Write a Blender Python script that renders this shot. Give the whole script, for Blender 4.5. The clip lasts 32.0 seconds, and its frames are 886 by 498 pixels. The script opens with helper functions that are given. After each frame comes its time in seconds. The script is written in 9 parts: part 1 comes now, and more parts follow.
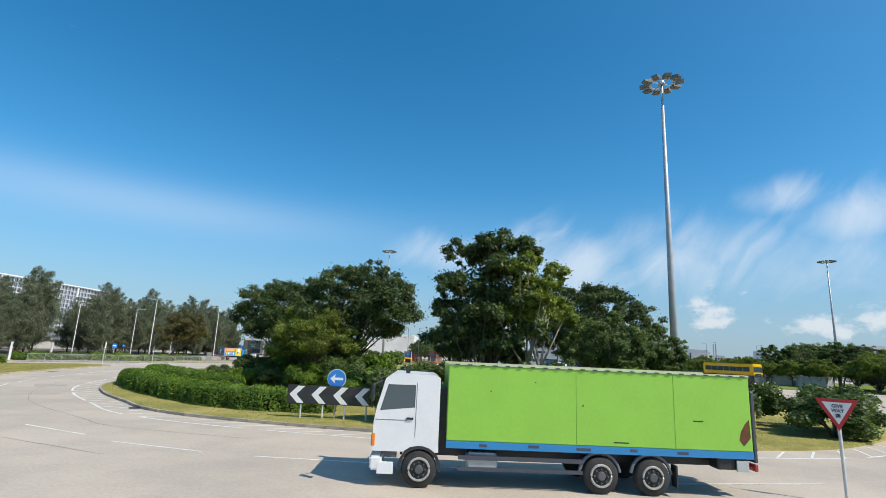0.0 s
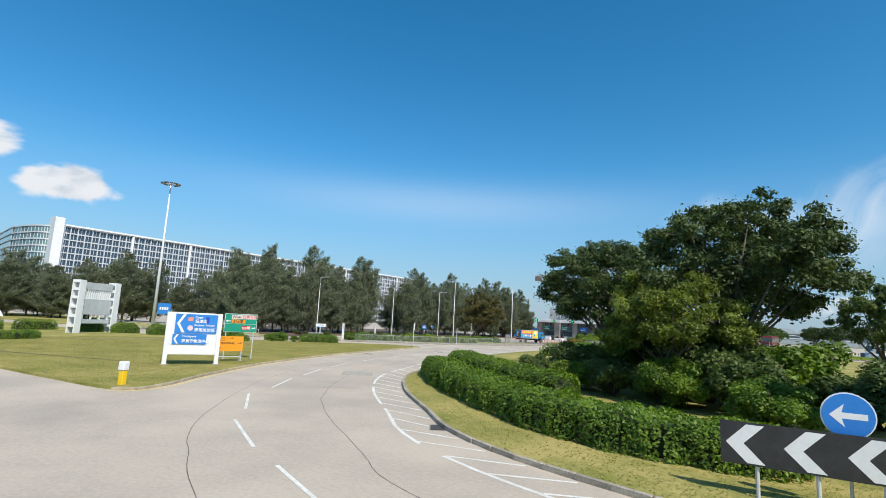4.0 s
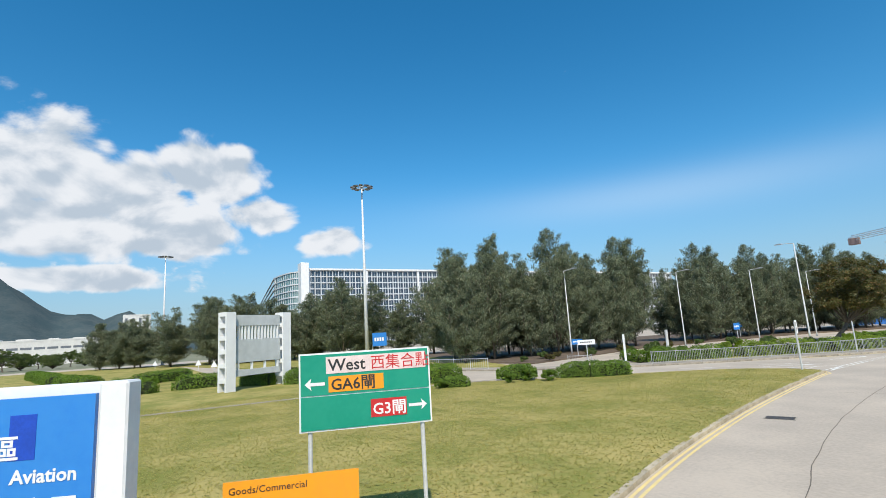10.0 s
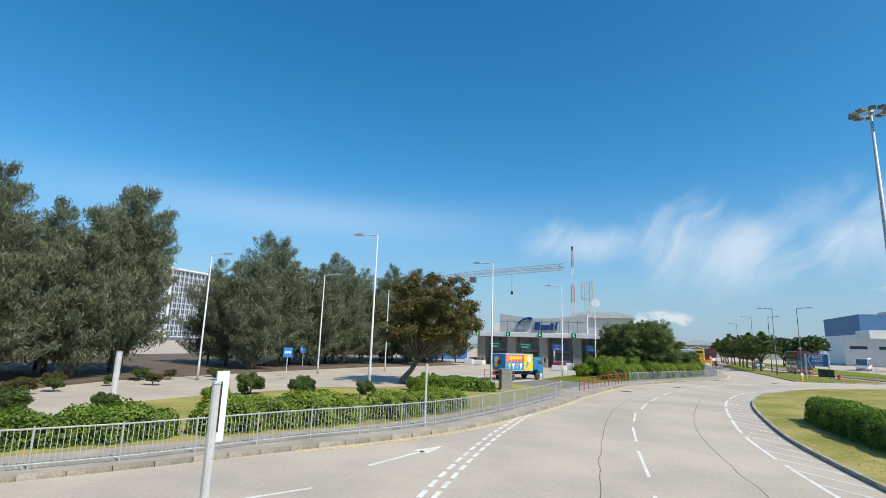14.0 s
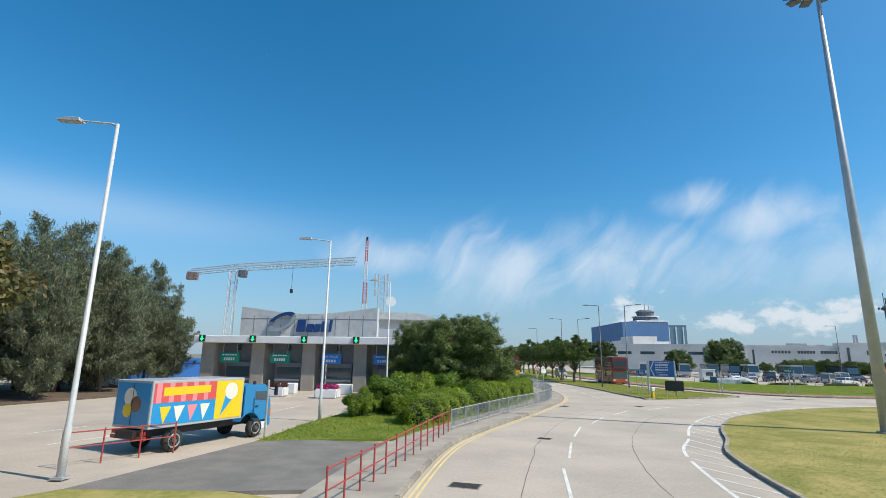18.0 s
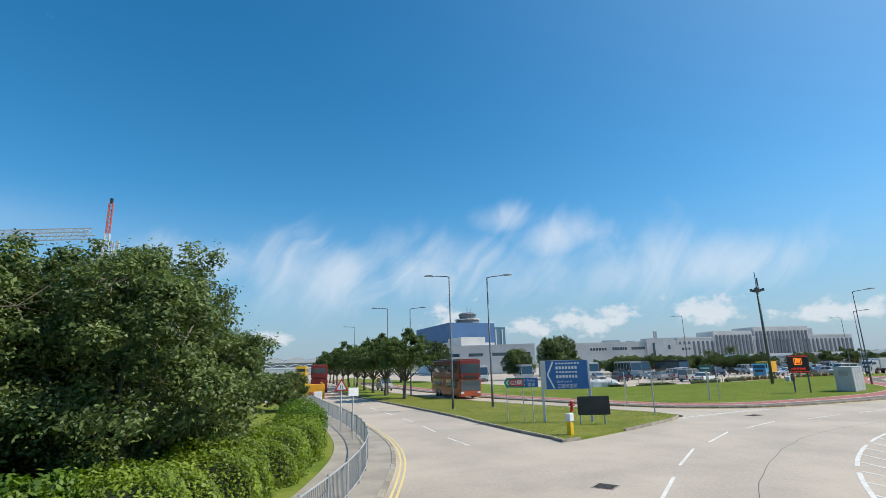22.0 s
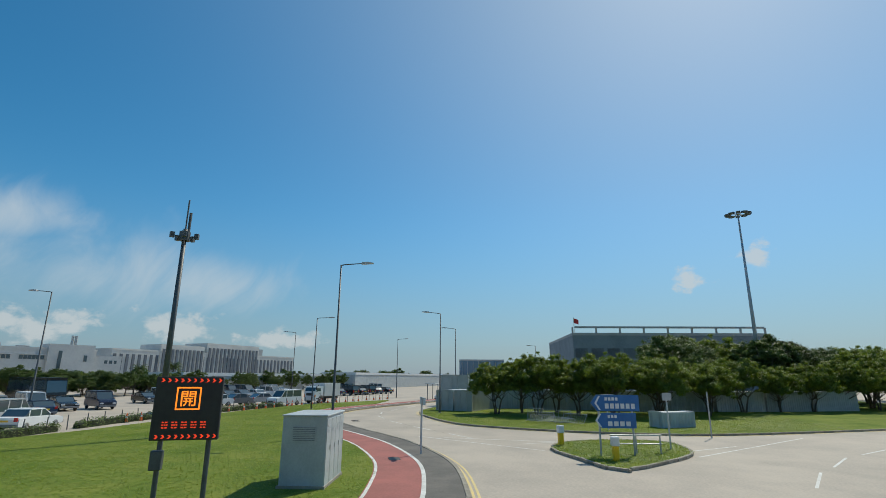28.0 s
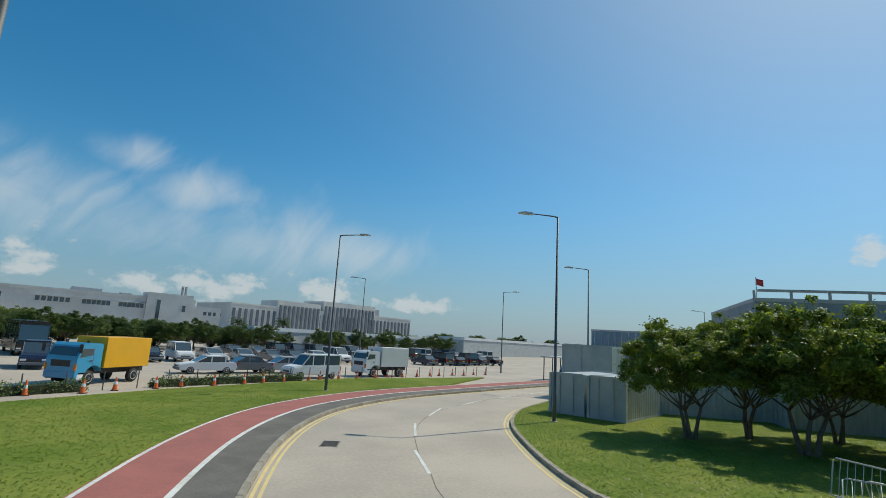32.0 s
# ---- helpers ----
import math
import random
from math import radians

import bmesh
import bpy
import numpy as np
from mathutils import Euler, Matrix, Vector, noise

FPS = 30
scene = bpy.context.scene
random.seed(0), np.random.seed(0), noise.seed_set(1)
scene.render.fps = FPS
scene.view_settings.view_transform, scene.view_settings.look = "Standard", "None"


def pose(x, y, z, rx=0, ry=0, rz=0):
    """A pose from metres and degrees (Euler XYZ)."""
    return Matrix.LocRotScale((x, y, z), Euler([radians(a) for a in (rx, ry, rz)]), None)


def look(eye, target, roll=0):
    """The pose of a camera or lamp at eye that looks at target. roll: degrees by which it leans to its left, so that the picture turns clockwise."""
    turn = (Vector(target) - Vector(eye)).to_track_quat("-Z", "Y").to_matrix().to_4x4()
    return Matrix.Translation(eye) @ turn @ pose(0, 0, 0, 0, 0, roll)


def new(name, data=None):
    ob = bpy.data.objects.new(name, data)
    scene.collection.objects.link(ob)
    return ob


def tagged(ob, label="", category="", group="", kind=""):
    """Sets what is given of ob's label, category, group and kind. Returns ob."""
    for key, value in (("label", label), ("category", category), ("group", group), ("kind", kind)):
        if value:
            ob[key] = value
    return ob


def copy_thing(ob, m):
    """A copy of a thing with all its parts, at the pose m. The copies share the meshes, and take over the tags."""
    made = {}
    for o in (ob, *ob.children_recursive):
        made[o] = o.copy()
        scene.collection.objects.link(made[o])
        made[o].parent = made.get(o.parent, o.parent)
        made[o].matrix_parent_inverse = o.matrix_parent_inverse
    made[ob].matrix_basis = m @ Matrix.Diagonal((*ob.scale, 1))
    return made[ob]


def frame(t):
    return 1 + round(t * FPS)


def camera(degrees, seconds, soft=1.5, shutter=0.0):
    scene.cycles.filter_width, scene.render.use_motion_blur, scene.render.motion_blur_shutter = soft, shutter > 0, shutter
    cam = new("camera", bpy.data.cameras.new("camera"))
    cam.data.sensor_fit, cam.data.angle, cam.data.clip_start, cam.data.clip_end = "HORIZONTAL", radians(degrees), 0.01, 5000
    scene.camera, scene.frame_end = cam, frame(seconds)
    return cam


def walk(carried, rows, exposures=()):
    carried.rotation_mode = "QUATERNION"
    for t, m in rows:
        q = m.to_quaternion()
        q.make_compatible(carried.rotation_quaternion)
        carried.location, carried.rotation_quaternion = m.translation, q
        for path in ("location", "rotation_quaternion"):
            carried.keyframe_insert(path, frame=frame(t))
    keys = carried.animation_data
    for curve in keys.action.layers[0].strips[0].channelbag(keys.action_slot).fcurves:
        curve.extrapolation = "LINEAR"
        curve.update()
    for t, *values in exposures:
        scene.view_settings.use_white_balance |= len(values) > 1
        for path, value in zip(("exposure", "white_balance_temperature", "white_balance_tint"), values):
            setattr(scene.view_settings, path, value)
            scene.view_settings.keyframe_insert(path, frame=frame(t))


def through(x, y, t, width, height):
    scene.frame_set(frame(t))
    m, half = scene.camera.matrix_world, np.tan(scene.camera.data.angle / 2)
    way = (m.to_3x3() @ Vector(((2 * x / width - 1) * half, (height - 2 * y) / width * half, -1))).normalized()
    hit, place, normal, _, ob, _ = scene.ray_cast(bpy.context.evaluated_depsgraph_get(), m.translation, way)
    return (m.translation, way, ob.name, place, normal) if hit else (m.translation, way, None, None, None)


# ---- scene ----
cam = camera(82.75, 32.0, 0.7)
# seconds, x, y, z, heading, tilt, lean
ROWS = [
    (0.0, -0.00, 0.00, 3.72, 94.00, 11.71, 2.56),
    (0.5, -0.54, 2.14, 3.74, 96.83, 11.14, 2.98),
    (1.0, -1.07, 4.04, 3.74, 100.33, 10.51, 3.26),
    (1.5, -1.79, 5.65, 3.74, 104.22, 9.71, 3.24),
    (2.0, -2.69, 7.09, 3.73, 108.13, 9.53, 2.83),
    (2.5, -3.74, 8.52, 3.73, 112.12, 9.35, 2.58),
    (3.0, -5.06, 9.89, 3.72, 116.09, 8.90, 2.57),
    (3.5, -6.61, 11.31, 3.73, 120.19, 8.55, 3.09),
    (4.0, -8.16, 12.69, 3.75, 124.95, 8.17, 2.95),
    (4.5, -10.04, 14.02, 3.78, 129.72, 8.25, 2.14),
    (5.0, -11.92, 15.26, 3.76, 134.43, 8.70, 1.60),
    (5.5, -13.81, 16.40, 3.75, 139.06, 8.98, 1.36),
    (6.0, -15.67, 17.43, 3.75, 143.61, 8.88, 1.21),
    (6.5, -17.50, 18.36, 3.76, 148.06, 8.57, 0.70),
    (7.0, -19.28, 19.18, 3.78, 152.42, 8.52, -0.79),
    (7.5, -21.45, 20.46, 3.76, 156.27, 8.61, -2.00),
    (8.0, -23.97, 22.26, 3.75, 159.08, 8.97, -3.14),
    (8.5, -26.60, 24.40, 3.75, 159.23, 9.37, -3.37),
    (9.0, -29.17, 26.72, 3.74, 157.60, 9.41, -3.41),
    (9.5, -31.64, 29.48, 3.73, 154.49, 9.40, -3.60),
    (10.0, -34.02, 32.66, 3.73, 149.95, 9.53, -3.46),
    (10.5, -36.42, 35.72, 3.79, 144.02, 9.76, -3.15),
    (11.0, -38.60, 39.27, 3.80, 137.71, 10.24, -2.54),
    (11.5, -40.45, 42.62, 3.78, 132.14, 10.32, -1.24),
    (12.0, -42.14, 46.38, 3.78, 126.94, 10.41, 0.22),
    (12.5, -43.59, 50.64, 3.74, 121.69, 10.46, 0.64),
    (13.0, -44.81, 54.78, 3.71, 117.01, 10.33, 1.00),
    (13.5, -45.96, 59.05, 3.70, 113.15, 10.39, 1.53),
    (14.0, -46.63, 63.28, 3.70, 109.38, 10.49, 1.94),
    (14.5, -47.27, 67.56, 3.70, 106.05, 10.45, 1.58),
    (15.0, -47.83, 71.62, 3.73, 102.93, 10.89, 1.25),
    (15.5, -48.29, 75.54, 3.74, 99.99, 11.46, 1.19),
    (16.0, -48.61, 79.40, 3.73, 97.19, 11.96, 1.45),
    (16.5, -48.77, 83.29, 3.70, 94.51, 12.23, 1.88),
    (17.0, -48.75, 87.30, 3.74, 91.92, 12.13, 2.09),
    (17.5, -48.53, 91.22, 3.80, 89.02, 12.16, 1.80),
    (18.0, -48.00, 95.01, 3.80, 86.45, 12.18, 0.90),
    (18.5, -47.39, 99.04, 3.78, 84.21, 11.83, 0.43),
    (19.0, -46.80, 103.09, 3.77, 82.28, 11.07, 0.64),
    (19.5, -45.96, 106.95, 3.76, 80.76, 10.80, 0.98),
    (20.0, -45.07, 110.88, 3.77, 79.02, 11.52, 1.10),
    (20.5, -44.07, 114.51, 3.79, 76.97, 12.73, 0.56),
    (21.0, -42.80, 118.10, 3.80, 73.80, 13.07, -0.77),
    (21.5, -41.29, 121.52, 3.78, 70.11, 12.91, -1.63),
    (22.0, -39.52, 124.81, 3.76, 66.29, 12.94, -1.63),
    (22.5, -37.43, 128.21, 3.75, 62.28, 13.33, -1.62),
    (23.0, -34.86, 131.55, 3.75, 58.49, 13.42, -1.84),
    (23.5, -32.20, 134.26, 3.73, 55.11, 13.30, -2.58),
    (24.0, -29.26, 136.80, 3.68, 51.24, 13.54, -2.96),
    (24.5, -25.99, 139.52, 3.71, 46.76, 13.24, -2.67),
    (25.0, -22.77, 141.69, 3.74, 42.40, 12.93, -1.69),
    (25.5, -19.53, 143.43, 3.75, 37.94, 12.79, -0.63),
    (26.0, -16.17, 144.81, 3.76, 33.22, 12.89, 0.14),
    (26.5, -12.61, 145.96, 3.77, 28.03, 13.21, 0.37),
    (27.0, -8.77, 146.97, 3.77, 22.20, 13.63, -0.22),
    (27.5, -4.75, 147.60, 3.75, 16.21, 13.91, -0.11),
    (28.0, -0.47, 147.65, 3.75, 11.37, 14.27, 0.44),
    (28.5, 3.46, 147.80, 3.72, 9.13, 13.94, 1.60),
    (29.0, 7.10, 147.97, 3.73, 9.56, 13.59, 2.85),
    (29.5, 10.94, 148.30, 3.73, 11.32, 13.60, 3.96),
    (30.0, 14.79, 148.97, 3.75, 13.63, 13.33, 4.34),
    (30.5, 18.47, 149.64, 3.76, 16.53, 12.23, 4.56),
    (31.0, 21.75, 150.47, 3.76, 19.66, 11.33, 4.49),
    (31.5, 24.91, 151.48, 3.75, 22.85, 10.56, 4.28),
    (32.0, 28.08, 152.79, 3.73, 26.12, 10.30, 3.39),
]


def view(x, y, z, heading, tilt, lean):
    a, b = radians(heading), radians(tilt)
    eye = Vector((x, y, z))
    return look(eye, eye + Vector((math.cos(a) * math.cos(b), math.sin(a) * math.cos(b), math.sin(b))), lean)


walk(cam, [(r[0], view(*r[1:])) for r in ROWS],
     [(0.0, 0.1, 6500, 10), (13.0, 0.12, 6500, 10), (19.0, 0.08, 6500, 10), (24.0, -0.05, 6500, 10), (27.0, -0.42, 6560, 5), (32.0, -0.38, 6600, 4)])

# ---- world, sun ----
SUN_AZ, SUN_EL = radians(-25), radians(49)   # anticlockwise from +x; above the horizon
SUN = Vector((math.cos(SUN_AZ) * math.cos(SUN_EL), math.sin(SUN_AZ) * math.cos(SUN_EL), math.sin(SUN_EL)))
world = bpy.data.worlds.new("sky")
scene.world = world
world.use_nodes = True


class Nodes:
    """Short hand for node trees."""

    def __init__(self, tree):
        self.t = tree

    def add(self, kind, **props):
        n = self.t.nodes.new(kind)
        for k, v in props.items():
            setattr(n, k, v)
        return n

    def link(self, a, b):
        self.t.links.new(a, b)

    def put(self, socket, v):
        if hasattr(v, "is_linked"):
            self.link(v, socket)
        else:
            socket.default_value = v

    def math(self, op, a, b=0.0, clamp=False):
        n = self.add("ShaderNodeMath", operation=op, use_clamp=clamp)
        self.put(n.inputs[0], a), self.put(n.inputs[1], b)
        return n.outputs[0]

    def mix(self, f, a, b):
        n = self.add("ShaderNodeMix", data_type="RGBA")
        self.put(n.inputs["Factor"], f), self.put(n.inputs[6], a), self.put(n.inputs[7], b)
        return n.outputs[2]

    def noise(self, vec, scale, detail=3.0, rough=0.5, distort=0.0):
        n = self.add("ShaderNodeTexNoise")
        if vec is not None:
            self.link(vec, n.inputs["Vector"])
        for k, v in (("Scale", scale), ("Detail", detail), ("Roughness", rough), ("Distortion", distort)):
            n.inputs[k].default_value = v
        return n.outputs["Fac"]

    def ramp(self, v, lo, hi, a=0.0, b=1.0):
        n = self.add("ShaderNodeMapRange", interpolation_type="SMOOTHSTEP")
        self.put(n.inputs[0], v)
        for i, x in enumerate((lo, hi, a, b)):
            n.inputs[i + 1].default_value = x
        return n.outputs[0]


def sky_world():
    w = Nodes(world.node_tree)
    world.node_tree.nodes.clear()
    sky = w.add("ShaderNodeTexSky", sky_type="NISHITA", sun_disc=False, sun_elevation=SUN_EL,
                sun_rotation=math.pi / 2 - SUN_AZ, air_density=1.0, dust_density=0.35, ozone_density=4.0)
    co = w.add("ShaderNodeTexCoord").outputs["Generated"]
    sep = w.add("ShaderNodeSeparateXYZ")
    w.link(co, sep.inputs[0])
    x, y, z = sep.outputs
    az = w.math("ARCTAN2", y, x)
    el = w.math("ARCSINE", z)

    def spot(a, e, wa, we):
        # a soft patch of the sky round an azimuth and an elevation, in degrees
        da = w.math("SUBTRACT", az, radians(a))
        da = w.math("WRAP", da, math.pi)
        da.node.inputs[2].default_value = -math.pi
        da = w.math("DIVIDE", da, radians(wa))
        de = w.math("DIVIDE", w.math("SUBTRACT", el, radians(e)), radians(we))
        d = w.math("ADD", w.math("MULTIPLY", da, da), w.math("MULTIPLY", de, de))
        return w.math("EXPONENT", w.math("MULTIPLY", d, -1.0))

    # heaped clouds
    def union(spots):
        m = None
        for s in spots:
            p = spot(*s)
            m = p if m is None else w.math("MAXIMUM", m, p)
        return m

    heap, small = union(CUMULUS), union(PUFFS)
    sc = w.add("ShaderNodeMapping")
    w.link(co, sc.inputs[0])
    sc.inputs["Scale"].default_value = (1, 1, 1.5)
    def billow(vec):
        n0 = w.math("MULTIPLY_ADD", w.noise(vec, 6.0, 8.0, 0.6, 0.3), 0.75)
        n0.node.inputs[2].default_value = 0.125
        for size, share in ((12.0, -0.26), (29.0, -0.15)):
            v = w.add("ShaderNodeTexVoronoi", feature="SMOOTH_F1")
            w.link(vec, v.inputs["Vector"])
            v.inputs["Scale"].default_value, v.inputs["Smoothness"].default_value = size, 0.5
            n0 = w.math("ADD", n0, w.math("MULTIPLY", w.math("SUBTRACT", v.outputs["Distance"], 0.42), share))
        return n0

    n = billow(sc.outputs[0])
    up = w.add("ShaderNodeMapping")
    w.link(sc.outputs[0], up.inputs[0])
    up.inputs["Location"].default_value = (0.016 * SUN.x, 0.016 * SUN.y, 0.03)
    n2 = billow(up.outputs[0])
    dens = w.math("ADD", n, w.math("MULTIPLY", w.math("SUBTRACT", heap, 0.455), 0.62))
    cover = w.ramp(dens, 0.47, 0.62)
    n4 = w.noise(sc.outputs[0], 24.0, 7.0, 0.6, 0.1)
    puff = w.ramp(w.math("ADD", n4, w.math("MULTIPLY", w.math("SUBTRACT", small, 0.62), 0.42)), 0.46, 0.68, 0.0, 0.72)
    lit = w.ramp(w.math("ADD", w.math("SUBTRACT", n, n2), w.math("MULTIPLY", w.math("SUBTRACT", 0.72, dens), 0.35)), -0.10, 0.10)
    tone = w.mix(lit, (4.6, 5.4, 6.3, 1), (7.7, 8.0, 8.4, 1))
    # thin streaks high up
    streak = union(CIRRUS)
    # filaments drawn out along a slanting line of the sky
    slant = w.add("ShaderNodeCombineXYZ")
    warp = w.math("MULTIPLY", w.noise(co, 2.6, 3.0, 0.5), 1.6)
    warp2 = w.math("MULTIPLY", w.noise(co, 4.5, 3.0, 0.5, 0.3), 1.0)
    w.link(w.math("ADD", w.math("MULTIPLY", w.math("SUBTRACT", w.math("MULTIPLY", el, 0.8), w.math("MULTIPLY", az, 0.6)), 2.6), warp), slant.inputs[0])
    w.link(w.math("ADD", w.math("MULTIPLY", w.math("ADD", w.math("MULTIPLY", az, 0.8), w.math("MULTIPLY", el, 0.6)), 7.5), warp2), slant.inputs[1])
    n3 = w.math("ADD", w.math("MULTIPLY", w.noise(slant.outputs[0], 1.3, 9.0, 0.58, 0.5), 0.7), w.math("MULTIPLY", w.noise(co, 4.0, 6.0, 0.55, 0.8), 0.3))
    thin = w.ramp(w.math("ADD", n3, w.math("MULTIPLY", w.math("SUBTRACT", streak, 0.72), 0.42)), 0.36, 0.80, 0.0, 0.72)
    blue = w.add("ShaderNodeHueSaturation")
    blue.inputs["Hue"].default_value, blue.inputs["Saturation"].default_value, blue.inputs["Value"].default_value = 0.489, 1.33, 1.45
    w.link(sky.outputs[0], blue.inputs["Color"])
    # haze over the horizon
    haze = w.ramp(el, radians(-2), radians(19), 0.85, 0.0)
    sky_col = w.mix(haze, blue.outputs[0], (2.45, 3.85, 5.35, 1))
    # the pale ring of sky round the sun
    dot = w.add("ShaderNodeVectorMath", operation="DOT_PRODUCT")
    w.link(co, dot.inputs[0])
    dot.inputs[1].default_value = SUN
    far_off = w.math("DIVIDE", w.math("ARCCOSINE", w.math("MINIMUM", dot.outputs["Value"], 1.0)), radians(34))
    ring = w.math("MULTIPLY", w.math("EXPONENT", w.math("MULTIPLY", w.math("MULTIPLY", far_off, far_off), -1.0)), 0.5)
    sky_col = w.mix(ring, sky_col, (7.4, 8.4, 9.2, 1))
    col = w.mix(thin, sky_col, (7.3, 8.0, 8.8, 1))
    col = w.mix(w.math("MULTIPLY", spot(*VEIL), 0.22), col, (8.0, 8.8, 9.6, 1))
    col = w.mix(puff, col, (7.7, 8.0, 8.4, 1))
    col = w.mix(cover, col, tone)
    bg = w.add("ShaderNodeBackground")
    w.link(col, bg.inputs[0])
    bg.inputs[1].default_value = SKY
    out = w.add("ShaderNodeOutputWorld")
    w.link(bg.outputs[0], out.inputs[0])


# azimuth, elevation, half widths (degrees)
CUMULUS = [(199, 17, 11, 8), (190, 17, 9, 6), (182, 15, 8, 5.4), (175, 17.5, 7, 4.2), (169.5, 13.5, 6, 3.0), (163, 11.0, 4.5, 2.2), (187, 7, 13, 1.5), (178, 11.5, 9, 3.4), (190, 12, 12, 4)]
PUFFS = [(66, 5.4, 3.4, 2.6), (49.5, 4.4, 6, 2.0), (39.3, 4.5, 5, 2.1), (57, 3.8, 4, 1.8), (29, 3.6, 6, 1.6), (-21.4, 11.8, 2.2, 1.6), (-15, 9.9, 2.2, 1.5), (86, 3.2, 4, 1.4), (187, 7, 12, 1.6)]
CIRRUS = [(59, 16, 6, 2.6), (53, 13.5, 9, 3.2), (66, 11.0, 15, 5.5), (80, 10.0, 13, 5.5), (92, 11, 8, 3), (47, 9.5, 12, 5.5), (36, 9, 10, 4)]
VEIL = (126, 13.2, 20, 2.2)
SKY = 0.1
sky_world()
lamp = bpy.data.lights.new("sun", "SUN")
lamp.energy, lamp.angle, lamp.color = 4.35, radians(0.53), (1.0, 0.93, 0.80)
sun = new("sun", lamp)
sun.matrix_basis = look(SUN * 100, (0, 0, 0))

# ---- materials ----
def rgba(c):
    return (*c, 1.0)


def surface(name, a, b=None, rough=0.7, metal=0.0, scale=3.0, fine=40.0, bump=0.15, coord="Object", spread=0.10, stain=0.0, random_tint=0.0, coat=0.0, spec=0.5):
    """A surface with two colours mixed by broad and fine noise, some relief, and stains."""
    m = bpy.data.materials.new(name)
    m.use_nodes = True
    w = Nodes(m.node_tree)
    p = m.node_tree.nodes["Principled BSDF"]
    co = w.add("ShaderNodeTexCoord").outputs[coord]
    b = b or tuple(min(1.0, v * (1 - spread * 2)) for v in a)
    n1, n2 = w.noise(co, scale, 4.0, 0.6), w.noise(co, fine, 3.0, 0.6)
    f = w.ramp(w.math("ADD", w.math("MULTIPLY", n1, 0.65), w.math("MULTIPLY", n2, 0.35)), 0.36, 0.64)
    col = w.mix(f, rgba(a), rgba(b))
    if stain:
        s = w.ramp(w.noise(co, scale * 0.37, 6.0, 0.65, 0.4), 0.55, 0.75, 0.0, stain)
        col = w.mix(s, col, rgba(tuple(v * 0.45 for v in a)))
    if random_tint:
        r = w.add("ShaderNodeObjectInfo").outputs["Random"]
        h = w.add("ShaderNodeHueSaturation")
        w.link(col, h.inputs["Color"])
        w.link(w.math("ADD", w.math("MULTIPLY", r, random_tint), 1.0 - random_tint / 2), h.inputs["Value"])
        col = h.outputs[0]
    w.link(col, p.inputs["Base Color"])
    p.inputs["Metallic"].default_value = metal
    p.inputs["Specular IOR Level"].default_value = spec
    w.link(w.math("ADD", w.math("MULTIPLY", n2, 0.2), rough - 0.1, True), p.inputs["Roughness"])
    p.inputs["Coat Weight"].default_value = coat
    if bump:
        bp = w.add("ShaderNodeBump")
        bp.inputs["Strength"].default_value = bump
        bp.inputs["Distance"].default_value = 0.02
        w.link(n2, bp.inputs["Height"])
        w.link(bp.outputs[0], p.inputs["Normal"])
    return m


def foliage(name, dark, light, through=0.35, dry=None):
    """Leaves, each with its own tint, that let some light through."""
    m = bpy.data.materials.new(name)
    m.use_nodes = True
    w = Nodes(m.node_tree)
    nt = m.node_tree.nodes
    p = nt["Principled BSDF"]
    g = w.add("ShaderNodeNewGeometry").outputs["Random Per Island"]
    co = w.add("ShaderNodeTexCoord").outputs["Object"]
    patch = w.ramp(w.noise(co, 0.9, 3.0, 0.6), 0.35, 0.65)
    f = w.math("ADD", w.math("MULTIPLY", g, 0.6), w.math("MULTIPLY", patch, 0.4))
    col = w.mix(f, rgba(dark), rgba(light))
    if dry:
        col = w.mix(w.ramp(g, 0.82, 0.9), col, rgba(dry))
    w.link(col, p.inputs["Base Color"])
    p.inputs["Roughness"].default_value, p.inputs["Specular IOR Level"].default_value = 0.5, 0.35
    tr = w.add("ShaderNodeBsdfTranslucent")
    hs = w.add("ShaderNodeHueSaturation")
    hs.inputs["Value"].default_value, hs.inputs["Saturation"].default_value = 1.5, 1.15
    w.link(col, hs.inputs["Color"])
    w.link(hs.outputs[0], tr.inputs[0])
    mx = w.add("ShaderNodeMixShader")
    mx.inputs[0].default_value = through
    w.link(p.outputs[0], mx.inputs[1]), w.link(tr.outputs[0], mx.inputs[2])
    w.link(mx.outputs[0], nt["Material Output"].inputs[0])
    return m


def glass(name, tint=(0.05, 0.08, 0.1), rough=0.06):
    m = bpy.data.materials.new(name)
    m.use_nodes = True
    p = m.node_tree.nodes["Principled BSDF"]
    p.inputs["Base Color"].default_value = rgba(tint)
    p.inputs["Roughness"].default_value = rough
    p.inputs["Specular IOR Level"].default_value = 0.8
    p.inputs["Coat Weight"].default_value = 0.6
    return m


def glow(name, c, strength):
    m = bpy.data.materials.new(name)
    m.use_nodes = True
    p = m.node_tree.nodes["Principled BSDF"]
    p.inputs["Base Color"].default_value = rgba(c)
    p.inputs["Emission Color"].default_value = rgba(c)
    p.inputs["Emission Strength"].default_value = strength
    return m


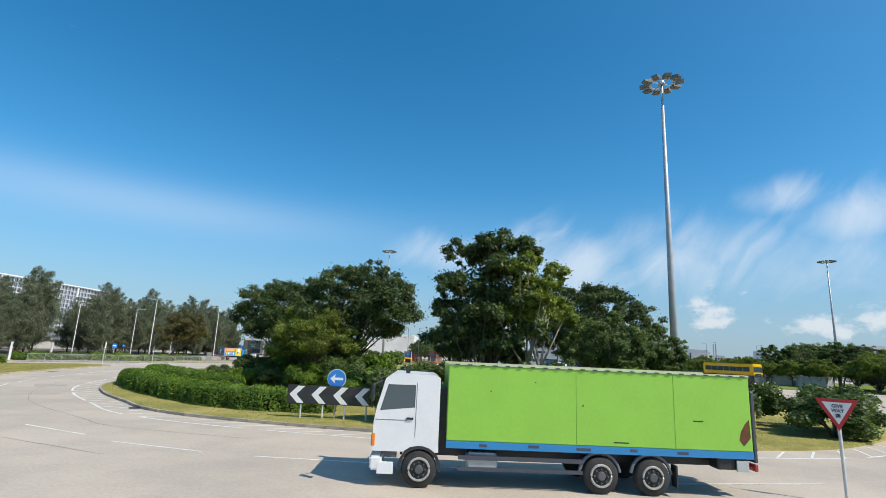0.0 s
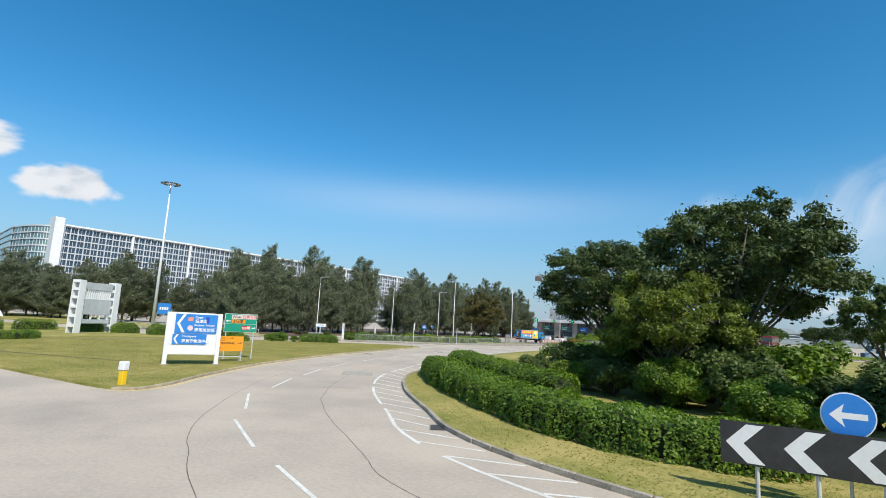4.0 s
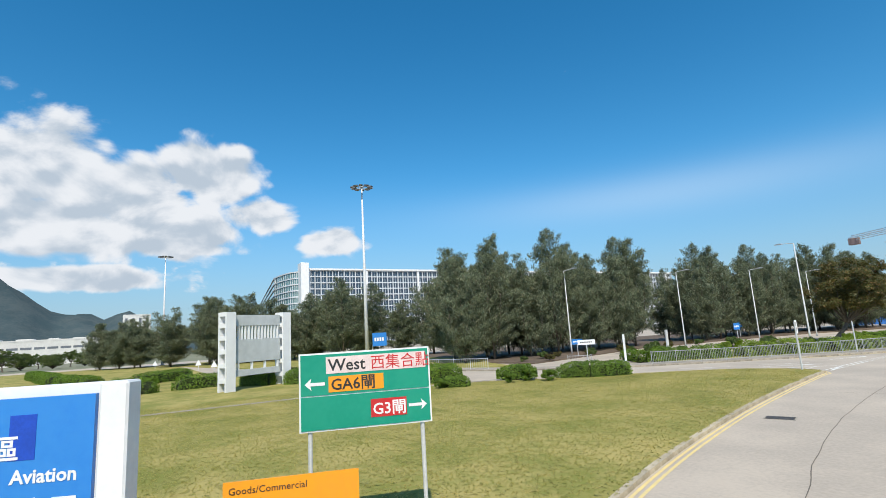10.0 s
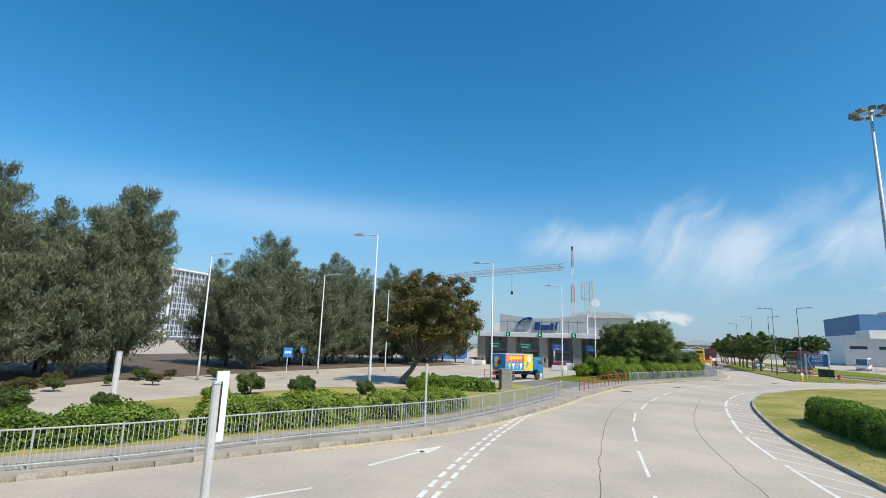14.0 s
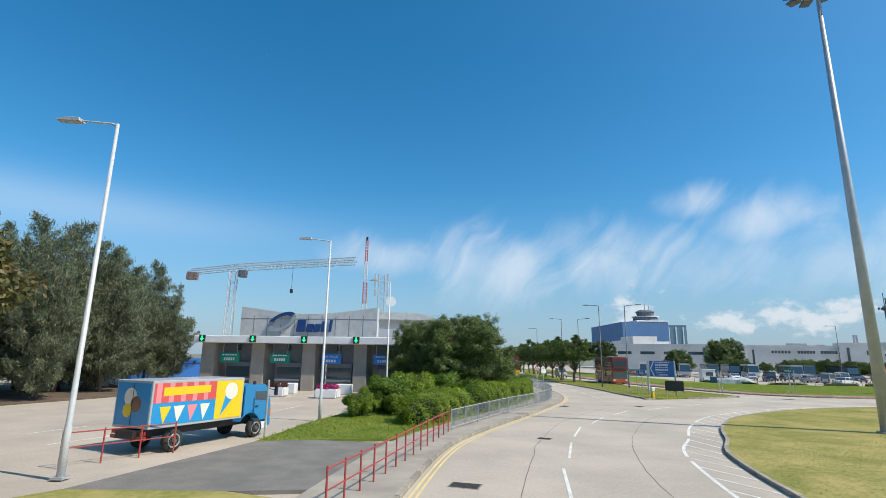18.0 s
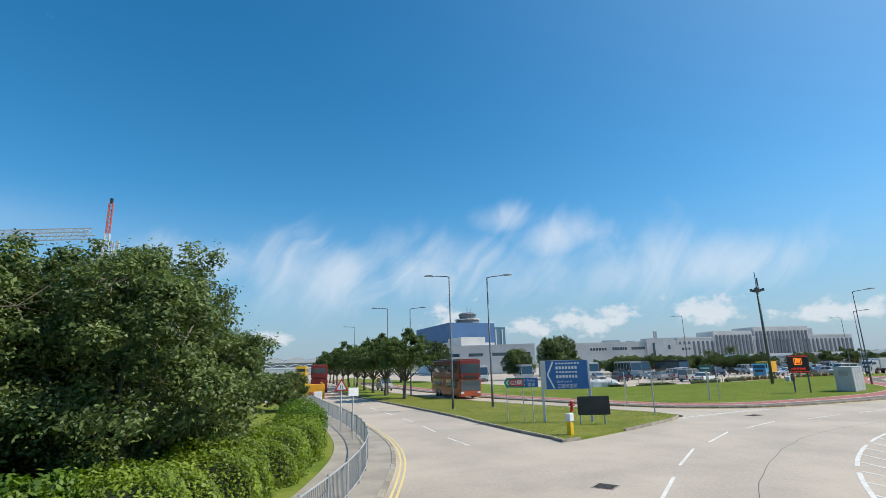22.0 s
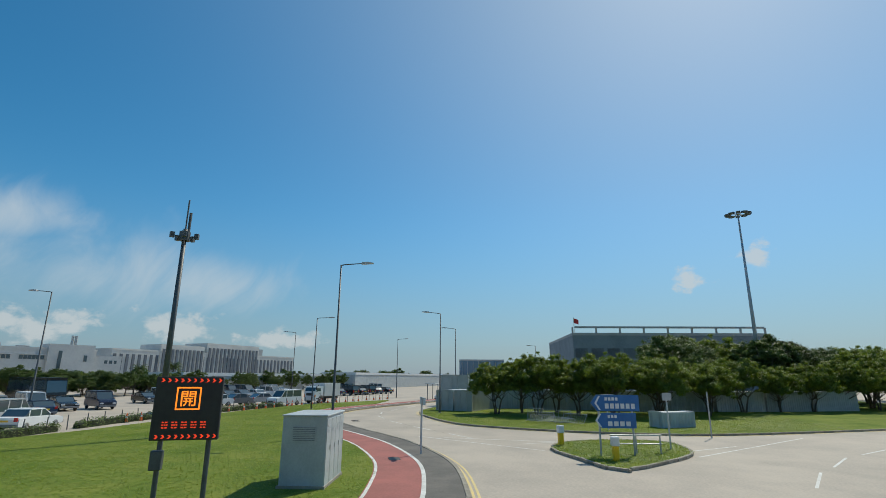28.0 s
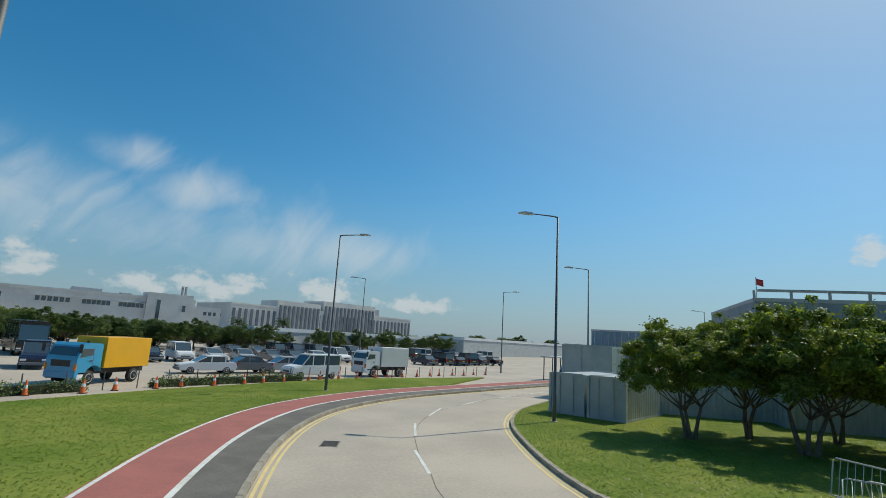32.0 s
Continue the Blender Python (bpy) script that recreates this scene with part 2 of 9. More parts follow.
CONCRETE = surface("road_concrete", (0.52, 0.445, 0.36), (0.40, 0.345, 0.285), 0.85, scale=0.22, fine=9.0, bump=0.12, coord="Object", stain=0.28)
PAVE = surface("pavement_concrete", (0.41, 0.365, 0.30), (0.30, 0.265, 0.225), 0.9, scale=0.8, fine=25, bump=0.2, stain=0.4)
KERB = surface("kerb_concrete", (0.40, 0.355, 0.285), (0.20, 0.175, 0.135), 0.9, scale=1.6, fine=22, bump=0.3, stain=0.5, random_tint=0.35)
GRASS = surface("mown_grass", (0.205, 0.215, 0.055), (0.40, 0.335, 0.125), 0.95, scale=0.3, fine=4.5, bump=0.35, stain=0.38, spec=0.1)
LAWN = surface("green_lawn", (0.115, 0.175, 0.024), (0.22, 0.25, 0.05), 0.95, scale=0.3, fine=5, bump=0.3, stain=0.35, spec=0.1)
BLADE = foliage("grass_blades", (0.25, 0.255, 0.065), (0.44, 0.375, 0.14), 0.42)
BLADE_GREEN = foliage("grass_blades_green", (0.135, 0.20, 0.025), (0.26, 0.30, 0.055), 0.42)
GROUND = surface("far_ground", (0.25, 0.25, 0.19), (0.18, 0.20, 0.13), 0.95, scale=0.02, fine=0.5, bump=0.1, spec=0.1)
SOIL = surface("brown_soil", (0.16, 0.115, 0.08), (0.095, 0.07, 0.05), 0.95, scale=0.5, fine=8, bump=0.5)
RED_PATH = surface("red_cycle_path", (0.42, 0.145, 0.12), (0.33, 0.12, 0.10), 0.9, scale=0.8, fine=14, bump=0.12, stain=0.2)
LINE_WHITE = surface("white_road_paint", (0.78, 0.77, 0.73), (0.60, 0.58, 0.53), 0.75, scale=1.5, fine=12, bump=0.05)
LINE_YELLOW = surface("yellow_road_paint", (0.80, 0.62, 0.24), (0.66, 0.53, 0.27), 0.75, scale=1.5, fine=12, bump=0.05)
JOINT = surface("joint_tar", (0.10, 0.085, 0.07), (0.17, 0.15, 0.12), 0.85, scale=2, fine=15, bump=0)
IRON = surface("cast_iron", (0.09, 0.08, 0.07), (0.14, 0.12, 0.10), 0.6, 0.5, scale=6, fine=30, bump=0.2)
STEEL = surface("galvanised_steel", (0.50, 0.51, 0.51), (0.38, 0.39, 0.40), 0.5, 0.3, scale=2, fine=30, bump=0.04)
POLE_GREY = surface("grey_painted_pole", (0.50, 0.52, 0.54), (0.41, 0.43, 0.46), 0.5, 0.3, scale=1.2, fine=20, bump=0.03)
POLE_WHITE = surface("pale_painted_pole", (0.62, 0.63, 0.63), (0.50, 0.51, 0.52), 0.5, 0.1, scale=1.2, fine=20, bump=0.03)
POLE_DARK = surface("dark_weathered_pole", (0.13, 0.14, 0.15), (0.09, 0.095, 0.10), 0.55, 0.3, scale=1.5, fine=20, bump=0.04)
WHITE = surface("white_paint", (0.78, 0.79, 0.80), (0.70, 0.71, 0.72), 0.5, scale=0.8, fine=15, bump=0.03)
CREAM_WALL = surface("white_wall_plaster", (0.68, 0.67, 0.645), (0.58, 0.57, 0.55), 0.85, scale=0.15, fine=2, bump=0.05, stain=0.18)
GREY_WALL = surface("grey_panel", (0.42, 0.43, 0.44), (0.35, 0.36, 0.37), 0.7, scale=0.2, fine=3, bump=0.04)
DARK_WALL = surface("dark_grey_cladding", (0.16, 0.18, 0.21), (0.12, 0.135, 0.16), 0.6, scale=0.2, fine=3, bump=0.04)
BLACK = surface("black_paint", (0.02, 0.02, 0.022), (0.035, 0.035, 0.035), 0.5, scale=2, fine=20, bump=0.03)
RUBBER = surface("black_rubber", (0.022, 0.022, 0.022), (0.04, 0.038, 0.035), 0.85, scale=5, fine=40, bump=0.15)
SIGN_BLUE = surface("blue_sign_face", (0.02, 0.19, 0.60), (0.03, 0.22, 0.62), 0.42, scale=0.8, fine=10, bump=0.0)
SIGN_DEEP = surface("faded_blue_sign_face", (0.025, 0.13, 0.36), (0.04, 0.16, 0.42), 0.5, scale=1.2, fine=14, bump=0.0, stain=0.2)
SIGN_GREEN = surface("green_sign_face", (0.0, 0.26, 0.17), (0.01, 0.29, 0.19), 0.45, scale=0.8, fine=10, bump=0.0)
SIGN_ORANGE = surface("orange_sign_face", (0.88, 0.33, 0.01), (0.80, 0.31, 0.02), 0.45, scale=0.8, fine=10, bump=0.0)
SIGN_RED = surface("red_sign_face", (0.55, 0.02, 0.025), (0.48, 0.03, 0.03), 0.45, scale=0.8, fine=10, bump=0.0)
SIGN_YELLOW = surface("yellow_sign_face", (0.85, 0.55, 0.01), (0.78, 0.50, 0.02), 0.45, scale=0.8, fine=10, bump=0.0)
BARK = surface("bark", (0.17, 0.14, 0.11), (0.10, 0.085, 0.07), 0.95, scale=3, fine=18, bump=0.7)
BARK_PALE = surface("pale_bark", (0.42, 0.38, 0.32), (0.25, 0.22, 0.18), 0.95, scale=3, fine=18, bump=0.6)
LEAF_DARK = foliage("leaves_dark", (0.014, 0.031, 0.009), (0.12, 0.17, 0.048), 0.25)
LEAF_ROUND = foliage("leaves_round", (0.016, 0.038, 0.009), (0.215, 0.28, 0.085), 0.25)
LEAF_MID = foliage("leaves_mid", (0.03, 0.062, 0.015), (0.17, 0.23, 0.06), 0.3)
LEAF_STREET = foliage("leaves_street", (0.04, 0.07, 0.014), (0.29, 0.35, 0.07), 0.42)
LEAF_YELLOWISH = foliage("leaves_yellow_green", (0.06, 0.095, 0.014), (0.26, 0.32, 0.05), 0.32)
LEAF_LIGHT = foliage("leaves_light", (0.085, 0.14, 0.017), (0.29, 0.38, 0.05), 0.34)
LEAF_HEDGE = foliage("leaves_hedge", (0.045, 0.095, 0.011), (0.20, 0.31, 0.035), 0.3)
LEAF_CASUARINA = foliage("needles_grey_green", (0.055, 0.075, 0.045), (0.26, 0.30, 0.18), 0.3, (0.23, 0.22, 0.14))
LEAF_AUTUMN = foliage("leaves_olive_brown", (0.04, 0.045, 0.012), (0.16, 0.15, 0.045), 0.25, (0.22, 0.13, 0.05))
# hedge cores: the shade among the twigs is put into this near-black colour
TWIG_SHADE = surface("twig_shade_colour", (0.022, 0.03, 0.012), (0.035, 0.045, 0.018), 0.95, scale=2, fine=15, bump=0.3)
GLASS = glass("dark_glass")
GLASS_BLUE = glass("blue_tinted_glass", (0.10, 0.19, 0.27), 0.12)
GLASS_DEEP = glass("deep_blue_glass", (0.03, 0.06, 0.10), 0.3)
GLASS_GREEN = glass("green_tinted_glass", (0.13, 0.23, 0.24), 0.1)


# ---- geometry ----
class Geo:
    """Gathers boxes, tubes, prisms and ribbons for one mesh."""

    def __init__(self):
        self.v, self.f = [], []

    def add(self, vs, fs):
        k = len(self.v)
        self.v += [tuple(p) for p in vs]
        self.f += [tuple(i + k for i in q) for q in fs]
        return self

    def box(self, c, s, rz=0.0, c2=None):
        hx, hy, hz = (q / 2 for q in s)
        ca, sa = math.cos(radians(rz)), math.sin(radians(rz))
        vs = []
        for z in (-hz, hz):
            for x, y in ((-hx, -hy), (hx, -hy), (hx, hy), (-hx, hy)):
                vs.append((c[0] + x * ca - y * sa, c[1] + x * sa + y * ca, c[2] + z))
        return self.add(vs, [(3, 2, 1, 0), (4, 5, 6, 7), (0, 1, 5, 4), (1, 2, 6, 5), (2, 3, 7, 6), (3, 0, 4, 7)])

    def tube(self, pts, radii, n=8, caps=True):
        pts = [Vector(p) for p in pts]
        if not hasattr(radii, "__len__"):
            radii = [radii] * len(pts)
        vs, fs = [], []
        for i, p in enumerate(pts):
            d = (pts[min(i + 1, len(pts) - 1)] - pts[max(i - 1, 0)]).normalized()
            a = d.orthogonal().normalized() if abs(d.z) < 0.99 else Vector((1, 0, 0))
            if i and abs(d.z) < 0.99:
                a = (last - d * last.dot(d)).normalized()
            elif abs(d.z) >= 0.99:
                a = Vector((1, 0, 0))
            last = a
            b = d.cross(a)
            for j in range(n):
                t = 2 * math.pi * j / n
                vs.append(p + (a * math.cos(t) + b * math.sin(t)) * radii[i])
        for i in range(len(pts) - 1):
            for j in range(n):
                k = (j + 1) % n
                fs.append((i * n + j, i * n + k, (i + 1) * n + k, (i + 1) * n + j))
        if caps:
            fs.append(tuple(reversed(range(n))))
            fs.append(tuple(range((len(pts) - 1) * n, len(pts) * n)))
        return self.add(vs, fs)

    def prism(self, poly, z0, z1):
        """An upright block over a plan outline (anticlockwise or not)."""
        area = sum(a[0] * b[1] - b[0] * a[1] for a, b in zip(poly, poly[1:] + poly[:1]))
        if area < 0:
            poly = poly[::-1]
        n = len(poly)
        tris = tess(poly)
        k = len(self.v)
        self.v += [(p[0], p[1], z0) for p in poly] + [(p[0], p[1], z1) for p in poly]
        self.f += [tuple(n + i + k for i in t) for t in tris]
        self.f += [(i + k, (i + 1) % n + k, (i + 1) % n + n + k, i + n + k) for i in range(n)]
        return self

    def extrude(self, prof, y0, y1):
        """A profile in x and z drawn out along y."""
        area = sum(a[0] * b[1] - b[0] * a[1] for a, b in zip(prof, prof[1:] + prof[:1]))
        if area < 0:
            prof = prof[::-1]
        n = len(prof)
        tris = tess(prof)
        vs = [(p[0], y0, p[1]) for p in prof] + [(p[0], y1, p[1]) for p in prof]
        fs = [t for t in tris] + [tuple(n + i for i in reversed(t)) for t in tris]
        fs += [(i + n, (i + 1) % n + n, (i + 1) % n, i) for i in range(n)]
        return self.add(vs, fs)

    def ribbon(self, path, o0, o1, z, thick=0.0):
        """A flat band along a path, between two offsets to its left."""
        a, b = offset(path, o0), offset(path, o1)
        n = len(path)
        vs = [(*p, z) for p in a] + [(*p, z) for p in b]
        fs = [(i, i + 1, i + 1 + n, i + n) if o1 > o0 else (i + n, i + n + 1, i + 1, i) for i in range(n - 1)]
        self.add(vs, fs)
        if thick:
            vs2 = [(p[0], p[1], z - thick) for p in vs]
            k = len(self.v) - len(vs)
            k2 = len(self.v)
            self.v += vs2
            for i in range(n - 1):
                self.f.append((k + i, k2 + i, k2 + i + 1, k + i + 1))
                self.f.append((k + n + i + 1, k2 + n + i + 1, k2 + n + i, k + n + i))
        return self

    def mesh(self, name, material, smooth=False):
        me = bpy.data.meshes.new(name)
        me.from_pydata(self.v, [], self.f)
        me.materials.append(material)
        if smooth:
            me.polygons.foreach_set("use_smooth", [True] * len(me.polygons))
        me.update()
        return me


def tess(poly):
    from mathutils.geometry import tessellate_polygon
    out = []
    for t in tessellate_polygon([[Vector((p[0], p[1], 0)) for p in poly]]):
        a, b, c = (poly[i] for i in t)
        s = (b[0] - a[0]) * (c[1] - a[1]) - (c[0] - a[0]) * (b[1] - a[1])
        out.append(tuple(t) if s > 0 else tuple(reversed(t)))
    return out


def offset(path, d):
    out = []
    n = len(path)
    for i, p in enumerate(path):
        a, b = path[max(i - 1, 0)], path[min(i + 1, n - 1)]
        if n > 3 and path[0] == path[-1] and i in (0, n - 1):
            a, b = path[-2], path[1]
        l = math.hypot(b[0] - a[0], b[1] - a[1]) or 1.0
        out.append((p[0] - (b[1] - a[1]) / l * d, p[1] + (b[0] - a[0]) / l * d))
    return out


def curve(pts, step=1.0, closed=False):
    """A smooth line through the given points, in even steps."""
    n = len(pts)
    out = []
    for i in range(n if closed else n - 1):
        p = [pts[(i + k) % n] if closed else pts[min(max(i + k, 0), n - 1)] for k in (-1, 0, 1, 2)]
        m = max(2, int(math.hypot(p[2][0] - p[1][0], p[2][1] - p[1][1]) / step))
        for j in range(m):
            t = j / m
            out.append(tuple(0.5 * (2 * p[1][k] + (p[2][k] - p[0][k]) * t + (2 * p[0][k] - 5 * p[1][k] + 4 * p[2][k] - p[3][k]) * t * t
                                    + (3 * p[1][k] - p[0][k] - 3 * p[2][k] + p[3][k]) * t ** 3) for k in (0, 1)))
    out.append(tuple(pts[0] if closed else pts[-1]))
    return out


def walk_along(path, step, start=0.0):
    """Places and headings (degrees) at even distances along a line."""
    out, need, gone = [], start, 0.0
    for a, b in zip(path, path[1:]):
        l = math.hypot(b[0] - a[0], b[1] - a[1])
        while l > 0 and need <= gone + l:
            t = (need - gone) / l
            out.append((a[0] + (b[0] - a[0]) * t, a[1] + (b[1] - a[1]) * t, math.degrees(math.atan2(b[1] - a[1], b[0] - a[0]))))
            need += step
        gone += l
    return out


def thing(name, x, y, z=0.0, rz=0.0, label="", category="", group="", kind=""):
    """A thing's empty base, on which its parts are hung."""
    ob = new(name)
    ob.empty_display_size = 0.3
    ob.matrix_basis = pose(x, y, z, 0, 0, rz)
    return tagged(ob, label, category, group, kind)


def part(name, geo, material, parent=None, label="", smooth=False):
    """One mesh object, under a thing or a part of it, in the thing's own space."""
    me = geo.mesh(name, material, smooth) if isinstance(geo, Geo) else geo
    ob = new(name, me)
    if parent is not None:
        ob.parent = parent
    return tagged(ob, label)


def bevel(geo, width=0.03, segments=2, angle=30):
    """Rounds the hard edges of a gathered shape."""
    bm = bmesh.new()
    vs = [bm.verts.new(p) for p in geo.v]
    for q in geo.f:
        try:
            bm.faces.new([vs[i] for i in q])
        except ValueError:
            pass
    bmesh.ops.remove_doubles(bm, verts=bm.verts, dist=1e-4)
    bmesh.ops.recalc_face_normals(bm, faces=bm.faces)
    es = [e for e in bm.edges if len(e.link_faces) == 2 and e.calc_face_angle(0) > radians(angle)]
    bmesh.ops.bevel(bm, geom=es, offset=width, segments=segments, affect="EDGES", clamp_overlap=True)
    out = Geo()
    bm.verts.index_update()
    out.v = [tuple(v.co) for v in bm.verts]
    out.f = [tuple(v.index for v in f.verts) for f in bm.faces]
    bm.free()
    return out


def structure(name, geo, material, label, category=""):
    ob = part(name, geo, material)
    return tagged(ob, label, category or name.split("_")[0], kind="structure")


def leaves(name, centres, along, across, material):
    """A mesh of many small pointed leaves: centres, half lengths and half widths as arrays."""
    n = len(centres)
    v = np.empty((n, 4, 3), np.float32)
    v[:, 0], v[:, 1], v[:, 2], v[:, 3] = centres - along, centres + across, centres + along, centres - across
    me = bpy.data.meshes.new(name)
    me.vertices.add(n * 4), me.loops.add(n * 4), me.polygons.add(n)
    me.vertices.foreach_set("co", v.ravel())
    me.loops.foreach_set("vertex_index", np.arange(n * 4, dtype=np.int32))
    me.polygons.foreach_set("loop_start", np.arange(0, n * 4, 4, dtype=np.int32))
    me.materials.append(material)
    me.update(calc_edges=True)
    return me


def scatter(rng, centres, radii, count, size, squash=0.8, droop=0.0, shell=0.55):
    """Leaf places in and on clumps: returns centres, along, across."""
    centres, radii = np.asarray(centres, float), np.asarray(radii, float)
    w = radii ** 2
    pick = rng.choice(len(centres), count, p=w / w.sum())
    d = rng.normal(size=(count, 3))
    d /= np.linalg.norm(d, axis=1)[:, None]
    r = radii[pick] * (shell + (1 - shell) * rng.random(count) ** 0.6) * (1 + 0.12 * rng.normal(size=count))
    p = centres[pick] + d * r[:, None] * np.array([1, 1, squash])
    # blades lie roughly along the clump's skin and face up and out
    face = d * 0.7 + rng.normal(size=(count, 3)) * 0.45
    face[:, 2] += 0.45
    a = np.cross(face, rng.normal(size=(count, 3)))
    a /= np.linalg.norm(a, axis=1)[:, None] + 1e-6
    a[:, 2] -= droop
    a /= np.linalg.norm(a, axis=1)[:, None]
    b = np.cross(a, face)
    b /= np.linalg.norm(b, axis=1)[:, None] + 1e-6
    s = size * (0.6 + 0.8 * rng.random(count))
    return p, a * s[:, None], b * s[:, None]

# ---- plan: lines of the roads ----
ISLAND = [(2, 23.6), (-4, 24.3), (-9, 24.9), (-14.4, 26.1), (-18, 27.8), (-20.7, 30.2), (-25.3, 34.4), (-29.3, 39.6), (-32, 46),
          (-34.1, 51.5), (-37.1, 63), (-39.1, 75), (-39.8, 86), (-39.4, 94), (-37.7, 106), (-35, 115.5), (-32.4, 120), (-29.4, 125.1),
          (-24.8, 130.4), (-16.6, 135.6), (-7, 138.5), (4, 138), (14, 133), (24, 122), (31, 106), (35, 88), (36, 70), (33, 50), (27, 36), (19.5, 28.2), (13, 25.2)]
WEST_LAWN = [(-33.2, 23.4), (-32.9, 25.2), (-35.8, 29.3), (-39.5, 35.2), (-41.5, 39.5), (-43.8, 45.2), (-46.2, 52.6), (-48.2, 60), (-49.7, 66.2), (-50.6, 68.8),
             (-54.5, 68.3), (-58.1, 64.6), (-64, 55.5), (-72, 48.2), (-84, 45), (-110, 40), (-180, 30), (-180, -25), (-110, 0), (-80, 9), (-71, 12.6), (-62.8, 16.8), (-56.1, 19.3), (-47.5, 21.6), (-38.8, 22.6)]
NORTH_WEST = [(-112, 48), (-92, 53.5), (-78.3, 58.3), (-70, 62.6), (-64.4, 67.4), (-60.3, 73), (-57, 78.4), (-55, 81.6), (-53.3, 85.2), (-51.9, 90), (-50.3, 98), (-49.7, 102.2), (-48.8, 107), (-46.7, 116.4), (-44.6, 121.8), (-40, 130.4), (-37.9, 134.4),
              (-34.7, 140.8), (-32.4, 147), (-31.2, 153.4), (-30.3, 164), (-29.2, 180), (-26.5, 205), (-20, 240), (-12, 290)]
MEDIAN = [(-23.2, 146.0), (-24.1, 147.2), (-23.9, 155), (-23.4, 163.5), (-22.8, 202), (-18.5, 225), (-10, 262), (-6.5, 262), (-13.5, 225), (-17, 200), (-16.6, 180), (-14.5, 166), (-12, 155), (-11.6, 151.4), (-13.2, 149.5)]
FIELD_KERB = [(-16, 290), (-11, 240), (-12.4, 200), (-12.2, 178), (-10.4, 166), (-8.2, 157), (-5.5, 153.3), (-2, 151.2), (3.4, 150.2), (8, 149.8), (13.5, 149.8), (18, 150.5), (23.4, 152.1),
              (29.2, 155.3), (33.1, 158.4), (36.9, 161.7), (41.8, 165.2), (46.5, 167.6), (51, 168.8), (57, 169.0), (64, 167.8), (76, 165.2), (95, 161), (140, 152)]
EAST_VERGE = [(60, 98), (47, 121), (39.8, 134), (38, 140), (38.4, 146.5), (40.2, 152), (42.4, 155.1), (47.5, 158.3), (53.2, 160.7), (60, 161.5), (73.7, 160.0), (95, 155), (140, 146), (140, 98)]
SPLIT_EAST = [(28.9, 147.5), (25.5, 146.2), (23.1, 144.8), (25.5, 142.5), (29, 140.5), (33.3, 140.9), (33.4, 144), (31.8, 146.6)]
SOUTH_WEST = [(-28, 2), (-31, 11.5), (-32.6, 15.4), (-35, 16.9), (-38, 17.1), (-41, 17.0), (-46, 16.3), (-51.3, 15.2), (-57, 13.1), (-65, 10.0), (-76, 5.4), (-100, -8), (-100, -40), (-30, -40)]


def kerb(path, name, label, side=1, step=1.0, height=0.14, limit=300, material=None):
    """A row of kerb stones along a line, laid one by one."""
    base = tagged(thing(name, 0, 0), label, "kerb", kind="structure")
    g = Geo()
    g.extrude([(-0.49, -0.05), (-0.49, height - 0.01), (-0.47, height), (0.47, height), (0.49, height - 0.01), (0.49, -0.05)], -0.08, 0.08)
    me = g.mesh("kerb_stone", material or KERB)
    for i, (x, y, a) in enumerate(walk_along(path, step, 0.5)[:limit]):
        ob = part("kerb_stone", me, None, base)
        ob.matrix_basis = pose(x, y, random.uniform(-0.006, 0.006), 0, random.uniform(-0.3, 0.3), a + random.uniform(-0.4, 0.4))
    return base


def lawn(name, outline, material, label, z=0.12):
    return structure(name, Geo().prism(outline, -0.05, z), material, label, "grass")


def build_ground():
    g = Geo()
    n = 64
    g.prism([(4200 * math.cos(2 * math.pi * i / n), 120 + 4200 * math.sin(2 * math.pi * i / n)) for i in range(n)], -0.6, -0.08)
    structure("ground", g, GROUND, "flat grey-green ground reaching to the horizon")
    structure("road", Geo().prism([(-210, -120), (330, -120), (330, 420), (-210, 420)], -0.3, 0.0), CONCRETE, "pale concrete carriageway round a large roundabout", "road")


build_ground()
isl = curve(ISLAND, 1.0, True)
lawn("grass_island", offset(isl, 0.0)[:-1], GRASS, "mown grass of the roundabout's centre island", 0.13)
kerb(isl[:-1], "kerb_island", "weathered concrete kerb round the roundabout's island", limit=250)
wl = curve(WEST_LAWN, 1.0, True)
lawn("grass_west", wl[:-1], GRASS, "dry mown lawn between two exits", 0.12)
kerb(wl[:115], "kerb_west", "sandy worn concrete kerb of the sign lawn", limit=150, height=0.125, material=surface("sandy_kerb", (0.50, 0.43, 0.32), (0.30, 0.25, 0.17), 0.95, scale=1.2, fine=16, bump=0.35, stain=0.5, random_tint=0.3))
nw = curve(NORTH_WEST, 1.0)
nw0 = min(range(len(nw)), key=lambda i: math.hypot(nw[i][0] + 57, nw[i][1] - 78.4))   # where it meets the roundabout
kerb(nw[max(0, nw0 - 40):], "kerb_north_west", "worn concrete kerb along the outer side of the roundabout", limit=240)
md = curve(MEDIAN, 1.0, True)
lawn("grass_median", md[:-1], LAWN, "grass strip between the two carriageways", 0.12)
kerb(md, "kerb_median", "concrete kerb of the grass median", limit=250)
fk = curve(FIELD_KERB, 1.0)
field = offset(fk, 3.42)[20:]
lawn("grass_field", field[:190] + [(80, 172.5), (64, 178.8), (48, 179.5), (30, 178), (23, 178.6), (11, 180.4), (5, 189), (2, 300)], LAWN, "bright green lawn beside a red cycle path", 0.13)
kerb(fk, "kerb_field", "concrete kerb along the pavement", limit=300)
g = Geo().ribbon(fk, 0.06, 1.4, 0.115, 0.1)
